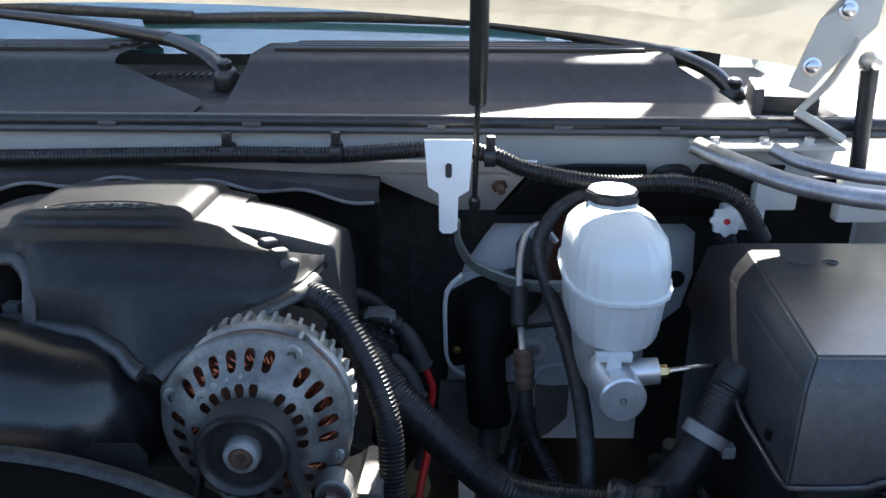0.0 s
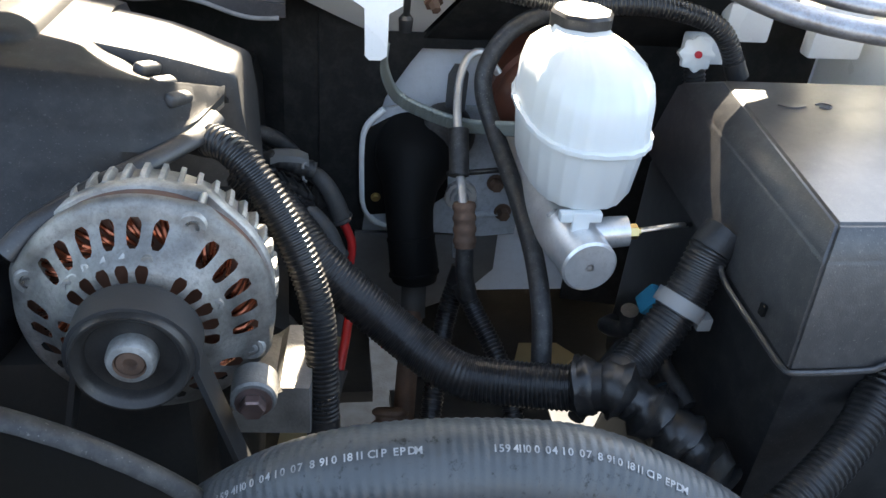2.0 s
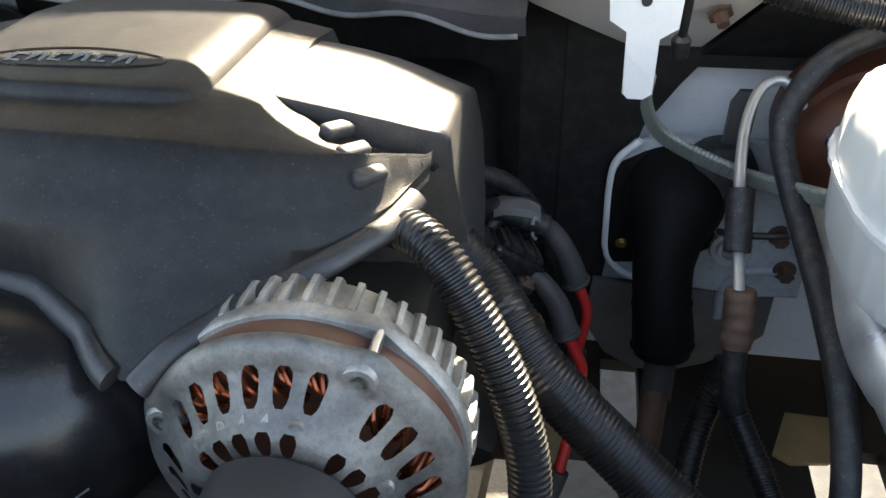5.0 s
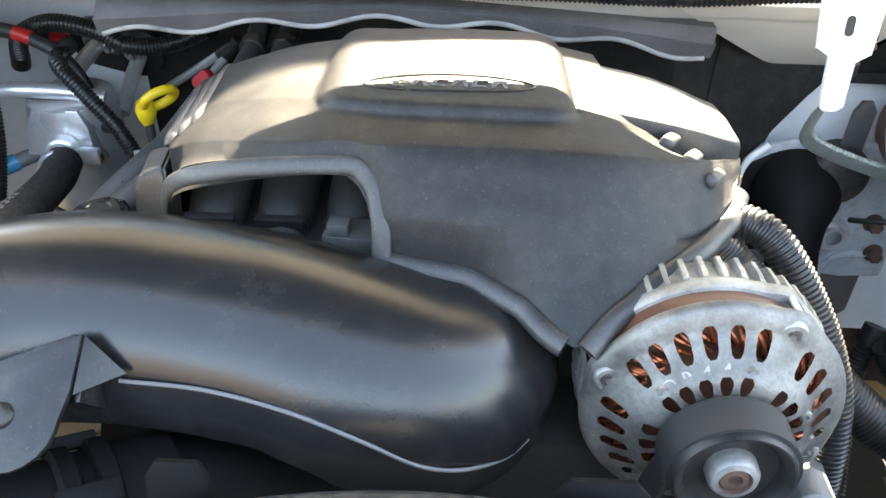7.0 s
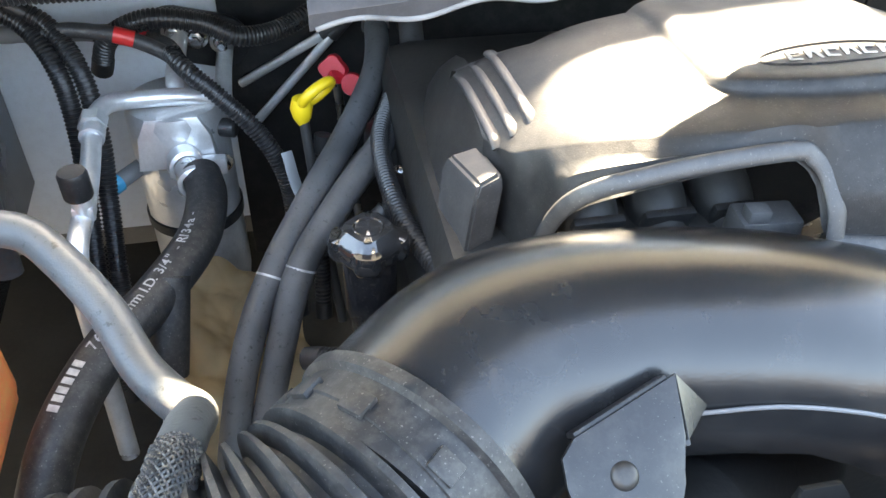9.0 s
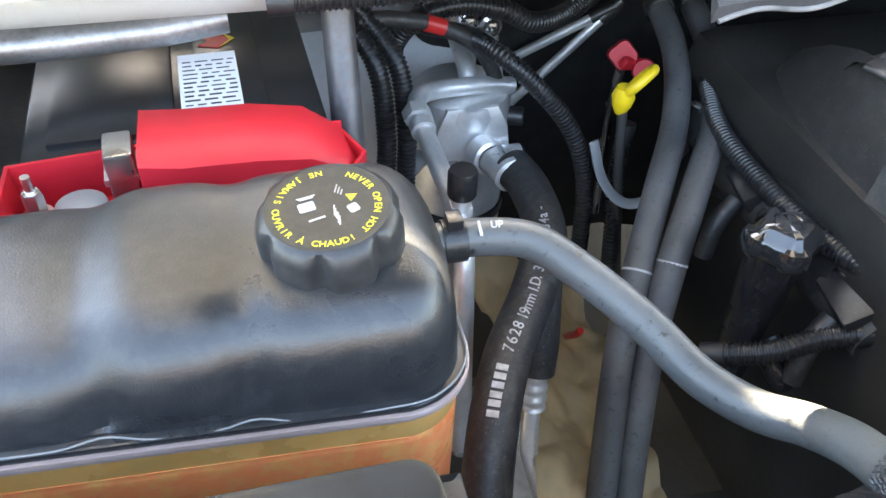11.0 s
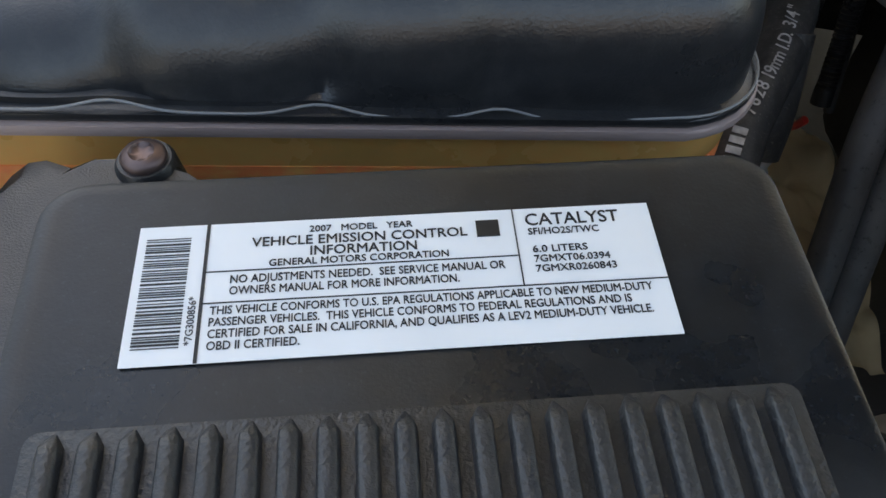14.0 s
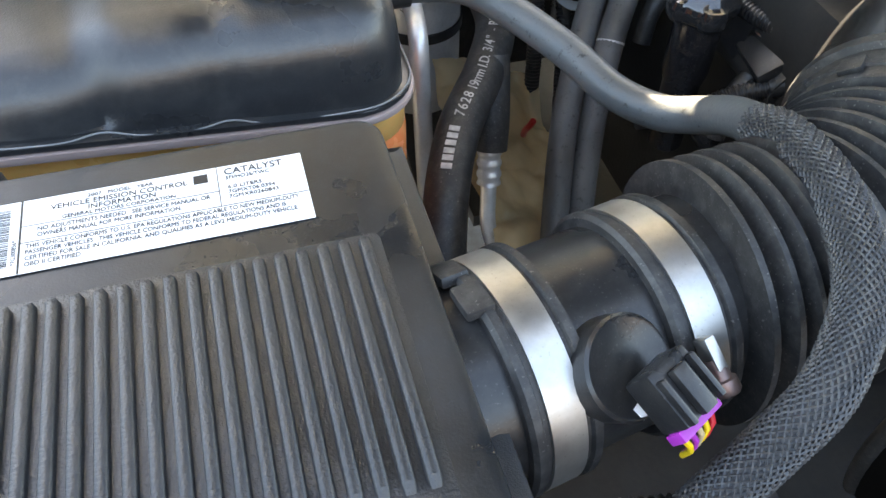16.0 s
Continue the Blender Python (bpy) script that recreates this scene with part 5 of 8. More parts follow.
# steering shaft boot and shaft
root = thing("steering_shaft", "black rubber boot over rusty steering shaft", "steering shaft", at=(0.39, 1.0, 0.85))
bm = bmesh.new()
prism(bm, [(-0.058, 0.030), (-0.052, 0.042), (-0.026, 0.058), (0.040, 0.060), (0.048, -0.04), (0.02, -0.062), (-0.044, -0.068), (-0.056, -0.056)], 0, 0.014, Matrix.Translation((0.403, 1.092, 0.868)) @ pose(0, 0, 0, 90, 0, 0), 0.004)
under(part("boot_plate", bm, M_NEARBLACK), root)
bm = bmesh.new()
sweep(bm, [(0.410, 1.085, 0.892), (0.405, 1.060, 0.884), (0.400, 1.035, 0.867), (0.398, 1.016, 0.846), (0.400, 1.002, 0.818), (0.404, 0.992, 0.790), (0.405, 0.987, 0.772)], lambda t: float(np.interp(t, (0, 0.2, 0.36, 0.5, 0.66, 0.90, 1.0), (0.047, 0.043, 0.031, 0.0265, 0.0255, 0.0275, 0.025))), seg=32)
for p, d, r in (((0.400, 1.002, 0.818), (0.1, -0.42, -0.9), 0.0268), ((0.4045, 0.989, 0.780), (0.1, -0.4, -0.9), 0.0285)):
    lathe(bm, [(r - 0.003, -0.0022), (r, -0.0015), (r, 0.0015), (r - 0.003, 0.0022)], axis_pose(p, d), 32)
under(part("boot", bm, M_NEARBLACK), root)
under(tube_part("yoke", [(0.405, 0.989, 0.776), (0.403, 0.965, 0.735)], 0.0145, M_DARK, seg=10, flat=0.7), root)
under(tube_part("shaft", [(0.403, 0.968, 0.740), (0.392, 0.90, 0.67), (0.378, 0.80, 0.56)], 0.012, M_RUST, None, "", seg=14), root)
under(tube_part("dust_bellows", [(0.372, 0.86, 0.70), (0.366, 0.80, 0.63)], 0.015, M_RUST, seg=16, rings=0.012, depth=0.004), root)
for p in ((0.378, 1.076, 0.902), (0.365, 1.076, 0.827)):
    under(bolt(None, p, (0, -1, 0), 0.004, 0.004, M_GOLD), root)

# ---- passenger side ----
def build_air_box():
    root = thing("air_filter_box", "black plastic air filter box with ribbed lid", "air filter box", at=(-0.675, 0.5, 0.95))
    bm = bmesh.new()
    rim = rounded(0.224, 0.290, 0.014, 6, -0.673, 0.543)
    mid = rounded(0.220, 0.286, 0.012, 6, -0.673, 0.543)
    loft(bm, [[(x, y, z) for x, y in o] for o, z in ((rounded(0.236, 0.300, 0.018, 6, -0.673, 0.543), 0.93), (rounded(0.228, 0.294, 0.016, 6, -0.673, 0.543), 1.034), (rounded(0.2255, 0.2915, 0.015, 6, -0.673, 0.543), 1.0415), (rim, 1.0437), (mid, 1.0445), (rounded(0.214, 0.280, 0.009, 6, -0.673, 0.543), 1.0440))])
    under(part("lid", bm, M_LID), root)
    bm = bmesh.new()
    prism(bm, [(-0.822, 0.42), (-0.545, 0.42), (-0.545, 0.695), (-0.745, 0.702), (-0.757, 0.712), (-0.760, 0.724), (-0.765, 0.731), (-0.771, 0.732), (-0.777, 0.728), (-0.781, 0.720), (-0.785, 0.7175), (-0.793, 0.723), (-0.803, 0.7275), (-0.810, 0.7265), (-0.8150, 0.7200), (-0.8185, 0.705), (-0.820, 0.69)], 0.80, 1.016, None, 0.006)
    under(part("base", bm, M_GRAIN), root)
    bm = bmesh.new()
    loops = []
    for u, v in ((-0.0032, 0), (-0.0024, 0.0040), (-0.0018, 0.0046), (0.0, 0.0048), (0.0018, 0.0046), (0.0024, 0.0040), (0.0032, 0)):   # one rib, peaked at its end
        loops.append((u, v))
    loft(bm, [[(u * w, y, h * v - 0.0004) for u, v in loops] for y, w, h in ((0.0024, 0.06, 0.06), (-0.0024, 0.98, 0.92), (-0.0050, 1.0, 1.0), (-0.120, 1.0, 1.0), (-0.124, 0.8, 0.2))])
    rib = part("rib", bm, M_FIELD)
    field = bmesh.new()
    prism(field, rounded(0.1960, 0.1350, 0.004, 4, -0.6760, 0.5400), 1.0425, 1.04455, None, 0.0003)
    under(part("rib_field", field, M_FIELD), root)
    for i in range(20):
        r2 = rib if i == 0 else new("rib", rib.data)
        r2.location = (-0.7665 + i * 0.00952, 0.6050, 1.0440)
        under(r2, root)
    bm = bmesh.new()
    lathe(bm, [(0.013, -0.02), (0.0108, -0.002), (0.0095, 0.0), (0, 0.0)], Matrix.Translation((-0.767, 0.721, 1.019)), 24)
    under(part("screw_boss", bm, M_GRAIN), root)
    bm = bmesh.new()
    lathe(bm, [(0.0082, 0.0), (0.0082, 0.0014), (0.0070, 0.0030), (0.0046, 0.0038), (0.0036, 0.0024), (0.0016, 0.0022), (0, 0.0022)], Matrix.Translation((-0.767, 0.721, 1.019)), 24, r_of=lambda a, k: 1 + (0.25 * math.cos(6 * a) if k in (4, 5) else 0))
    under(part("screw", bm, M_SCREW), root)
    return root


build_air_box()


def build_label():
    root = thing("emission_label", "white printed emission control label with black lettering", "label", at=(-0.679, 0.6465, 1.0452))
    zz = 1.0453
    W, H = 0.150, 0.0455
    x0, y1 = -0.754, 0.6690
    bm = bmesh.new()
    box(bm, (W, H, 0.0003), pose(x0 + W / 2, y1 - H / 2, 1.0450))
    under(part("paper", bm, M_PAPER), root)

    def at(u, v):
        return pose(x0 + u * W, y1 - v * H, zz)

    def line(u0, v0, u1, v1, w=0.0004):
        bm = bmesh.new()
        box(bm, (max(abs(u1 - u0) * W, w), max(abs(v1 - v0) * H, w), 0.00012), pose(x0 + (u0 + u1) / 2 * W, y1 - (v0 + v1) / 2 * H, zz))
        under(part("rule", bm, M_INK), root)

    line(0.131, 0.0, 0.131, 1.0, 0.0010)
    line(0.131, 0.372, 0.725, 0.372)
    line(0.725, 0.0, 0.725, 0.60)
    line(0.131, 0.60, 1.0, 0.60)
    def text(s, u0, u1, v, size, bold=0.0):
        for k in range(2 if bold else 1):
            o = words("print", s, size, Matrix(), M_INK, None, "LEFT")
            xs = [q.co.x for q in o.data.vertices]
            w = (u1 - u0) * W / (max(xs) - min(xs))
            o.data.transform(at(u0, v) @ Matrix.Translation((k * bold * 2.5, k * bold, k * 0.00003)) @ Matrix.Diagonal((w, 1, 1, 1)) @ Matrix.Translation((-min(xs), 0, 0)))
            under(o, root)
    text("2007   MODEL   YEAR", 0.325, 0.525, 0.100, 0.0032, 0.00003)
    text("VEHICLE EMISSION CONTROL", 0.215, 0.630, 0.195, 0.0046, 0.00005)
    text("INFORMATION", 0.327, 0.530, 0.282, 0.0046, 0.00005)
    text("GENERAL MOTORS CORPORATION", 0.250, 0.590, 0.350, 0.0033, 0.00004)
    text("NO ADJUSTMENTS NEEDED.  SEE SERVICE MANUAL OR", 0.180, 0.695, 0.462, 0.0038, 0.00003)
    text("OWNERS MANUAL FOR MORE INFORMATION.", 0.180, 0.605, 0.545, 0.0038, 0.00003)
    text("THIS VEHICLE CONFORMS TO U.S. EPA REGULATIONS APPLICABLE TO NEW MEDIUM-DUTY", 0.148, 0.965, 0.680, 0.0037, 0.00003)
    text("PASSENGER VEHICLES.  THIS VEHICLE CONFORMS TO FEDERAL REGULATIONS AND IS", 0.148, 0.920, 0.760, 0.0037, 0.00003)
    text("CERTIFIED FOR SALE IN CALIFORNIA, AND QUALIFIES AS A LEV2 MEDIUM-DUTY VEHICLE.", 0.148, 0.955, 0.840, 0.0037, 0.00003)
    text("OBD II CERTIFIED.", 0.148, 0.310, 0.920, 0.0037, 0.00003)
    text("CATALYST", 0.748, 0.935, 0.140, 0.0062, 0.00005)
    text("SFI/HO2S/TWC", 0.750, 0.890, 0.215, 0.0034, 0.00003)
    text("6.0 LITERS", 0.753, 0.860, 0.355, 0.0034, 0.00003)
    text("7GMXT06.0394", 0.753, 0.900, 0.430, 0.0034, 0.00003)
    text("7GMXR0260843", 0.753, 0.908, 0.505, 0.0034, 0.00003)
    o = words("print", "*7G300856*", 0.0030, Matrix(), M_INK)
    o.data.transform(at(0.122, 0.88) @ Matrix.Rotation(radians(90), 4, "Z"))
    under(o, root)
    bm = bmesh.new()
    box(bm, (0.0068, 0.0060, 0.00012), pose(x0 + 0.672 * W, y1 - 0.145 * H, zz))
    under(part("maker_mark", bm, M_INK), root)
    rnd = random.Random(4)
    v = 0.10
    while v < 0.90:
        w = rnd.choice((0.006, 0.006, 0.009, 0.014))
        bm = bmesh.new()
        box(bm, (0.0125, w * H, 0.00012), pose(x0 + 0.058 * W, y1 - (v + w / 2) * H, zz))
        under(part("code_bar", bm, M_INK), root)
        v += w + rnd.choice((0.008, 0.012, 0.016))
    return root


build_label()


def build_tank():
    root = thing("coolant_tank", "black topped coolant tank full of orange coolant", "coolant tank", at=(-0.70, 0.82, 0.98))
    GROOVES = (-0.782, -0.706, -0.636)

    def groove(x):
        return sum(math.exp(-(((x - g) / 0.014) ** 2)) for g in GROOVES)

    def lift(x):
        """The seam rises towards the fender."""
        return 0.090 * max(0.0, -0.60 - x)

    def top(x):
        z = 1.066
        z -= 0.008 / (1 + math.exp((x + 0.706) * 170)) + 0.014 / (1 + math.exp((x + 0.784) * 150))
        return z - 0.0022 * groove(x)

    def sec(x, lo, zt, shrink=0.0):
        y0, y1 = 0.748 + shrink + 0.0050 * groove(x), 0.895 - shrink - 0.003 * groove(x)
        r = 0.036
        pts = [(x, 0.748 + shrink, lo), (x, 0.748 + shrink + 0.002 * groove(x), lo + 0.006), (x, y0, lo + 0.5 * (zt - r - lo)), (x, y0 + 0.002, zt - r)]
        for k in range(1, 10):
            a = math.pi / 2 * k / 10
            pts.append((x, y0 + 0.002 + r * (1 - math.cos(a)), zt - r + r * math.sin(a)))
        pts += [(x, y0 + r, zt), (x, 0.5 * (y0 + y1), zt + 0.002), (x, y1 - r, zt)]
        for k in range(1, 8):
            a = math.pi / 2 * k / 8
            pts.append((x, y1 - r + r * math.sin(a), zt - r + r * math.cos(a)))
        pts += [(x, y1, zt - r), (x, y1, lo)]
        return pts
    bm = bmesh.new()
    loops = []
    for x in np.linspace(-0.870, -0.525, 150):
        e, e2 = min(1, max(0, (x + 0.560) / 0.035)), min(1, max(0, (-0.812 - x) / 0.0585))
        ra, rb = 1 - math.sqrt(1 - e * e), 1 - math.sqrt(1 - e2 * e2)
        loops.append(sec(x, 1.000 + lift(x), top(x) - 0.026 * ra - 0.042 * rb, 0.032 * max(ra, rb)))
    loft(bm, loops)
    under(part("top_shell", bm, M_TANK), root)
    def plan(g):
        return rounded(0.352 + 2 * g, 0.150 + 2 * g, 0.036 + g, 8, -0.6985, 0.8215)
    def slab(bm, g, z0, z1, bevel):
        vs = prism(bm, plan(g), z0, z1, None, bevel)
        for v in vs:
            if v.is_valid:
                v.co.z += lift(v.co.x)
    bm = bmesh.new()
    slab(bm, 0.0050, 0.9925, 0.9975, 0.0015)
    under(part("flange", bm, M_FLANGE), root)
    bm = bmesh.new()
    slab(bm, 0.0035, 0.9990, 1.0025, 0.001)
    under(part("upper_flange", bm, M_TANK), root)
    bm = bmesh.new()
    pts = []
    for x, y in plan(0.0025):
        pts.append((x, y, 1.004 + lift(x)))
    fine = []
    for k in range(len(pts)):
        a, b = Vector(pts[k]), Vector(pts[(k + 1) % len(pts)])
        n = max(1, int((b - a).length / 0.006))
        for q in range(n):
            c = a.lerp(b, q / n)
            c.z = 1.0040 + lift(c.x) + 0.0034 * groove(c.x)
            c.y += (0.0025 * groove(c.x)) * (1 if c.y < 0.82 else -1)
            fine.append(c)
    sweep(bm, fine + [fine[0]], 0.0006, seg=6, step=0.005)
    under(part("weld_bead", bm, M_GREY), root)
    bm = bmesh.new()
    slab(bm, -0.001, 0.84, 0.9690, 0.006)
    under(part("lower_tank", bm, M_COOLANT), root)
    bm = bmesh.new()
    slab(bm, -0.0015, 0.9685, 0.9915, 0.001)
    under(part("empty_band", bm, M_AMBER, None, "yellowish translucent wall above the coolant level"), root)
    # filler cap
    cm = Matrix.Translation((-0.586, 0.810, 1.0595)) @ pose(0, 0, 0, 3, -4, 0)
    bm = bmesh.new()
    lathe(bm, [(0.030, -0.004), (0.0335, -0.001), (0.0372, 0.003), (0.0376, 0.010), (0.0372, 0.021), (0.0352, 0.027), (0.0325, 0.0292), (0.0312, 0.0300), (0.0300, 0.0296), (0.0285, 0.0293), (0, 0.0293)], cm, 168,
          r_of=lambda a, k: 1 - (0.105 * max(0.0, math.cos(7 * a + 0.3)) ** 2.2 if k in (1, 2, 3, 4) else 0.07 * max(0.0, math.cos(7 * a + 0.3)) ** 2.2 if k in (5,) else 0.0))
    cap = under(part("cap", bm, M_CAP), root)
    bm = bmesh.new()
    lathe(bm, [(0.031, -0.012), (0.044, -0.012), (0.044, -0.006), (0.031, -0.004)], cm, 48)
    under(part("neck", bm, M_DUCT), root)
    return root, cm, cap


TANK, CAPM, CAP = build_tank()
def arc_words(s, a0, a1, size, r, inward=False):
    n = len(s)
    for i, ch in enumerate(s):
        if ch == " ":
            continue
        a = radians(a0 + (a1 - a0) * i / (n - 1))
        q = r + 0.72 * size if inward else r
        m = CAPM @ Matrix.Translation((q * math.cos(a), q * math.sin(a), 0.0294)) @ Matrix.Rotation(a + (math.pi / 2 if inward else -math.pi / 2), 4, "Z")
        o = words("print", ch, size, m, M_YELLOWINK, None, "CENTER", 0.00010)
        o.parent = CAP


arc_words("NEVER OPEN HOT", 55, -52, 0.0052, 0.0235)
arc_words("NE JAMAIS OUVRIR \u00c0 CHAUD!", 92, 290, 0.0052, 0.0235, True)


def on_cap(name, outline, x, y, material, turn=0.0):
    bm = bmesh.new()
    prism(bm, outline, 0, 0.0002, CAPM @ pose(x, y, 0.0294, 0, 0, turn))
    o = part(name, bm, material)
    o.parent = CAP


on_cap("pictogram", rounded(0.0085, 0.0065, 0.001, 3), -0.010, 0.002, M_WHITEINK, 8)
on_cap("pictogram", [(-0.003, 0), (0.003, 0), (0.005, 0.002), (-0.005, 0.002)], -0.0095, 0.0075, M_WHITEINK, 8)
on_cap("pictogram", rounded(0.0055, 0.0060, 0.0012, 3), 0.0125, -0.004, M_WHITEINK, 20)
on_cap("warning_triangle", [(-0.003, -0.0022), (0.003, -0.0022), (0.0, 0.003)], 0.013, 0.0045, M_YELLOWINK, -70)
for k in range(5):
    on_cap("print_bar", rounded(0.0075 - 0.0012 * (k % 3), 0.0008, 0.0002, 2), 0.003 + 0.0004 * k, -0.0035 - 0.0019 * k, M_WHITEINK, 84)
for k in range(3):
    on_cap("print_bar", rounded(0.0060 - 0.001 * k, 0.0008, 0.0002, 2), 0.006 + 0.0012 * k, 0.012 - 0.0016 * k, M_WHITEINK, 70)
on_cap("print_bar", rounded(0.0085, 0.0012, 0.0003, 2), -0.006, -0.0075, M_WHITEINK, 12)


def build_battery():
    root = thing("battery", "dusty black battery with white printed label", "battery", at=(-0.69, 1.07, 0.95))
    m = pose(-0.688, 1.085, 0.0, 0, 0, 2)
    bm = bmesh.new()
    box(bm, (0.202, 0.225, 0.19), m @ pose(0.015, 0, 0.905), 0.004)
    under(part("case", bm, M_DUCT), root)
    for nm, size, q in (("lid", (0.208, 0.230, 0.020), (0.015, 0, 1.005)), ("vent_cover", (0.085, 0.18, 0.006), (-0.03, 0.0, 1.016)), ("label_pad", (0.05, 0.20, 0.006), (0.055, 0.01, 1.016)), ("post_block", (0.05, 0.03, 0.02), (0.02, 0.095, 1.015))):
        bm = bmesh.new()
        box(bm, size, m @ pose(*q), 0.002 if size[2] < 0.01 else 0.004)
        under(part(nm, bm, M_DUCT), root)
    bm = bmesh.new()
    box(bm, (0.044, 0.106, 0.0006), m @ pose(0.040, -0.042, 1.0194))
    lab = under(part("label", bm, M_PAPER), root)
    rnd = random.Random(2)
    for r in range(15):
        y = -0.088 + r * 0.0062
        x = 0.021
        while x < 0.057:
            w = rnd.uniform(0.004, 0.011)
            w = min(w, 0.060 - x)
            bm = bmesh.new()
            box(bm, (w, rnd.choice((0.0014, 0.0020)), 0.0002), m @ pose(x + w / 2, y, 1.0199))
            o = part("print_bar", bm, M_INK)
            o.parent = lab
            x += w + 0.003
    bm = bmesh.new()
    prism(bm, [(-0.012, -0.006), (0.004, -0.012), (0.014, 0.0), (0.006, 0.012), (-0.008, 0.010), (-0.004, 0.0)], 0, 0.0004, m @ pose(0.046, 0.030, 1.0194))
    under(part("emblem", bm, M_RED), root)
    bm = bmesh.new()
    prism(bm, [(0.006, -0.010), (0.018, 0.002), (0.008, 0.012), (0.014, 0.0)], 0, 0.0005, m @ pose(0.046, 0.030, 1.0194))
    under(part("emblem_flame", bm, M_YELLOW), root)
    return root


build_battery()

root = thing("battery_terminal_cover", "bright red plastic positive terminal cover", "terminal cover", at=(-0.69, 0.93, 1.02))
# open tray: floor and upright walls
TRAY = [(-0.775, 0.912), (-0.700, 0.908), (-0.690, 0.918), (-0.560, 0.926), (-0.548, 0.945), (-0.560, 0.975), (-0.69, 0.972), (-0.775, 0.962)]
bm = bmesh.new()
prism(bm, TRAY, 0.985, 0.989, None, 0.001)
under(part("floor", bm, M_RED), root)
n = len(TRAY)
for k in range(n):
    a, b = Vector((*TRAY[k], 0)), Vector((*TRAY[(k + 1) % n], 0))
    L = (b - a).length
    ang = math.degrees(math.atan2(b.y - a.y, b.x - a.x))
    top = 1.026 if k in (0, 6, 7, 5) else 1.020
    bm = bmesh.new()
    box(bm, (L + 0.002, 0.003, top - 0.985), pose((a.x + b.x) / 2, (a.y + b.y) / 2, (top + 0.985) / 2, 0, 0, ang), 0.001)
    under(part("wall", bm, M_RED), root)
bm = bmesh.new()
def hs(x, y0, y1, zb, zt):
    return [(x, y0, zb), (x, y0 + 0.002, zt - 0.006), (x, y0 + 0.010, zt), (x, y1 - 0.010, zt), (x, y1 - 0.002, zt - 0.006), (x, y1, zb)]
loft(bm, [hs(-0.690, 0.918, 0.985, 1.012, 1.050), hs(-0.665, 0.918, 0.988, 1.012, 1.046), hs(-0.62, 0.920, 0.990, 1.010, 1.044), hs(-0.585, 0.924, 0.990, 1.004, 1.038), hs(-0.560, 0.930, 0.985, 0.992, 1.022), hs(-0.548, 0.938, 0.975, 0.985, 1.002)])
under(part("hood", bm, M_RED), root)
for x in (-0.675, -0.635, -0.595):
    bm = bmesh.new()
    box(bm, (0.020, 0.003, 0.009), pose(x, 0.9175 + (x + 0.675) * 0.05, 1.012), 0.001)
    under(part("clip_tab", bm, M_RED), root)
under(bolt(None, (-0.757, 0.932, 1.008), (0, 0, 1), 0.0065, 0.016, M_STEEL, "terminal_nut"), root)
under(tube_part("terminal_stud", [(-0.757, 0.932, 1.02), (-0.757, 0.932, 1.038)], 0.003, M_STEEL, seg=12), root)
bm = bmesh.new()
lathe(bm, [(0.016, 0.99), (0.016, 1.012), (0.013, 1.014), (0, 1.014)], Matrix.Translation((-0.731, 0.932, 0)), 28)
under(part("terminal_post", bm, M_GREY), root)
bm = bmesh.new()
box(bm, (0.018, 0.028, 0.05), pose(-0.703, 0.945, 1.022, 0, 0, 4), 0.003)
box(bm, (0.05, 0.03, 0.006), pose(-0.690, 0.948, 1.026, 0, 0, 4), 0.002)
under(part("bus_bar", bm, M_STEEL, None, "tarnished steel link bar"), root)

# accumulator canister with its fittings
root = thing("ac_accumulator", "aluminium air conditioning accumulator with hose fittings", "accumulator", at=(-0.41, 1.18, 0.8))
CX, CY = -0.410, 1.183
bm = bmesh.new()
lathe(bm, [(0, 0.66), (0.048, 0.66), (0.051, 0.68), (0.051, 0.902), (0.048, 0.912), (0.041, 0.916), (0, 0.916)], Matrix.Translation((CX, CY, 0.0)), 48)
under(part("canister", bm, M_ALUBRIGHT), root)
bm = bmesh.new()
lathe(bm, [(0.0515, 0.765), (0.0535, 0.766), (0.0535, 0.778), (0.0515, 0.779)], Matrix.Translation((CX, CY, 0.0)), 48)
under(part("band", bm, M_SATIN), root)
bm = bmesh.new()
prism(bm, [(-0.040, 0), (0.040, 0), (0.036, 0.035), (0.026, 0.055), (-0.026, 0.055), (-0.036, 0.035)], -0.012, 0.012, Matrix.Translation((CX, 1.140, 0.858)) @ pose(0, 0, 0, 80, 0, 0), 0.003)
under(part("block", bm, M_ALUBRIGHT), root)
for p, d, r, L in (((-0.404, 1.128, 0.872), (0.25, -1, 0.12), 0.0175, 0.022), ((-0.398, 1.106, 0.875), (0.25, -1, 0.10), 0.014, 0.030), ((-0.388, 1.078, 0.880), (0.1, -1, 0.0), 0.0185, 0.010)):
    bm = bmesh.new()
    lathe(bm, [(r * 0.7, 0), (r, 0.002), (r, L - 0.002), (r * 0.8, L)], axis_pose(p, d), 28)
    under(part("fitting", bm, M_ALUBRIGHT), root)
under(bolt(None, (-0.366, 1.128, 0.864), (0.1, -1, 0), 0.0075, 0.008), root)
bm = bmesh.new()
box(bm, (0.030, 0.012, 0.020), pose(-0.376, 1.122, 0.866), 0.004)
under(part("flange_plate", bm, M_ALUBRIGHT), root)
bm = bmesh.new()
lathe(bm, [(0.010, 0), (0.010, 0.022), (0.008, 0.024), (0, 0.024)], axis_pose((-0.372, 1.165, 0.885), (1, -0.3, 0)), 20)
under(part("switch", bm, M_SATIN), root)
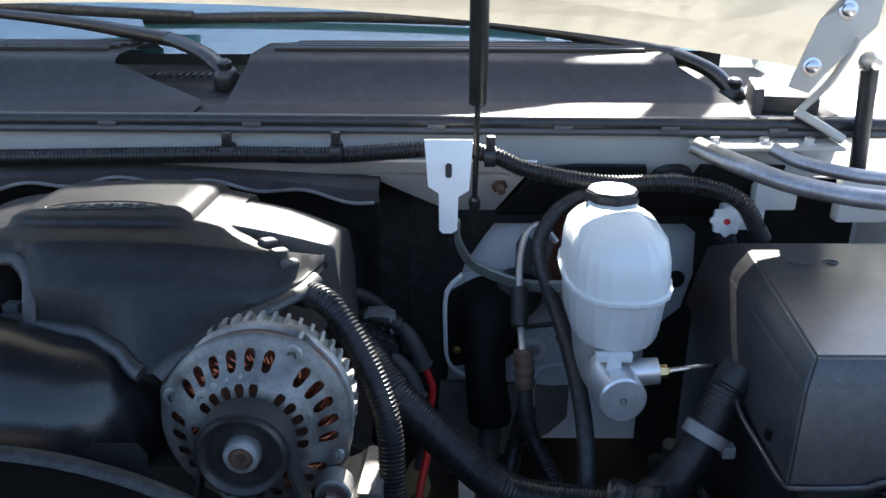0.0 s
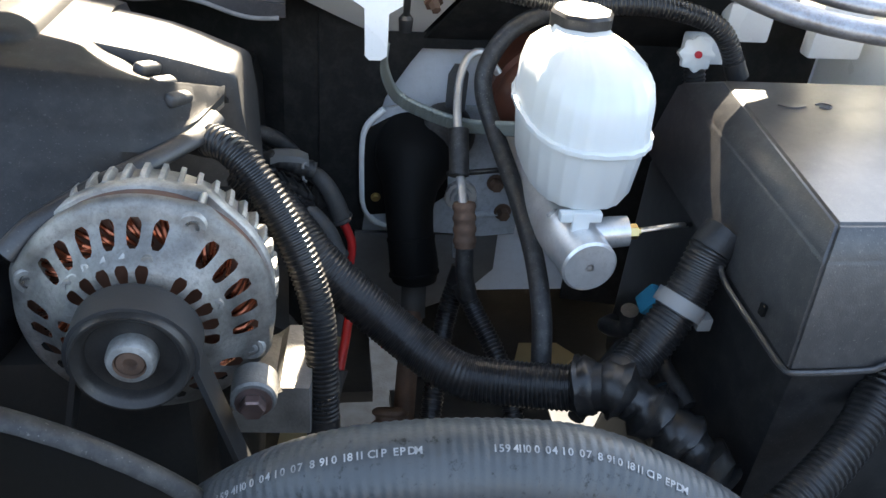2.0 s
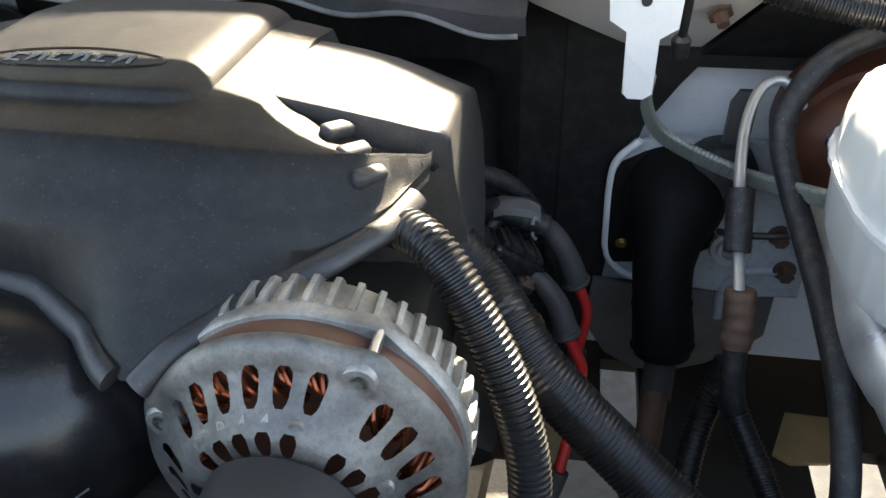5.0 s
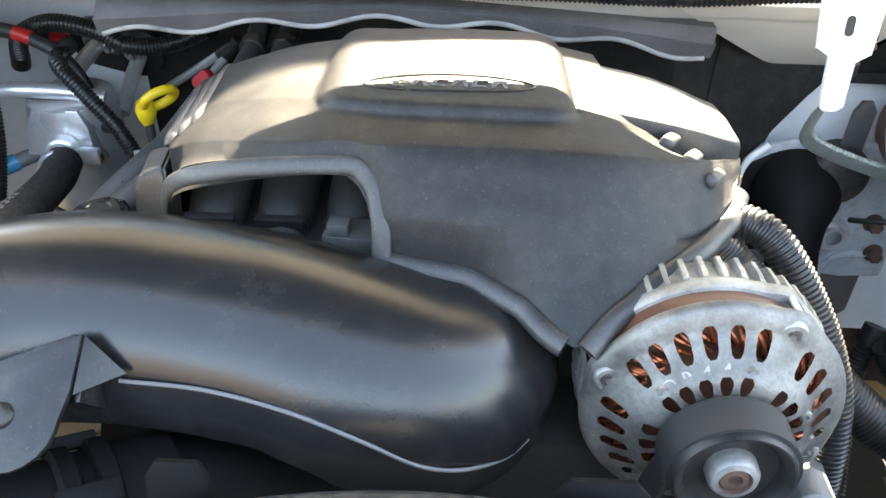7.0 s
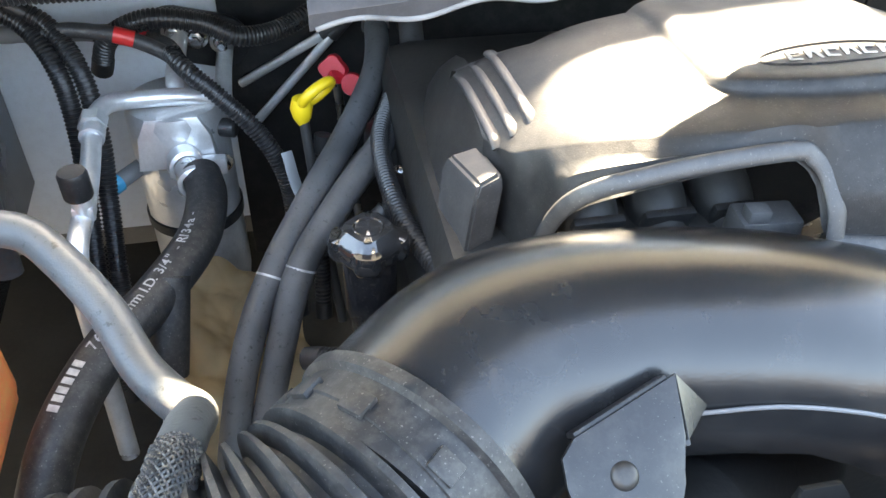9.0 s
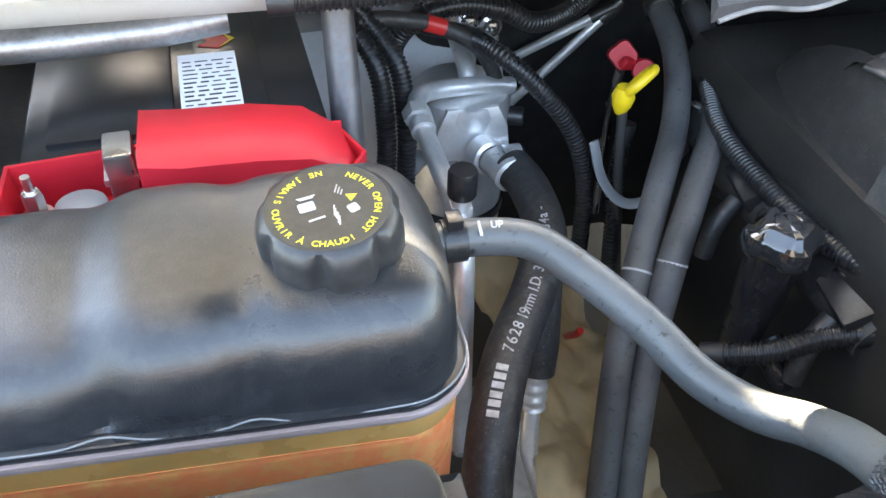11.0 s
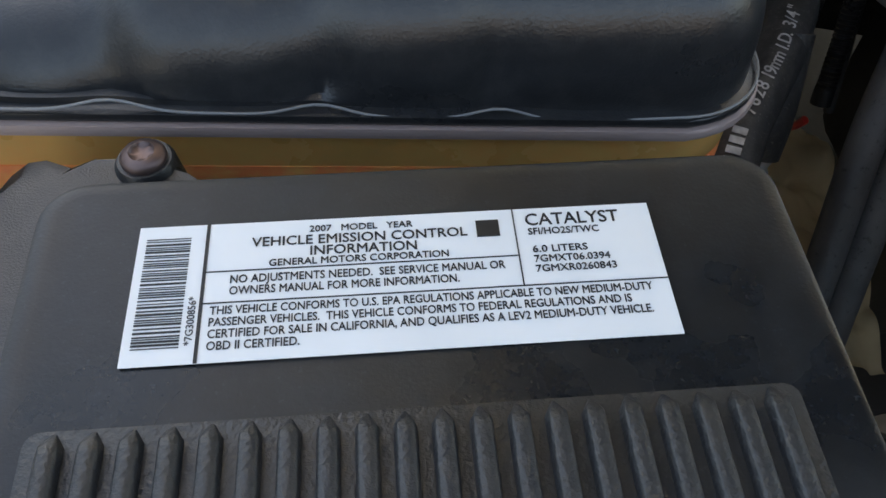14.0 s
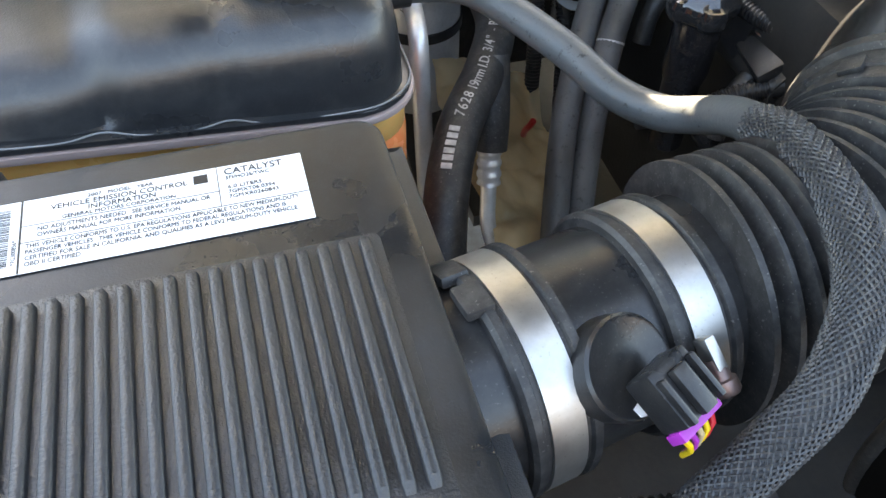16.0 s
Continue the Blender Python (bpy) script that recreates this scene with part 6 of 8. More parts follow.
under(tube_part("cross_pipe", [(-0.362, 1.168, 0.917), (-0.40, 1.160, 0.926), (-0.445, 1.148, 0.933), (-0.466, 1.132, 0.938), (-0.474, 1.108, 0.937)], 0.0090, M_ALUBRIGHT, seg=16), root)
for p, r, L in (((-0.474, 1.112, 0.937), 0.0135, 0.016), ((-0.473, 1.094, 0.935), 0.0115, 0.014)):
    bm = bmesh.new()
    lathe(bm, [(r * 0.7, 0), (r, 0.001), (r, L - 0.001), (r * 0.7, L)], axis_pose(p, (0.0, -1, -0.1)), 6 if r > 0.012 else 24)
    under(part("nut", bm, M_ALUBRIGHT), root)
under(tube_part("suction_pipe", [(-0.473, 1.085, 0.934), (-0.470, 1.03, 0.928), (-0.469, 0.985, 0.925), (-0.472, 0.945, 0.915), (-0.474, 0.928, 0.88), (-0.474, 0.915, 0.80), (-0.474, 0.90, 0.70)], 0.0088, M_ALUBRIGHT, seg=16), root)
bm = bmesh.new()
lathe(bm, [(0.011, -0.002), (0.012, 0.0), (0.012, 0.020), (0.0105, 0.023), (0, 0.0235)], Matrix.Translation((-0.467, 0.975, 0.947)), 28)
under(part("service_cap", bm, M_SATIN), root)
bm = bmesh.new()
lathe(bm, [(0.008, -0.025), (0.008, 0.0)], Matrix.Translation((-0.467, 0.975, 0.947)), 16)
box(bm, (0.018, 0.016, 0.012), pose(-0.467, 0.976, 0.930), 0.003)
under(part("service_port", bm, M_ALUBRIGHT), root)
under(tube_part("top_pipe", [(-0.405, 1.172, 0.915), (-0.405, 1.192, 0.932), (-0.402, 1.262, 0.942)], 0.0095, M_ALUBRIGHT, seg=16), root)
bm = bmesh.new()
lathe(bm, [(0.0, 0.02), (0.0095, 0.02), (0.0105, 0.014), (0.0105, 0.0)], axis_pose((-0.475, 1.142, 0.842), (-0.7, -0.7, -0.1)), 20)
box(bm, (0.014, 0.014, 0.012), axis_pose((-0.487, 1.130, 0.840), (-0.7, -0.7, -0.1)), 0.002)
under(part("blue_plug", bm, M_BLUE, None, "bright blue plug"), root)
bm = bmesh.new()
lathe(bm, [(0.009, 0.0), (0.009, 0.03)], axis_pose((-0.475, 1.142, 0.842), (0.7, 0.7, 0.1)), 16)
under(part("plug_stem", bm, M_GREY), root)

# black heater plate with its nuts on the firewall
root = thing("heater_pipe_plate", "black oval plate with zinc nuts on the firewall", "pipe plate", at=(-0.385, 1.28, 0.93))
bm = bmesh.new()
prism(bm, rounded(0.115, 0.062, 0.030, 8), 0, 0.008, Matrix.Translation((-0.385, 1.285, 0.932)) @ pose(0, 0, 0, 90, 14, 0), 0.002)
under(part("plate", bm, M_SATIN), root)
for p in ((-0.408, 1.27, 0.946), (-0.384, 1.264, 0.941), (-0.358, 1.265, 0.933)):
    bm = bmesh.new()
    lathe(bm, [(0.013, 0.0), (0.013, 0.004), (0.009, 0.006)], axis_pose(p, (0, -1, 0.05)), 24)
    lathe(bm, [(0.0085, 0.004), (0.0085, 0.012), (0.005, 0.013), (0.004, 0.018), (0, 0.018)], axis_pose(p, (0, -1, 0.05)), 6)
    under(part("nut", bm, M_STEEL), root)
under(tube_part("stub_pipe", [(-0.355, 1.272, 0.925), (-0.360, 1.24, 0.905), (-0.362, 1.20, 0.88)], 0.009, M_ALUBRIGHT, seg=14), root)

AC_HOSE = [(-0.512, 0.70, 0.72), (-0.505, 0.74, 0.79), (-0.487, 0.80, 0.845), (-0.458, 0.862, 0.868), (-0.415, 0.925, 0.876), (-0.385, 0.985, 0.880), (-0.378, 1.045, 0.880), (-0.384, 1.085, 0.880)]
root = thing("air_conditioning_hose", "black air conditioning hose with white printing", "hose", at=AC_HOSE[3])
under(tube_part("hose", AC_HOSE, 0.0190, M_RUBBER, seg=28), root)
FACE = (-0.35, -0.62, 0.70)
grp = new("printing")
grp.empty_display_size = 0.01
grp.parent = root
grp.matrix_parent_inverse = Matrix.Translation(root.location).inverted()
hose_print(grp, AC_HOSE, 0.0190, "######", 0.188, 0.0130, FACE, 0.52, bar=True)
hose_print(grp, AC_HOSE, 0.0190, "7628 19mm I.D. 3/4\" - R134a -", 0.238, 0.0125, FACE, 0.56)
root = thing("coolant_hose", "grey rubber overflow hose from the coolant tank", "hose", at=(-0.5, 0.84, 1.02))
under(tube_part("hose", [(-0.528, 0.842, 1.022), (-0.50, 0.843, 1.022), (-0.465, 0.838, 1.018), (-0.44, 0.815, 1.010), (-0.412, 0.778, 0.998), (-0.392, 0.740, 0.988), (-0.372, 0.712, 0.988), (-0.358, 0.690, 1.000), (-0.3575, 0.664, 1.020), (-0.3592, 0.636, 1.035)], 0.0118, M_HOSE, seg=24, step=0.004), root)
bm = bmesh.new()
lathe(bm, [(0.0118, -0.007), (0.0135, -0.007), (0.0135, 0.007), (0.0118, 0.007)], axis_pose((-0.512, 0.8425, 1.022), (1, 0, 0)), 28)
box(bm, (0.010, 0.012, 0.008), pose(-0.512, 0.8425, 1.038), 0.002)
under(part("clamp", bm, M_SATIN), root)
o = words("print", "UP", 0.0062, Matrix(), M_WHITEINK, None, "CENTER", 0.0002)
o.data.transform(Matrix.Translation((-0.487, 0.8365, 1.0335)) @ pose(0, 0, 0, 28, 0, -8))
under(o, root)
bm = bmesh.new()
box(bm, (0.0018, 0.010, 0.0004), pose(-0.497, 0.838, 1.0332, 24, 0, 0))
under(part("print_bar", bm, M_WHITEINK), root)
BRAID = [(-0.3590, 0.640, 1.033), (-0.360, 0.615, 1.045), (-0.369, 0.570, 1.055), (-0.379, 0.532, 1.052), (-0.393, 0.507, 1.044), (-0.418, 0.484, 1.032), (-0.443, 0.474, 1.015), (-0.468, 0.466, 0.998), (-0.50, 0.455, 0.975)]
root = thing("braided_hose", "hose in black woven sleeve", "hose", at=BRAID[3])
under(tube_part("hose", BRAID, 0.0114, M_INK, seg=24, step=0.004), root)
bm = bmesh.new()
braid(bm, BRAID, 0.0116, 24, 0.020, 0.0017)
under(tagged(part("woven_sleeve", bm, M_STRAND), "black woven strands", "", "", "stuff"), root)
for pts, name in (([(-0.192, 1.262, 0.985), (-0.192, 1.215, 0.970), (-0.203, 1.14, 0.952), (-0.240, 1.055, 0.935), (-0.285, 0.985, 0.908), (-0.323, 0.926, 0.878), (-0.350, 0.880, 0.835), (-0.370, 0.83, 0.77), (-0.385, 0.78, 0.68)], "hA"), ([(-0.155, 1.262, 0.985), (-0.155, 1.215, 0.972), (-0.168, 1.13, 0.952), (-0.205, 1.045, 0.935), (-0.255, 0.975, 0.918), (-0.297, 0.919, 0.890), (-0.322, 0.880, 0.835), (-0.345, 0.83, 0.77), (-0.360, 0.78, 0.68)], "hB")):
    root = thing("heater_hose", "dusty black rubber heater hose", "hose", "heater hoses", at=pts[5])
    under(tube_part("hose", pts, 0.0128, M_DUSTY, seg=20, step=0.004), root)
    bm = bmesh.new()
    a, b = Vector(pts[1]), Vector(pts[2])
    lathe(bm, [(0.0130, -0.007), (0.0148, -0.007), (0.0148, 0.007), (0.0130, 0.007)], axis_pose(a.lerp(b, 0.08), b - a), 28)
    under(part("clamp", bm, M_STEEL), root)
    bm = bmesh.new()
    a, b = Vector(pts[5]), Vector(pts[6])
    lathe(bm, [(0.0128, -0.001), (0.0131, -0.001), (0.0131, 0.001), (0.0128, 0.001)], axis_pose(a, b - a), 28)
    under(part("paint_band", bm, M_WHITEINK), root)

loom("battery_cable", [(-0.60, 1.20, 0.985), (-0.53, 1.235, 0.968), (-0.47, 1.252, 0.956)], 0.0085, "grey taped battery cable", pitch=0.02, depth=0.0003, material=M_GREY)
bm = bmesh.new()
sweep(bm, [(-0.452, 1.2535, 0.953), (-0.433, 1.250, 0.949)], 0.0092, seg=16)
solo("cable_tape", bm, M_RED, "band of red tape on the cable", "tape")
loom("wire_loom", [(-0.47, 1.252, 0.955), (-0.43, 1.245, 0.948), (-0.405, 1.19, 0.965), (-0.388, 1.135, 0.972), (-0.355, 1.115, 0.945), (-0.322, 1.105, 0.905), (-0.303, 1.095, 0.858), (-0.300, 1.08, 0.80), (-0.305, 1.06, 0.70)], 0.0080, "black corrugated loom arching over the accumulator", pitch=0.0042)
loom("wire_loom", [(-0.48, 1.22, 0.93), (-0.462, 1.205, 0.972), (-0.42, 1.20, 0.992), (-0.37, 1.20, 0.985), (-0.335, 1.20, 0.968), (-0.29, 1.22, 0.965), (-0.23, 1.25, 0.985)], 0.0095, "black corrugated loom looping above the heater plate", pitch=0.0042)
for dx in (0.0, 0.020):
    loom("wire_loom", [(-0.56 + dx, 1.19, 1.02), (-0.527 + dx, 1.18, 0.998), (-0.503 + dx, 1.15, 0.962), (-0.498 + dx, 1.13, 0.90), (-0.502 + dx, 1.11, 0.84), (-0.50 + dx, 1.05, 0.76), (-0.49 + dx, 1.0, 0.66)], 0.0085, "black corrugated loom beside the battery", pitch=0.0042, group="battery looms")
for a, b in (((-0.345, 1.285, 0.868), (-0.247, 1.25, 0.940)), ((-0.345, 1.262, 0.815), (-0.238, 1.245, 0.940))):
    root = thing("steel_tube", "thin bright steel tube at the firewall", "tube", "steel tubes", at=a)
    under(tube_part("pipe", [a, b], 0.0055, M_ALUBRIGHT, seg=14), root)
    under(tube_part("sleeve", [b, Vector(b) + (Vector(b) - Vector(a)).normalized() * 0.03], 0.0075, M_SATIN, seg=14), root)
loom("wire_loom", [(-0.262, 1.10, 0.905), (-0.268, 1.09, 0.86), (-0.275, 1.06, 0.80), (-0.28, 1.03, 0.72)], 0.0075, "black loom by the dipstick tube", pitch=0.0042)
tube_thing("metal_bracket", [(-0.30, 1.09, 0.895), (-0.292, 1.07, 0.86), (-0.275, 1.05, 0.845), (-0.25, 1.04, 0.853)], 0.006, M_GREY, "grey metal loop bracket behind the hoses", "bracket", seg=10, flat=0.3)
# gold crimped pipe low beside the tank
root = thing("crimped_pipe", "yellow zinc crimped pipe end on rubber hose", "pipe", at=(-0.418, 0.89, 0.80))
under(tube_part("rubber", [(-0.405, 0.935, 0.885), (-0.412, 0.905, 0.84), (-0.417, 0.892, 0.812)], 0.0165, M_RUBBER, seg=18), root)
under(tube_part("crimp", [(-0.417, 0.892, 0.814), (-0.420, 0.880, 0.780)], 0.0105, M_ALUBRIGHT, seg=18, rings=0.011, depth=0.0014), root)
under(tube_part("pipe", [(-0.420, 0.880, 0.782), (-0.424, 0.862, 0.74), (-0.415, 0.845, 0.70), (-0.40, 0.83, 0.64)], 0.0078, M_ALUBRIGHT, seg=14), root)
tube_thing("red_wire", [(-0.350, 0.948, 0.786), (-0.352, 0.952, 0.776), (-0.350, 0.965, 0.760), (-0.345, 0.98, 0.740)], 0.0035, M_REDWIRE, "short red wire behind the hose", "wire", seg=8)

root = thing("taped_cable", "black battery cable with a band of red tape", "cable", at=(-0.45, 1.176, 0.985))
under(tube_part("cable", [(-0.53, 1.18, 0.990), (-0.495, 1.177, 0.996), (-0.467, 1.176, 0.993), (-0.441, 1.176, 0.986), (-0.405, 1.174, 0.966), (-0.385, 1.17, 0.94), (-0.372, 1.165, 0.90)], 0.0075, M_RUBBER, seg=14), root)
under(tube_part("tape", [(-0.451, 1.176, 0.9895), (-0.441, 1.176, 0.986), (-0.433, 1.176, 0.983)], 0.0082, M_REDWIRE, None, "red tape band", seg=16, step=0.003), root)

# oil filler neck and cap
root = thing("oil_filler", "black oil filler neck with glossy black cap", "oil filler", at=(-0.242, 0.87, 0.95))
fm = Matrix.Translation((-0.244, 0.872, 0.0))
bm = bmesh.new()
lathe(bm, [(0.016, 0.80), (0.017, 0.87), (0.0205, 0.885), (0.0212, 0.938), (0.020, 0.945)], fm, 36)
under(part("neck", bm, M_BLACKGLOSS), root)
bm = bmesh.new()
lathe(bm, [(0.020, 0.938), (0.0262, 0.940), (0.0280, 0.944), (0.0280, 0.953), (0.0262, 0.9575), (0.0225, 0.959), (0.0190, 0.9645), (0.0172, 0.9660), (0, 0.9655)], fm, 96, r_of=lambda a, k: 1 + (0.12 * math.tanh(2.2 * math.cos(4 * a + 0.6)) if k in (1, 2, 3, 4) else 0.07 * math.cos(4 * a + 0.6) if k in (5, 6, 7) else 0))
cap = under(part("cap", bm, M_OILCAP), root)
bm = bmesh.new()
lathe(bm, [(0.0085, 0.965), (0.011, 0.9665), (0.0135, 0.965)], fm, 32)
under(part("cap_ring", bm, M_OILCAP), root)
under(tube_part("drain_tube", [(-0.235, 0.85, 0.86), (-0.232, 0.825, 0.845), (-0.245, 0.815, 0.85), (-0.255, 0.83, 0.87)], 0.009, M_BLACKGLOSS, seg=14), root)

# mass air flow tube, clamps and sensor
root = thing("air_flow_tube", "black plastic air flow tube with metal band clamps", "air flow sensor", at=(-0.49, 0.56, 0.985))
ax0, ax1 = Vector((-0.556, 0.552, 0.985)), Vector((-0.425, 0.576, 0.985))
d = (ax1 - ax0).normalized()
bm = bmesh.new()
sweep(bm, [ax0 - d * 0.02, ax0.lerp(ax1, 0.5), ax1 + d * 0.02], 0.053, seg=48, step=0.01)
under(part("tube", bm, M_SATIN), root)
for k, r in ((0.20, 0.0585), (0.78, 0.0585)):
    bm = bmesh.new()
    p = ax0.lerp(ax1, k)
    lathe(bm, [(r - 0.006, -0.018), (r - 0.001, -0.018), (r + 0.0012, -0.016), (r + 0.0012, -0.012), (r - 0.001, -0.011), (r - 0.001, 0.011), (r + 0.0012, 0.012), (r + 0.0012, 0.016), (r - 0.006, 0.018)], axis_pose(p, d), 64)
    under(part("cuff", bm, M_RUBBER), root)
    bm = bmesh.new()
    lathe(bm, [(r - 0.001, -0.0085), (r + 0.0006, -0.0085), (r + 0.0006, 0.0085), (r - 0.001, 0.0085)], axis_pose(p, d), 64)
    under(part("band_clamp", bm, M_BAND), root)
    if k > 0.5:
        q, qd = Vector((-0.452, 0.511, 1.024)), Vector((0.25, -0.75, -0.6)).normalized()
        bm = bmesh.new()
        box(bm, (0.006, 0.009, 0.016), axis_pose(q - qd * 0.006, qd), 0.0015)
        under(part("clamp_housing", bm, M_BAND), root)
        bm = bmesh.new()
        lathe(bm, [(0.0045, -0.004), (0.0045, 0.006), (0.0062, 0.0065), (0.0062, 0.012), (0.005, 0.0135), (0, 0.0135)], axis_pose(q, qd), 18)
        under(part("clamp_screw", bm, M_SCREW), root)
for k, r, ang in ((0.07, 0.058, 60), (0.07, 0.058, 84)):
    bm = bmesh.new()
    m = axis_pose(ax0.lerp(ax1, k), d) @ Matrix.Rotation(radians(ang), 4, "Z") @ Matrix.Translation((r, 0, 0))
    box(bm, (0.006, 0.018, 0.014), m, 0.002)
    under(part("lug", bm, M_RUBBER), root)
sp, sd = Vector((-0.492, 0.520, 1.026)), Vector((0.30, -0.55, 0.78)).normalized()
bm = bmesh.new()
lathe(bm, [(0.0235, -0.03), (0.0235, 0.004), (0.0222, 0.0055), (0.0210, 0.0045), (0, 0.0045)], axis_pose(sp, sd), 40)
under(part("sensor", bm, M_SATIN), root)
_x = Vector((0.42, -0.80, -0.42)).normalized()
_z = (Vector((0.15, -0.25, 0.95)) - _x * Vector((0.15, -0.25, 0.95)).dot(_x)).normalized()
pm = Matrix((_x, _z.cross(_x), _z)).transposed().to_4x4()
pm.translation = Vector((-0.484, 0.504, 1.034))
bm = bmesh.new()
box(bm, (0.026, 0.024, 0.018), pm @ pose(0.004, 0, 0.004), 0.002)
under(part("plug", bm, M_SATIN), root)
for w, dy, dz in ((0.008, 0.0, 0.0155), (0.003, 0.0095, 0.0145), (0.003, -0.0095, 0.0145)):
    bm = bmesh.new()
    box(bm, (0.021, w, 0.0045), pm @ pose(0.006, dy, dz), 0.001)
    under(part("plug_latch", bm, M_SATIN), root)
bm = bmesh.new()
box(bm, (0.005, 0.026, 0.010), pm @ pose(0.019, 0, 0.002), 0.001)
under(part("plug_lock", bm, M_PURPLE, None, "purple connector lock"), root)
for k, wm in enumerate((M_YELLOW, M_PURPLE, M_TAN, M_YELLOW, M_RED)):
    q = pm @ Vector((0.020, -0.010 + 0.005 * k, 0.002))
    under(tube_part("lead", [q, pm @ Vector((0.027, -0.007 + 0.0035 * k, -0.002)), pm @ Vector((0.031, -0.002, -0.018))], 0.0014, wm, seg=8), root)
bm = bmesh.new()
box(bm, (0.013, 0.007, 0.0004), axis_pose(sp + sd * 0.0047, sd) @ pose(-0.003, -0.0165, 0, 0, 0, 12))
under(part("sticker", bm, M_PAPER), root)
loom("wire_loom", [(-0.44, 0.475, 0.985), (-0.47, 0.468, 0.972), (-0.51, 0.475, 0.965), (-0.55, 0.47, 0.955)], 0.0125, "black corrugated loom under the sensor", pitch=0.0045)

# dipstick handles
root = thing("oil_dipstick", "yellow ring handle of the oil dipstick", "dipstick", at=(-0.28, 1.06, 0.95))
bm = bmesh.new()
ru, rv = Vector((0.811, 0.232, 0.538)), Vector((-0.3355, -0.797, 0.502))
ring = [Vector((-0.2655, 1.0885, 0.959)) + ru * (0.0165 * math.cos(a)) + rv * (0.0145 * math.sin(a)) for a in np.linspace(0, 2 * math.pi, 33)]
sweep(bm, ring, 0.0052, seg=10, step=0.003, cap=False, flat=1.0)
lathe(bm, [(0.0, 0.022), (0.008, 0.02), (0.011, 0.01), (0.009, 0.0), (0.005, -0.008)], pose(-0.281, 1.086, 0.936), 18)
under(part("handle", bm, M_YELLOW), root)
under(tube_part("tube", [(-0.280, 1.085, 0.935), (-0.274, 1.07, 0.85), (-0.26, 1.04, 0.7)], 0.005, M_DARK, seg=10), root)
root = thing("transmission_dipstick", "red lever handle of the transmission dipstick", "dipstick", at=(-0.238, 1.17, 0.93))
bm = bmesh.new()
lathe(bm, [(0.0, 0.006), (0.013, 0.006), (0.0145, 0.003), (0.0145, -0.004), (0.0, -0.005)], axis_pose((-0.243, 1.172, 0.938), (-0.35, -0.85, 0.4)), 36, r_of=lambda a, k: 1 + 0.10 * math.cos(4 * a))
box(bm, (0.028, 0.010, 0.012), pose(-0.236, 1.164, 0.932, 25, 20, 20), 0.003)
lathe(bm, [(0.0, 0.005), (0.011, 0.005), (0.0125, 0.0), (0.0, -0.005)], axis_pose((-0.225, 1.155, 0.928), (-0.35, -0.85, 0.4)), 28)
under(part("handle", bm, M_RED), root)
under(tube_part("tube", [(-0.24, 1.175, 0.925), (-0.235, 1.19, 0.85), (-0.22, 1.2, 0.7)], 0.005, M_STEEL, seg=10), root)

# insulation pad flap hanging from the cowl behind the cover
bm = bmesh.new()
loft(bm, [[(x, 1.0 + 0.02 * max(0, x) / 0.27, 1.071 + 0.016 * math.sin((x + 0.2) * 6) - 0.09 * max(0, x) ** 1.0 - 0.004 * math.sin(x * 60)), (x, 0.996 + 0.02 * max(0, x) / 0.27, 1.084 + 0.014 * math.sin((x + 0.2) * 6) - 0.08 * max(0, x)), (x, 1.02, 1.100 - 0.07 * max(0, x)), (x, 1.05, 1.10 - 0.07 * max(0, x)), (x, 1.05, 1.09 - 0.07 * max(0, x)), (x, 1.012, 1.088 - 0.07 * max(0, x))] for x in np.linspace(-0.27, 0.27, 36)])
flap = solo("insulation_flap", bm, M_PAD, "grey black insulation pad flap over the engine cover", "insulation")
edge = [(x, 0.9985 + 0.02 * max(0, x) / 0.27, 1.0715 + 0.016 * math.sin((x + 0.2) * 6) - 0.09 * max(0, x) - 0.004 * math.sin(x * 60)) for x in np.linspace(-0.265, 0.265, 60)]
part("worn_edge", tube_bm(edge, 0.0022), M_WORNPAD, flap, "pale frayed edge of the pad")

# ---- fan shroud in the foreground ----
root = thing("fan_shroud", "black plastic fan shroud ring behind the radiator", "fan shroud", at=(0.04, 0.5, 0.78))
arc = [(0.04 + 0.262 * math.cos(a), 0.545, 0.78 + 0.262 * math.sin(a)) for a in np.linspace(radians(-20), radians(200), 60)]
bm = bmesh.new()
sweep(bm, arc, 0.008, seg=14, step=0.012, side=(0, 1, 0))
under(part("rim", bm, M_RUBBER), root)
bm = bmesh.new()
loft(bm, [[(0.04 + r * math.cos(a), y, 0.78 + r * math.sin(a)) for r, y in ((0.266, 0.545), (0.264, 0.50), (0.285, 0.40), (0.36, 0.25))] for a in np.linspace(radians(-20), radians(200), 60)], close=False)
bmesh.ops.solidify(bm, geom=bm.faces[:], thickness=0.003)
under(part("barrel", bm, M_NEARBLACK), root)
for x, z, w in ((-0.075, 1.045, 0.03), (0.125, 1.045, 0.045)):
    bm = bmesh.new()
    prism(bm, [(-w / 2, -0.03), (w / 2, -0.03), (w / 2, 0.0), (w / 3, 0.008), (-w / 3, 0.008), (-w / 2, 0.0)], -0.002, 0.002, Matrix.Translation((x, 0.57, z - 0.02)) @ pose(0, 0, 0, 70, 0, 0), 0.001)
    under(part("tab", bm, M_NEARBLACK), root)

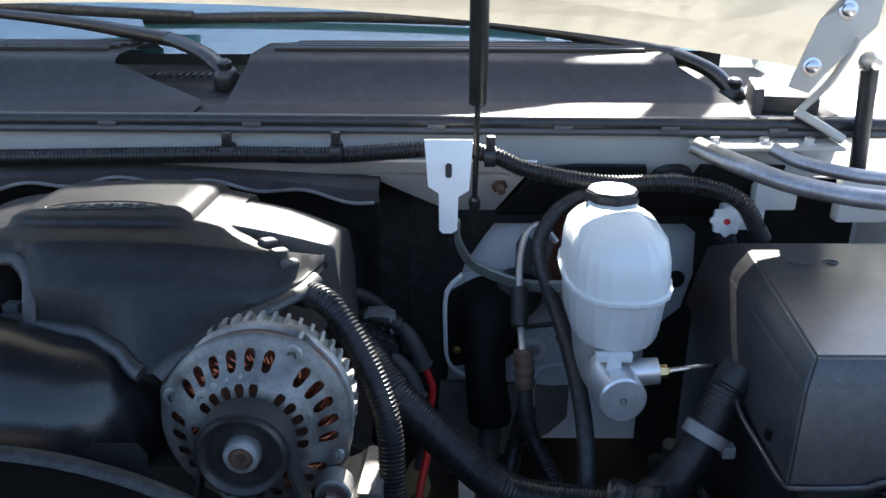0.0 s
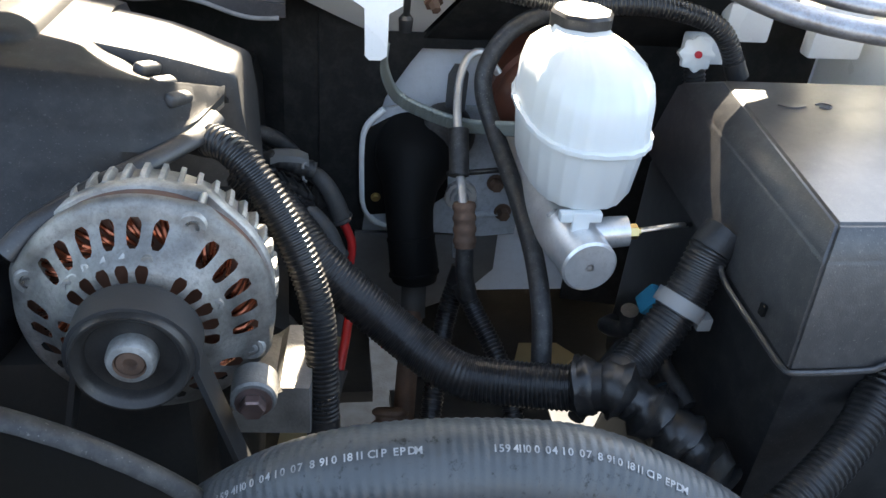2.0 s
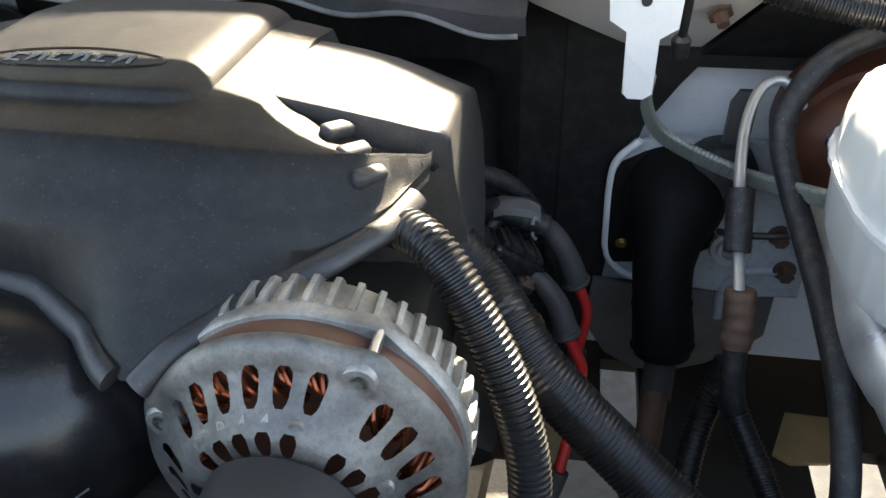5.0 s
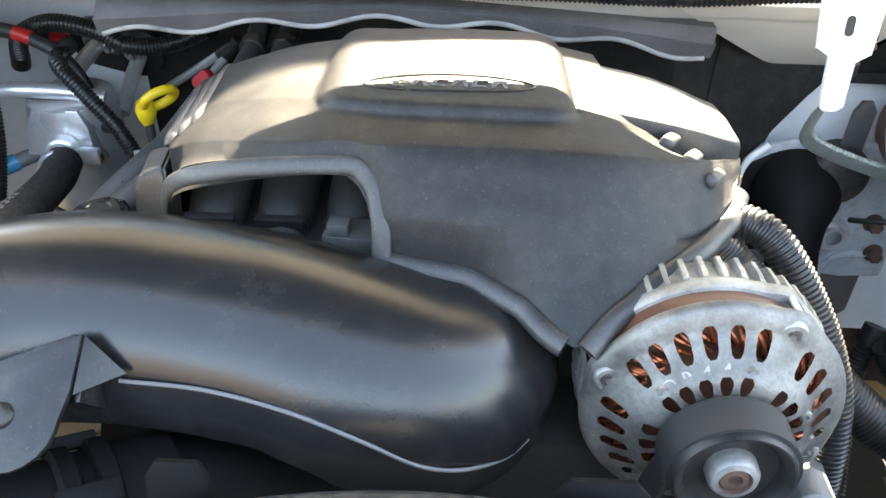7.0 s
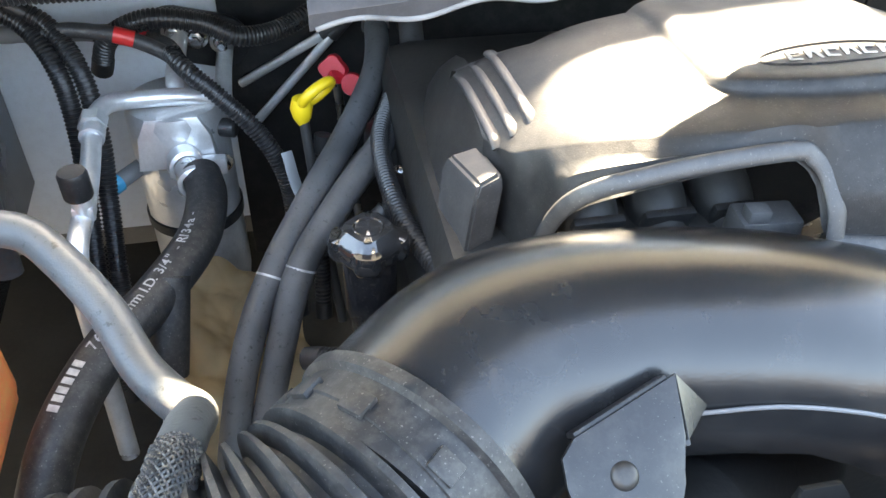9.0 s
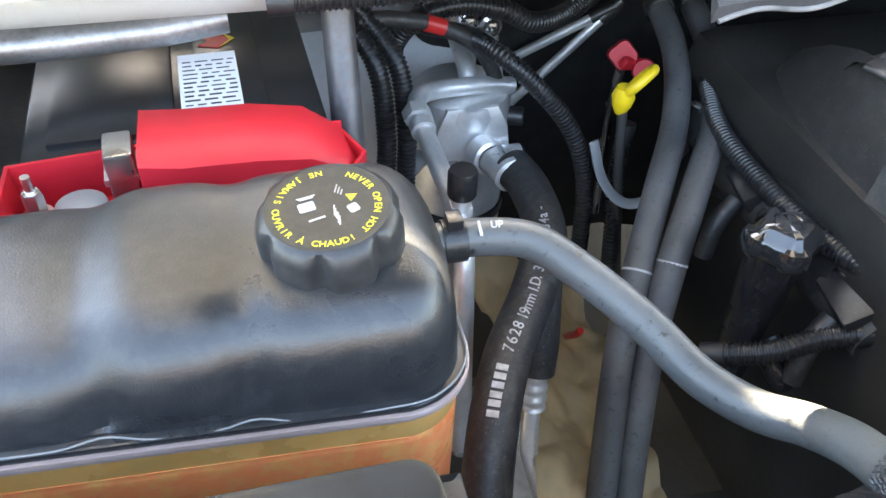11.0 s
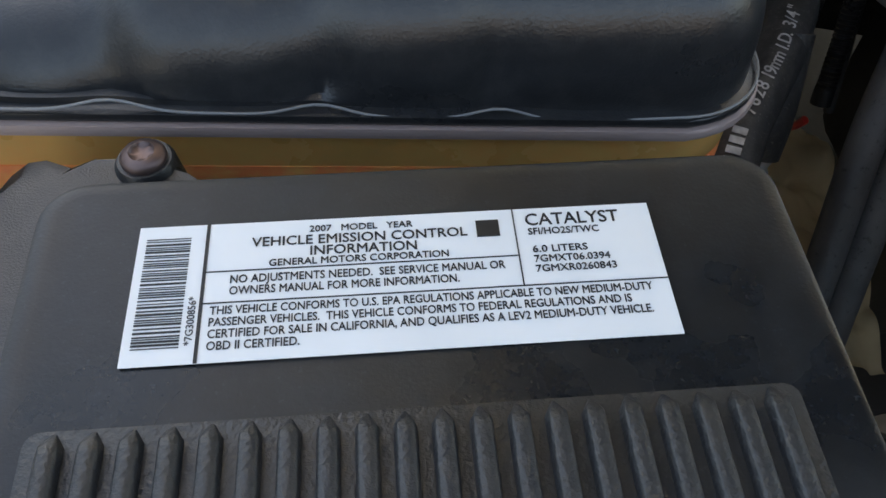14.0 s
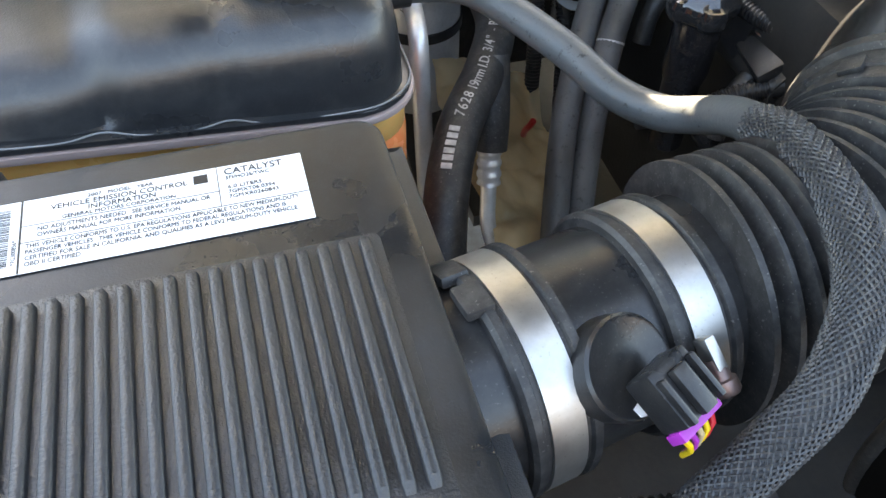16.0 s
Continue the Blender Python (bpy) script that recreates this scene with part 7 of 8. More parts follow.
# ---- looms and hoses low on the driver's side ----
loom("wire_loom", [(0.432, 0.868, 0.855), (0.446, 0.86, 0.83), (0.472, 0.80, 0.79), (0.485, 0.74, 0.72)], 0.0085, "black corrugated loom under the brake line", pitch=0.004)
loom("wire_loom", [(0.440, 0.90, 0.85), (0.424, 0.88, 0.80), (0.410, 0.83, 0.75), (0.399, 0.78, 0.70)], 0.0095, "black corrugated loom hanging to the steering gear", pitch=0.004)
loom("wire_loom", [(0.72, 0.66, 0.95), (0.690, 0.63, 0.935), (0.655, 0.60, 0.91), (0.605, 0.57, 0.89), (0.54, 0.54, 0.86)], 0.014, "black corrugated loom curving in front of the fuse box", pitch=0.005)
root = thing("hydraulic_line", "silver brake hydraulic line with rusty crimped hose", "hydraulic line", at=(0.43, 0.9, 0.93))
under(tube_part("pipe", [(0.480, 1.02, 1.005), (0.462, 1.02, 1.026), (0.445, 1.012, 1.022), (0.434, 0.985, 1.0), (0.430, 0.935, 0.965), (0.430, 0.905, 0.945), (0.430, 0.88, 0.930)], 0.0042, M_ALUBRIGHT, seg=12), root)
under(tube_part("sleeve", [(0.429, 0.935, 0.982), (0.428, 0.905, 0.950)], 0.0095, M_RUBBER, seg=16), root)
under(tube_part("crimp", [(0.431, 0.884, 0.934), (0.433, 0.868, 0.895)], 0.0098, M_RUST, seg=18, rings=0.010, depth=0.0012), root)
under(tube_part("hose", [(0.433, 0.868, 0.895), (0.434, 0.862, 0.87), (0.440, 0.86, 0.845)], 0.0085, M_RUBBER, seg=14), root)
tube_thing("brake_pipe", [(0.435, 1.00, 0.90), (0.447, 0.98, 0.912), (0.47, 0.97, 0.92), (0.52, 0.97, 0.925)], 0.003, M_SATIN, "thin black brake pipe", "pipe", seg=10)
# dark round pedal bracket behind the line
bm = bmesh.new()
lathe(bm, [(0.0, 0.012), (0.012, 0.012), (0.024, 0.010), (0.030, 0.006), (0.032, 0.0), (0.032, -0.02)], axis_pose((0.440, 1.06, 0.915), (0, -1, 0.1)), 30)
solo("grommet", bm, M_RUBBER, "round black rubber grommet in the plate", "grommet")
bm = bmesh.new()
prism(bm, [(-0.011, -0.044), (0.011, -0.040), (0.012, 0.030), (0.006, 0.040), (-0.004, 0.040), (-0.010, 0.028)], -0.004, 0.004, Matrix.Translation((0.447, 1.068, 0.955)) @ pose(0, 0, 0, 90, 0, 0), 0.003)
box(bm, (0.016, 0.018, 0.016), pose(0.447, 1.079, 0.935), 0.002)
solo("line_bracket", bm, M_CONN, "dark grey bracket holding the hydraulic line", "bracket")

# ---- ignition coils and plug wires beside the block ----
def coil(c, turn, label, boots):
    """A coil pack: case with a moulded lid, mounting ears, plug socket, and its boots and wires."""
    root = thing("ignition_coil", label, "ignition coil", "ignition coils", at=c)
    m = pose(*c, *turn)
    bm = bmesh.new()
    box(bm, (0.050, 0.030, 0.022), m, 0.005, 3)
    under(part("body", bm, M_BLACKGLOSS), root)
    bm = bmesh.new()
    box(bm, (0.040, 0.021, 0.006), m @ pose(0, 0, 0.012), 0.002)
    under(part("lid", bm, M_SATIN), root)
    for k in range(3):
        bm = bmesh.new()
        box(bm, (0.003, 0.024, 0.005), m @ pose(-0.013 + 0.013 * k, 0, 0.0145), 0.001)
        under(part("lid_rib", bm, M_SATIN), root)
    bm = bmesh.new()
    box(bm, (0.018, 0.024, 0.018), m @ pose(-0.031, 0.002, 0.0), 0.003)
    under(part("socket", bm, M_SATIN), root)
    for sy in (-1, 1):
        bm = bmesh.new()
        prism(bm, rounded(0.016, 0.014, 0.005), -0.003, 0.003, m @ pose(0.012, sy * 0.019, -0.006), 0.001)
        ear = part("mounting_ear", bm, M_SATIN)
        under(ear, root)
        under(bolt(None, (m @ pose(0.012, sy * 0.021, -0.003)).translation, (m.to_3x3() @ Vector((0, 0, 1))), 0.0045, 0.004, M_RUST), root)
    for pts, wire, low in boots:
        under(tube_part("boot", pts, lambda t: 0.0075 + 0.003 * t, M_DUSTYRUB, seg=16, step=0.003), root)
        bm = bmesh.new()
        d = Vector(pts[-1]) - Vector(pts[-2])
        lathe(bm, [(0.006, -0.004), (0.0115, -0.003), (0.012, 0.0), (0.0105, 0.002), (0.004, 0.002)], axis_pose(pts[-1], d), 20)
        under(part("boot_collar", bm, M_DUSTYRUB), root)
        under(tube_part("plug_wire", wire, 0.0046, M_REDWIRE, None, "red plug wire", seg=12, step=0.004), root)
        if low:
            under(tube_part("plug_boot", low, 0.0082, M_DUSTYRUB, seg=14, step=0.004), root)


coil((0.270, 0.922, 0.917), (0, 38, 20), "glossy black ignition coil with grey boots and red wires", [
    ([(0.288, 0.918, 0.906), (0.298, 0.914, 0.898), (0.309, 0.911, 0.882), (0.317, 0.906, 0.859)], [(0.317, 0.906, 0.859), (0.325, 0.903, 0.843), (0.331, 0.900, 0.829), (0.330, 0.893, 0.812), (0.326, 0.870, 0.796), (0.322, 0.852, 0.785), (0.318, 0.840, 0.768)], [(0.319, 0.843, 0.772), (0.312, 0.832, 0.752), (0.302, 0.818, 0.720), (0.290, 0.800, 0.680)])])
coil((0.268, 0.985, 0.905), (0, 36, 14), "black ignition coil under the taped wiring", [
    ([(0.286, 0.975, 0.918), (0.302, 0.960, 0.914), (0.314, 0.956, 0.895), (0.322, 0.955, 0.872)], [(0.322, 0.955, 0.872), (0.329, 0.953, 0.857), (0.333, 0.950, 0.842), (0.330, 0.945, 0.818), (0.326, 0.940, 0.800)], [(0.328, 0.943, 0.808), (0.325, 0.935, 0.780), (0.318, 0.92, 0.75)])])
coil((0.247, 0.800, 0.868), (0, 34, 24), "black ignition coil behind the alternator", [
    ([(0.262, 0.845, 0.838), (0.272, 0.851, 0.818), (0.286, 0.847, 0.792), (0.297, 0.841, 0.757)], [(0.297, 0.841, 0.757), (0.303, 0.833, 0.741), (0.307, 0.822, 0.724), (0.305, 0.800, 0.702)], [(0.305, 0.802, 0.706), (0.300, 0.79, 0.685), (0.29, 0.775, 0.66)])])
tube_thing("sensor_hose", [(0.20, 0.95, 0.985), (0.232, 0.975, 0.960), (0.262, 0.99, 0.940), (0.288, 1.0, 0.90), (0.300, 1.0, 0.86)], 0.008, M_RUBBER, "black rubber hose behind the coils", "hose", seg=12)
bm = bmesh.new()
box(bm, (0.030, 0.012, 0.004), pose(0.282, 0.900, 0.872, 0, 40, 24), 0.001)
box(bm, (0.010, 0.012, 0.016), pose(0.290, 0.898, 0.874, 0, 40, 24), 0.001)
solo("coil_bracket", bm, M_FLAKERUST, "flaking rusty steel bracket under the coil", "bracket")
bm = bmesh.new()
box(bm, (0.026, 0.016, 0.005), pose(0.248, 0.785, 0.834, 0, 30, 24), 0.0012)
box(bm, (0.012, 0.014, 0.012), pose(0.255, 0.785, 0.836, 0, 30, 24), 0.0012)
solo("coil_bracket", bm, M_FLAKERUST, "flaking rusty steel bracket behind the alternator", "bracket")
# taped wiring over the coils, its dirty white connector and strands
root = thing("loom_connector", "taped black wiring with dirty white connector and strands", "connector", at=(0.262, 0.93, 0.92))
under(tube_part("tape_wrap", [(0.244, 0.955, 0.932), (0.256, 0.952, 0.940), (0.275, 0.950, 0.937), (0.296, 0.950, 0.929)], 0.0085, M_RUBBER, seg=14, rings=0.007, depth=0.0007), root)
under(tube_part("tape_wrap", [(0.240, 0.930, 0.915), (0.252, 0.945, 0.928), (0.262, 0.960, 0.934), (0.28, 0.985, 0.928)], 0.0060, M_RUBBER, seg=12), root)
under(tube_part("wire_loop", [(0.287 + 0.002 * math.sin(2 * a), 0.942 + 0.004 * math.cos(a), 0.932 + 0.0095 * math.sin(a)) for a in np.linspace(-1.9, 2.6, 16)], 0.0014, M_GREY, seg=8, step=0.002), root)
bm = bmesh.new()
loft(bm, [[(x, 0.962, z + 0.003), (x + 0.002, 0.953, z + 0.007), (x + 0.003, 0.944, z + 0.004), (x + 0.003, 0.941, z - 0.001)] for x, z in ((0.252, 0.941), (0.260, 0.944), (0.270, 0.944), (0.280, 0.943), (0.288, 0.939))], close=False)
bmesh.ops.solidify(bm, geom=bm.faces[:], thickness=0.0012)
under(part("tape_flap", bm, M_GREY, None, "loose grey tape end"), root)
bm = bmesh.new()
box(bm, (0.014, 0.013, 0.011), pose(0.2525, 0.902, 0.930, -30, 30, -20), 0.0025)
box(bm, (0.009, 0.016, 0.006), pose(0.250, 0.898, 0.936, -30, 30, 15), 0.002)
under(part("connector", bm, M_DIRTYWHITE, None, "dirty white connector"), root)
for k in range(6):
    o = 0.0021 * (k - 2.5)
    under(tube_part("strand", [(0.2475 + 0.7 * o, 0.900, 0.9255 + 0.6 * o), (0.255 + 0.7 * o, 0.898, 0.914 + 0.5 * o + 0.001 * (k % 2)), (0.264 + 0.6 * o, 0.899, 0.901 + 0.5 * o), (0.273 + 0.6 * o, 0.901, 0.888 + 0.5 * o)], 0.00125, M_DIRTYWHITE, seg=8, step=0.003), root)
for k, m in ((0, M_REDWIRE), (1, M_BLUE), (2, M_BLUE)):
    under(tube_part("wire_end", [(0.272 + 0.002 * k, 0.900, 0.890 + 0.002 * k), (0.277 + 0.002 * k, 0.901, 0.887 + 0.0025 * k), (0.280 + 0.0015 * k, 0.903, 0.882 + 0.003 * k)], 0.0013, m, seg=8), root)
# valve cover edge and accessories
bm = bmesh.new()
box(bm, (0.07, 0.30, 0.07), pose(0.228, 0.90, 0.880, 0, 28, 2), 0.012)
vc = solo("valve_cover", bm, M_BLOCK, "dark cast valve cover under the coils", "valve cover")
for y in (0.80, 0.90, 1.0):
    under(bolt(None, (0.245, y, 0.913), (0.5, 0, 0.85), 0.0055, 0.005, M_RUST), vc)

# rounded plate round the steering shaft, with its dark seal
col = [(0.3475, 0.835), (0.3465, 0.890), (0.351, 0.915), (0.366, 0.934), (0.395, 0.940), (0.54, 0.940), (0.54, 0.770), (0.495, 0.768), (0.385, 0.778), (0.368, 0.784), (0.355, 0.798), (0.349, 0.815)]
# plate colour carries the shade below the reservoir
bm = bmesh.new()
prism(bm, col, -0.004, 0.004, Matrix.Translation((0, 1.086, 0)) @ pose(0, 0, 0, 90, 0, 0), 0.0025)
plate = solo("steering_plate", bm, M_SHADEGREY, "painted plate round the steering shaft, greyed down for shade", "plate", "structure")
edge = [(0.371, 1.081, 0.936), (0.353, 1.081, 0.916), (0.3485, 1.081, 0.890), (0.3495, 1.081, 0.835), (0.351, 1.081, 0.816), (0.357, 1.081, 0.800), (0.370, 1.081, 0.787), (0.388, 1.081, 0.781), (0.420, 1.081, 0.777)]
part("rolled_edge", tube_bm(edge, 0.0038), M_WHITE, plate, "white painted rolled edge")
# lower plate coloured darker where the panel would curve into shade
low = [(0.338, 0.735), (0.342, 0.772), (0.52, 0.766), (0.52, 0.715), (0.496, 0.690), (0.468, 0.668), (0.430, 0.652), (0.395, 0.652), (0.362, 0.672), (0.345, 0.700)]
bm = bmesh.new()
prism(bm, low, -0.004, 0.004, Matrix.Translation((0, 1.0885, 0)) @ pose(0, 0, 0, 90, 0, 0), 0.0025)
part("lower_plate", bm, M_TOE, plate, "lower plate, darker grey in place of shade")
part("pressed_bead", tube_bm([(0.530, 1.083, 0.800), (0.495, 1.083, 0.800), (0.478, 1.083, 0.793), (0.470, 1.083, 0.778), (0.468, 1.085, 0.760), (0.470, 1.086, 0.735)], 0.005), M_SHADEGREY, plate)
for x, z in ((0.507, 0.845), (0.520, 0.805)):
    under(bolt(None, (x, 1.080, z), (0, -1, 0), 0.0075, 0.012, M_RUST), plate)
bm = bmesh.new()
lathe(bm, [(0.009, 0.010), (0.0125, 0.010), (0.0135, 0.005), (0.0185, 0.005), (0.0195, 0.0), (0.0195, -0.004)], axis_pose((0.466, 1.080, 0.828), (0, -1, 0.05)), 48, r_of=lambda a, k: 1 + (0.03 * math.cos(24 * a) if k >= 3 else 0.0))
part("serrated_flange", bm, M_ALUBRIGHT, plate, "silver serrated flange")

# tan boards under the bay
def board(pts, z, label):
    bm = bmesh.new()
    prism(bm, pts, z - 0.003, z + 0.003, None, 0.001)
    solo("tan_shield", bm, M_TAN, label, "heat shield")
board([(0.250, 0.70), (0.290, 0.72), (0.309, 0.817), (0.312, 0.907), (0.330, 1.0), (0.318, 1.085), (0.300, 1.05), (0.283, 0.985), (0.262, 0.90), (0.25, 0.80)], 0.66, "tan cardboard coloured shield beside the block")
board([(0.572, 1.100), (0.590, 1.088), (0.634, 1.094), (0.679, 1.135), (0.655, 1.165), (0.597, 1.167)], 0.5165, "tan board low by the wheel well")
rnd = random.Random(21)
bm = bmesh.new()
folds = [(60 * 4.0 ** (k / 9), rnd.uniform(0, math.pi), rnd.uniform(0, 6.3)) for k in range(10)]


def crease(x, y):
    """Sharp-ridged folds of crumpled paper, in metres."""
    return sum(0.55 / f * abs(math.sin(0.5 * (f * (x * math.cos(a) + y * math.sin(a)) + p + 1.3 * math.sin(31 * x + 17 * y + p)))) for f, a, p in folds)


grid = [[(-0.425 + 0.125 * u, 0.78 + 0.30 * v) for u in np.linspace(0, 1, 60)] for v in np.linspace(0, 1, 140)]
loft(bm, [[(x + 0.004 * math.sin(60 * y), y, 0.700 - 0.4 * (x + 0.425) + 0.167 * (y - 0.78) + crease(x, y)) for x, y in row] for row in grid], close=False)
bmesh.ops.solidify(bm, geom=bm.faces[:], thickness=0.002)
solo("tan_shield", bm, M_PAPERTAN, "crumpled tan paper heat shield low in the bay", "heat shield")

# steering gear, shift bracket and clutter by the frame on the driver's side
bm = bmesh.new()
prism(bm, [(-0.03, -0.02), (0.0, -0.03), (0.03, -0.02), (0.03, 0.01), (0.012, 0.02), (0.010, 0.05), (-0.012, 0.05), (-0.014, 0.02), (-0.03, 0.0)], -0.003, 0.003, Matrix.Translation((0.644, 0.75, 0.80)) @ pose(0, 0, 0, 40, 0, 10), 0.001)
solo("stamped_bracket", bm, M_GREY, "grey stamped steel bracket below the fuse box", "bracket")
bm = bmesh.new()
box(bm, (0.12, 0.20, 0.14), pose(0.70, 0.80, 0.74, 0, 12, 8), 0.03)
gear = solo("steering_gear", bm, M_DARK, "dark steering gear housing on the frame", "steering gear")
bm = bmesh.new()
lathe(bm, [(0.0, 0.02), (0.035, 0.018), (0.04, 0.0), (0.04, -0.02)], pose(0.68, 0.78, 0.815), 24)
part("cap", bm, M_DARK, gear)
for dx, dy in ((-0.03, -0.05), (0.03, -0.05), (-0.03, 0.05), (0.03, 0.05)):
    bolt(gear, (0.69 + dx, 0.80 + dy, 0.812), (0, 0, 1), 0.006, 0.006, M_DARK)
bm = bmesh.new()
box(bm, (0.012, 0.30, 0.5), pose(0.715, 0.85, 0.75, 0, 10, 0), 0.01)
solo("inner_wheel_liner", bm, M_SATIN, "black inner wheel liner below the fuse box", "liner", "structure")
root = thing("wire_connector", "blue and tan plastic wire connectors", "connector", at=(0.62, 0.85, 0.85))
bm = bmesh.new()
box(bm, (0.022, 0.02, 0.026), pose(0.618, 0.842, 0.850, 20, 20, 10), 0.003)
under(part("blue_half", bm, M_BLUE), root)
bm = bmesh.new()
box(bm, (0.016, 0.014, 0.018), pose(0.634, 0.850, 0.866, 20, 30, 10), 0.003)
under(part("tan_half", bm, M_TAN), root)
for pts in ([(0.60, 0.84, 0.80), (0.56, 0.80, 0.79), (0.53, 0.76, 0.78)], [(0.59, 0.86, 0.81), (0.57, 0.83, 0.83), (0.575, 0.80, 0.85), (0.57, 0.79, 0.88)], [(0.62, 0.80, 0.82), (0.60, 0.76, 0.84), (0.61, 0.72, 0.83)]):
    tube_thing("cable", pts, 0.008, M_RUBBER, "black cable low beside the frame", "cable", seg=10)
# tape wrapped joint of the looms
bm = bmesh.new()
rnd = random.Random(9)
sweep(bm, [(0.495, 0.700, 0.878), (0.522, 0.688, 0.886), (0.560, 0.665, 0.868), (0.60, 0.635, 0.835)], lambda t: 0.0205 + 0.0035 * math.sin(t * 31) + 0.002 * math.sin(t * 77), seg=18, step=0.004)
for v in bm.verts:
    v.co += Vector((rnd.uniform(-1, 1), rnd.uniform(-1, 1), rnd.uniform(-1, 1))) * 0.0012
solo("tape_wrap", bm, M_LOOM, "wrinkled black electrical tape round the loom joint", "tape")

# hood hinge and fender brace on the driver's side, with twins on the other
def hinge(sx):
    def X(x):
        return x if sx > 0 else -0.06 - x
    root = thing("hinge_assembly", "white painted steel hood hinge", "hinge", "hood hinges", at=(X(0.76), 1.02, 1.17))
    bm = bmesh.new()
    m = Matrix.Translation((X(0.757), 1.012, 1.238)) @ pose(0, 0, 0, 80, 0, -8 * sx)
    prism(bm, [(-0.034 * sx, -0.046), (-0.012 * sx, -0.052), (0.004 * sx, -0.03), (0.05 * sx, 0.02), (0.055 * sx, 0.06), (0.012 * sx, 0.062), (-0.002 * sx, 0.045), (-0.02 * sx, -0.005)], -0.002, 0.002, m, 0.0006)
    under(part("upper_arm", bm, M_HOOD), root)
    under(bolt(None, m @ Vector((0.018 * sx, 0.036, 0.002)), m.to_3x3() @ Vector((0, 0, 1)), 0.007, 0.005, M_STEEL), root)
    under(bolt(None, m @ Vector((-0.012 * sx, -0.024, 0.002)), m.to_3x3() @ Vector((0, 0, 1)), 0.007, 0.005, M_STEEL), root)
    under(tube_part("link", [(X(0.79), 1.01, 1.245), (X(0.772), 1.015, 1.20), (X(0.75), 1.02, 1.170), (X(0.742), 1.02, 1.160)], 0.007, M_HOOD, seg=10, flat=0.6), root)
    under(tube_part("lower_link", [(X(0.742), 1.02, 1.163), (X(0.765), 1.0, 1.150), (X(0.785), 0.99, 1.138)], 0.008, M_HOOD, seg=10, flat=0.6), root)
    bm = bmesh.new()
    box(bm, (0.16, 0.06, 0.004), pose(X(0.70), 1.0, 1.132), 0.001)
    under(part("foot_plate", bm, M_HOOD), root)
    for q in (0.645, 0.70, 0.75):
        under(bolt(None, (X(q), 0.995, 1.134), (0, 0, 1), 0.006, 0.005, M_STEEL), root)
    # spring strut
    under(tube_part("gas_spring", [(X(0.803), 1.0, 1.225), (X(0.812), 1.0, 1.10)], 0.009, M_SATIN, seg=14), root)
    bm = bmesh.new()
    lathe(bm, [(0, 0.014), (0.006, 0.013), (0.009, 0.006), (0.011, 0.0), (0.011, -0.006)], axis_pose((X(0.80), 0.993, 1.222), (0, -1, 0)), 18)
    under(part("ball_joint", bm, M_STEEL), root)
    return root


hinge(1)
hinge(-1)
bm = bmesh.new()
box(bm, (0.07, 0.07, 0.05), pose(0.752, 1.085, 1.155, 8, 0, -14), 0.006)
box(bm, (0.012, 0.08, 0.06), pose(0.715, 1.08, 1.155, 0, 0, -14), 0.004)
solo("cowl_end_cap", bm, M_COVER, "black plastic end cap of the cowl panel", "end cap")
tube_thing("fender_brace", [(0.612, 0.955, 1.140), (0.645, 0.922, 1.130), (0.70, 0.90, 1.114), (0.78, 0.882, 1.104), (0.90, 0.87, 1.100)], 0.0135, M_BAR, "scuffed steel fender brace tube", "brace", "fender braces", seg=16, flat=0.7)
tube_thing("fender_brace", [(0.695, 0.962, 1.136), (0.725, 0.945, 1.124), (0.79, 0.928, 1.114), (0.90, 0.918, 1.110)], 0.010, M_BAR, "scuffed steel fender brace tube", "brace", "fender braces", seg=14, flat=0.7)
tube_thing("fender_brace", [(-0.630, 1.085, 1.058), (-0.672, 1.077, 1.056), (-0.714, 1.072, 1.056), (-0.793, 1.070, 1.055), (-0.866, 1.085, 1.056), (-0.95, 1.10, 1.070)], 0.0175, M_BAR, "rusty steel fender brace over the battery", "brace", "fender braces", seg=16, flat=0.8)
tube_thing("support_bar", [(-0.547, 1.09, 1.14), (-0.548, 1.05, 1.05), (-0.549, 1.01, 0.965), (-0.549, 0.99, 0.86)], 0.0125, M_OLDBAR, "dark rusty steel support bar beside the battery", "bar", seg=14)
# white firewall connector with red pin
root = thing("white_connector", "white ribbed wire connector with a red pin", "connector", at=(0.663, 0.975, 1.044))
bm = bmesh.new()
lathe(bm, [(0.004, -0.004), (0.016, -0.004), (0.016, 0.006), (0.010, 0.009), (0, 0.009)], axis_pose((0.663, 0.977, 1.047), (-0.2, -1, 0.3)), 40, r_of=lambda a, k: 1 + 0.1 * math.cos(8 * a))
under(part("body", bm, M_CREAM), root)
bm = bmesh.new()
lathe(bm, [(0.0035, 0.006), (0.0035, 0.012), (0, 0.013)], axis_pose((0.663, 0.977, 1.047), (-0.2, -1, 0.3)), 14)
under(part("pin", bm, M_RED), root)
under(tube_part("lead", [(0.665, 0.978, 1.035), (0.668, 0.972, 1.015), (0.668, 0.96, 0.99)], 0.010, M_LOOM, seg=12, rings=0.004, depth=0.001), root)
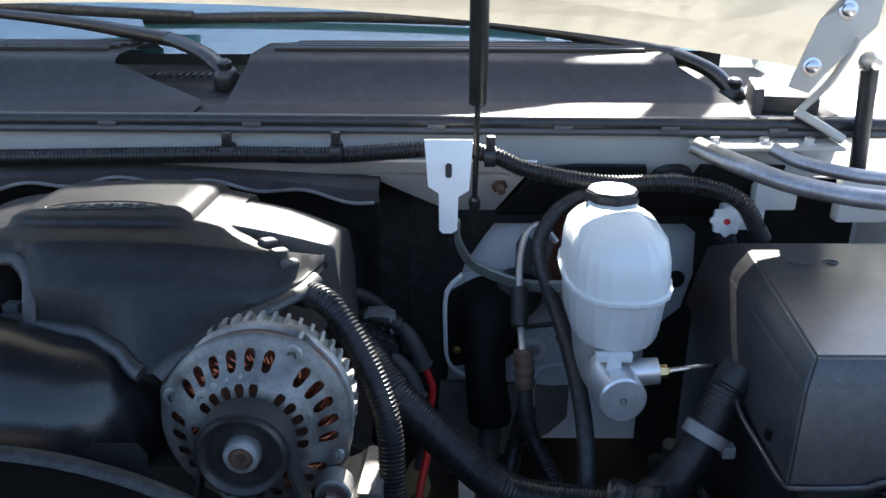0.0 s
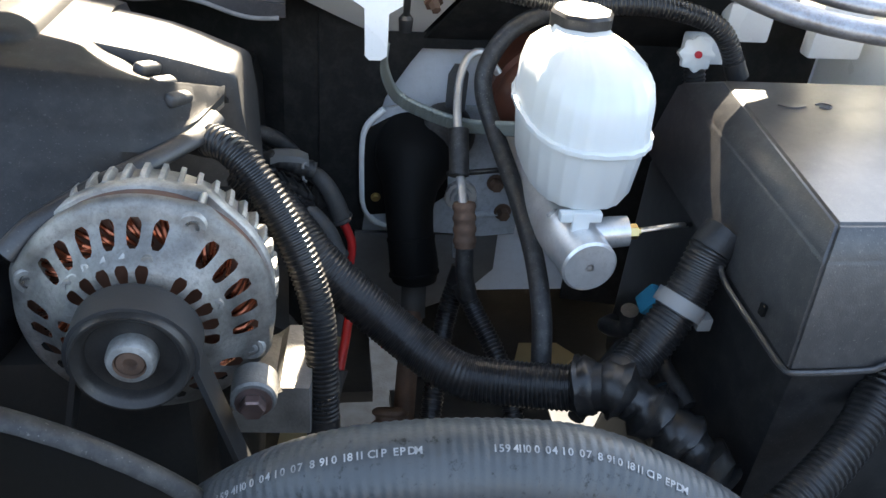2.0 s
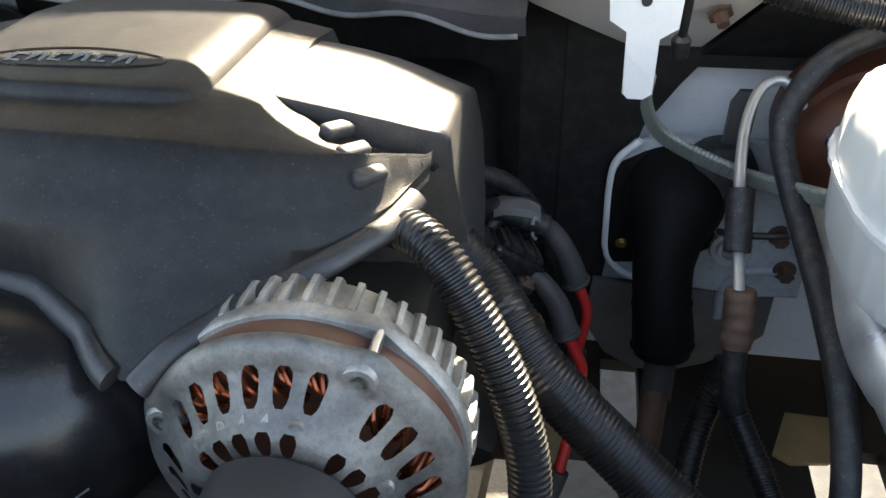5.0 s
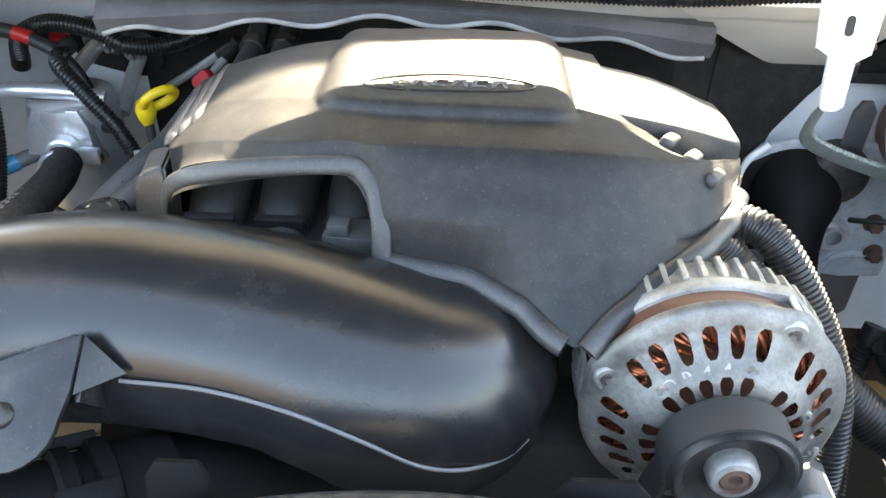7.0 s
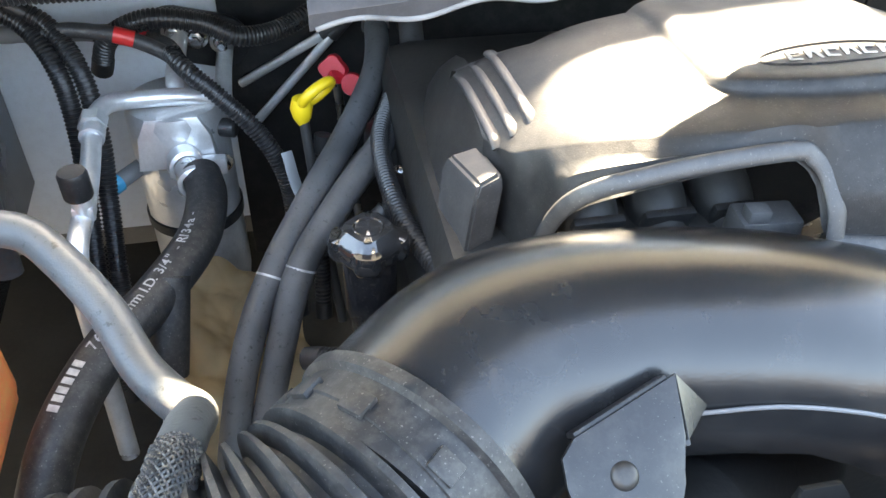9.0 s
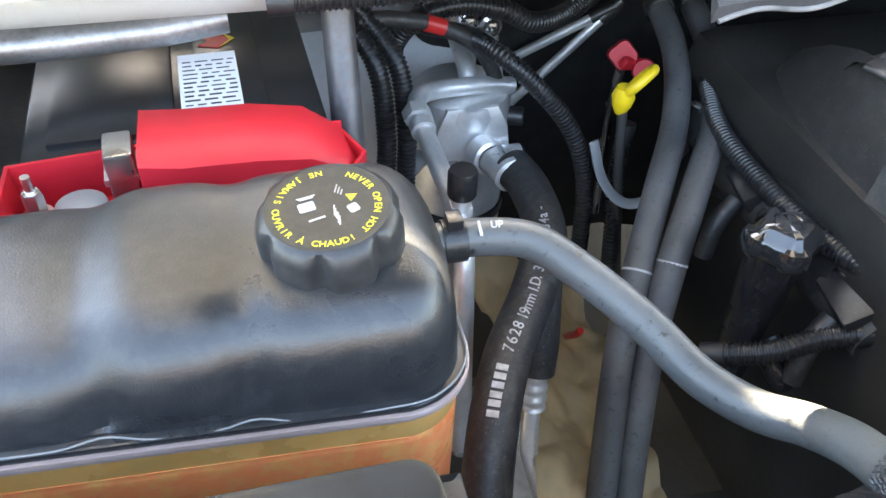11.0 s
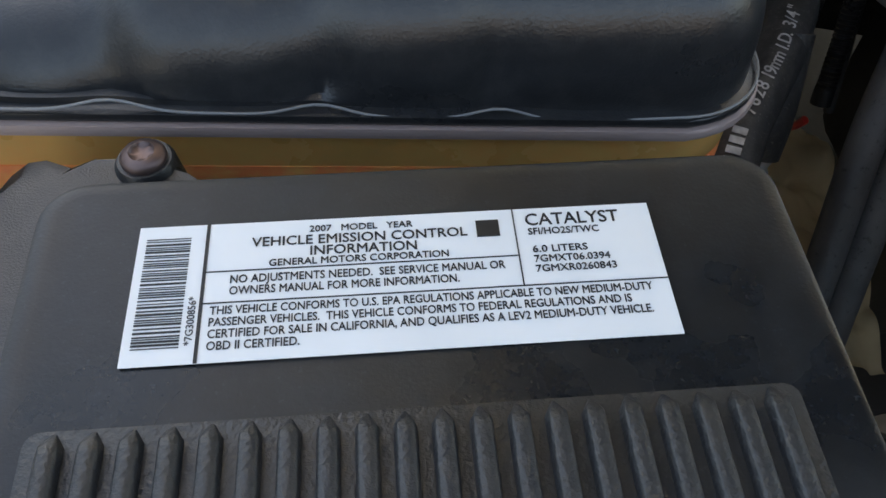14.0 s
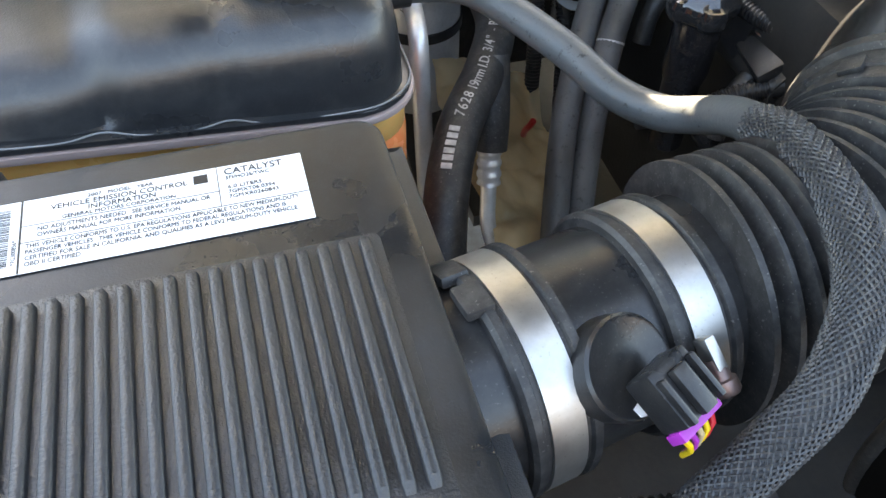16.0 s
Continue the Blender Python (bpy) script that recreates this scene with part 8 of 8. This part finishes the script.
for p in ((0.103, 1.004, 1.118), (0.227, 0.985, 1.124), (0.395, 0.970, 1.123)):
    root = thing("harness_clip", "black plastic clip holding the harness", "clip", "harness clips", at=p)
    bm = bmesh.new()
    lathe(bm, [(0.009, -0.006), (0.0115, -0.006), (0.0115, 0.006), (0.009, 0.006)], axis_pose(p, (1, -0.05, 0)), 20)
    under(part("strap", bm, M_SATIN), root)
    bm = bmesh.new()
    box(bm, (0.010, 0.010, 0.016), pose(p[0], p[1] - 0.004, p[2] + 0.016), 0.002)
    under(part("head", bm, M_SATIN), root)
# white wheelhouse brackets behind the fuse box
for x, y, z, w, h in ((0.735, 1.03, 1.065, 0.05, 0.04), (0.70, 1.03, 1.035, 0.05, 0.03), (0.84, 1.03, 1.06, 0.06, 0.06)):
    bm = bmesh.new()
    box(bm, (w, 0.02, h), pose(x, y, z), 0.004)
    solo("body_bracket", bm, M_WHITE, "white painted body bracket behind the fuse box", "bracket", group="body brackets")
bm = bmesh.new()
lathe(bm, [(0.026, -0.01), (0.030, -0.004), (0.030, 0.004), (0.022, 0.006), (0.0, 0.006)], axis_pose((0.623, 1.09, 1.075), (0, -1, 0)), 30)
solo("grommet", bm, M_RUBBER, "round black firewall grommet behind the reservoir", "grommet")


# thermostat hose coupling below the intake duct
root = thing("hose_coupling", "black hose coupling under the intake duct, darkened for shade", "hose coupling", at=(-0.15, 0.58, 0.95))
bm = bmesh.new()
lathe(bm, [(0.030, -0.06), (0.032, -0.02), (0.0325, 0.0), (0.037, 0.002), (0.037, 0.010), (0.033, 0.012), (0.033, 0.018), (0.038, 0.020), (0.038, 0.028), (0.034, 0.030), (0.034, 0.06)], axis_pose((-0.150, 0.575, 0.975), (0.75, 0.55, -0.25)), 40)
under(part("tube", bm, M_NEARBLACK), root)
for k, a in enumerate((40, 120, 200, 300)):
    bm = bmesh.new()
    q = axis_pose((-0.150, 0.575, 0.975), (0.75, 0.55, -0.25)) @ Matrix.Rotation(radians(a), 4, "Z") @ Matrix.Translation((0.038, 0, 0.012))
    box(bm, (0.008, 0.012, 0.030), q, 0.002)
    under(part("lug", bm, M_NEARBLACK), root)
tube_thing("lower_hose", [(-0.12, 0.60, 0.965), (-0.07, 0.63, 0.94), (0.0, 0.66, 0.90), (0.05, 0.70, 0.86)], 0.032, M_NEARBLACK, "black rubber hose under the intake duct, darkened for shade", "hose", seg=24)

bm = bmesh.new()
sweep(bm, [(-0.155, 0.80, 0.90), (-0.160, 0.95, 0.905), (-0.165, 1.10, 0.905)], 0.055, seg=20, flat=0.6)
solo("valve_cover", bm, M_DARK, "dark cast valve cover under the oil filler", "valve cover")
for k, (x, y, z) in enumerate(((-0.195, 0.83, 0.915), (-0.200, 0.97, 0.92), (-0.205, 1.06, 0.92))):
    root = thing("ignition_coil", "black ignition coil on the passenger valve cover", "ignition coil", "ignition coils", at=(x, y, z))
    bm = bmesh.new()
    box(bm, (0.036, 0.050, 0.024), pose(x, y, z, 0, -32, -8), 0.004)
    under(part("body", bm, M_SATIN), root)
    bm = bmesh.new()
    box(bm, (0.016, 0.020, 0.014), pose(x + 0.012, y - 0.034, z + 0.004, 0, -32, -8), 0.003)
    under(part("connector", bm, M_DARK), root)
    under(tube_part("boot", [(x - 0.018, y - 0.005, z - 0.012), (x - 0.036, y - 0.012, z - 0.03), (x - 0.045, y - 0.02, z - 0.06)], 0.009, M_RUBBER, seg=14), root)
    under(bolt(None, (x, y + 0.018, z + 0.012), (0.3, 0, 1), 0.005, 0.004, M_STEEL), root)
loom("wire_loom", [(-0.175, 0.79, 0.945), (-0.200, 0.86, 0.940), (-0.215, 0.93, 0.942), (-0.215, 1.02, 0.945), (-0.19, 1.10, 0.95)], 0.0075, "black corrugated loom along the passenger coils", pitch=0.004)
loom("wire_loom", [(-0.30, 0.845, 0.86), (-0.262, 0.822, 0.880), (-0.225, 0.815, 0.895), (-0.19, 0.80, 0.91)], 0.0080, "black corrugated loom beneath the oil filler", pitch=0.004)

bm = bmesh.new()
loft(bm, [[(-0.852, y, 0.985), (-0.846, y, 1.01), (-0.862, y, 1.075), (-0.895, y, 1.098), (-0.95, y, 1.10)] for y in np.linspace(0.74, 1.26, 12)], close=False)
bmesh.ops.solidify(bm, geom=bm.faces[:], thickness=0.003)
pan = solo("inner_panel", bm, M_WHITE, "white painted inner fender panel beside the battery", "body panel", "structure")
# flat black disc painted on for the dark of an oval hole
bm = bmesh.new()
lathe(bm, [(0.0, 0.0006), (0.011, 0.0006), (0.0125, 0.0)], Matrix.Translation((-0.8535, 1.022, 1.050)) @ Matrix.Rotation(radians(90 - 14), 4, "Y") @ Matrix.Diagonal((1.0, 1.7, 1.0, 1.0)), 28)
part("oval_hole_disc", bm, M_INK, pan)
# dark box added in place of the dark gap between fender and battery
bm = bmesh.new()
box(bm, (0.14, 0.50, 0.10), pose(-0.862, 1.02, 0.90), 0.01)
solo("gap_fill_box", bm, M_DARK, "dark box added to fill the dark gap beside the battery", "battery tray")
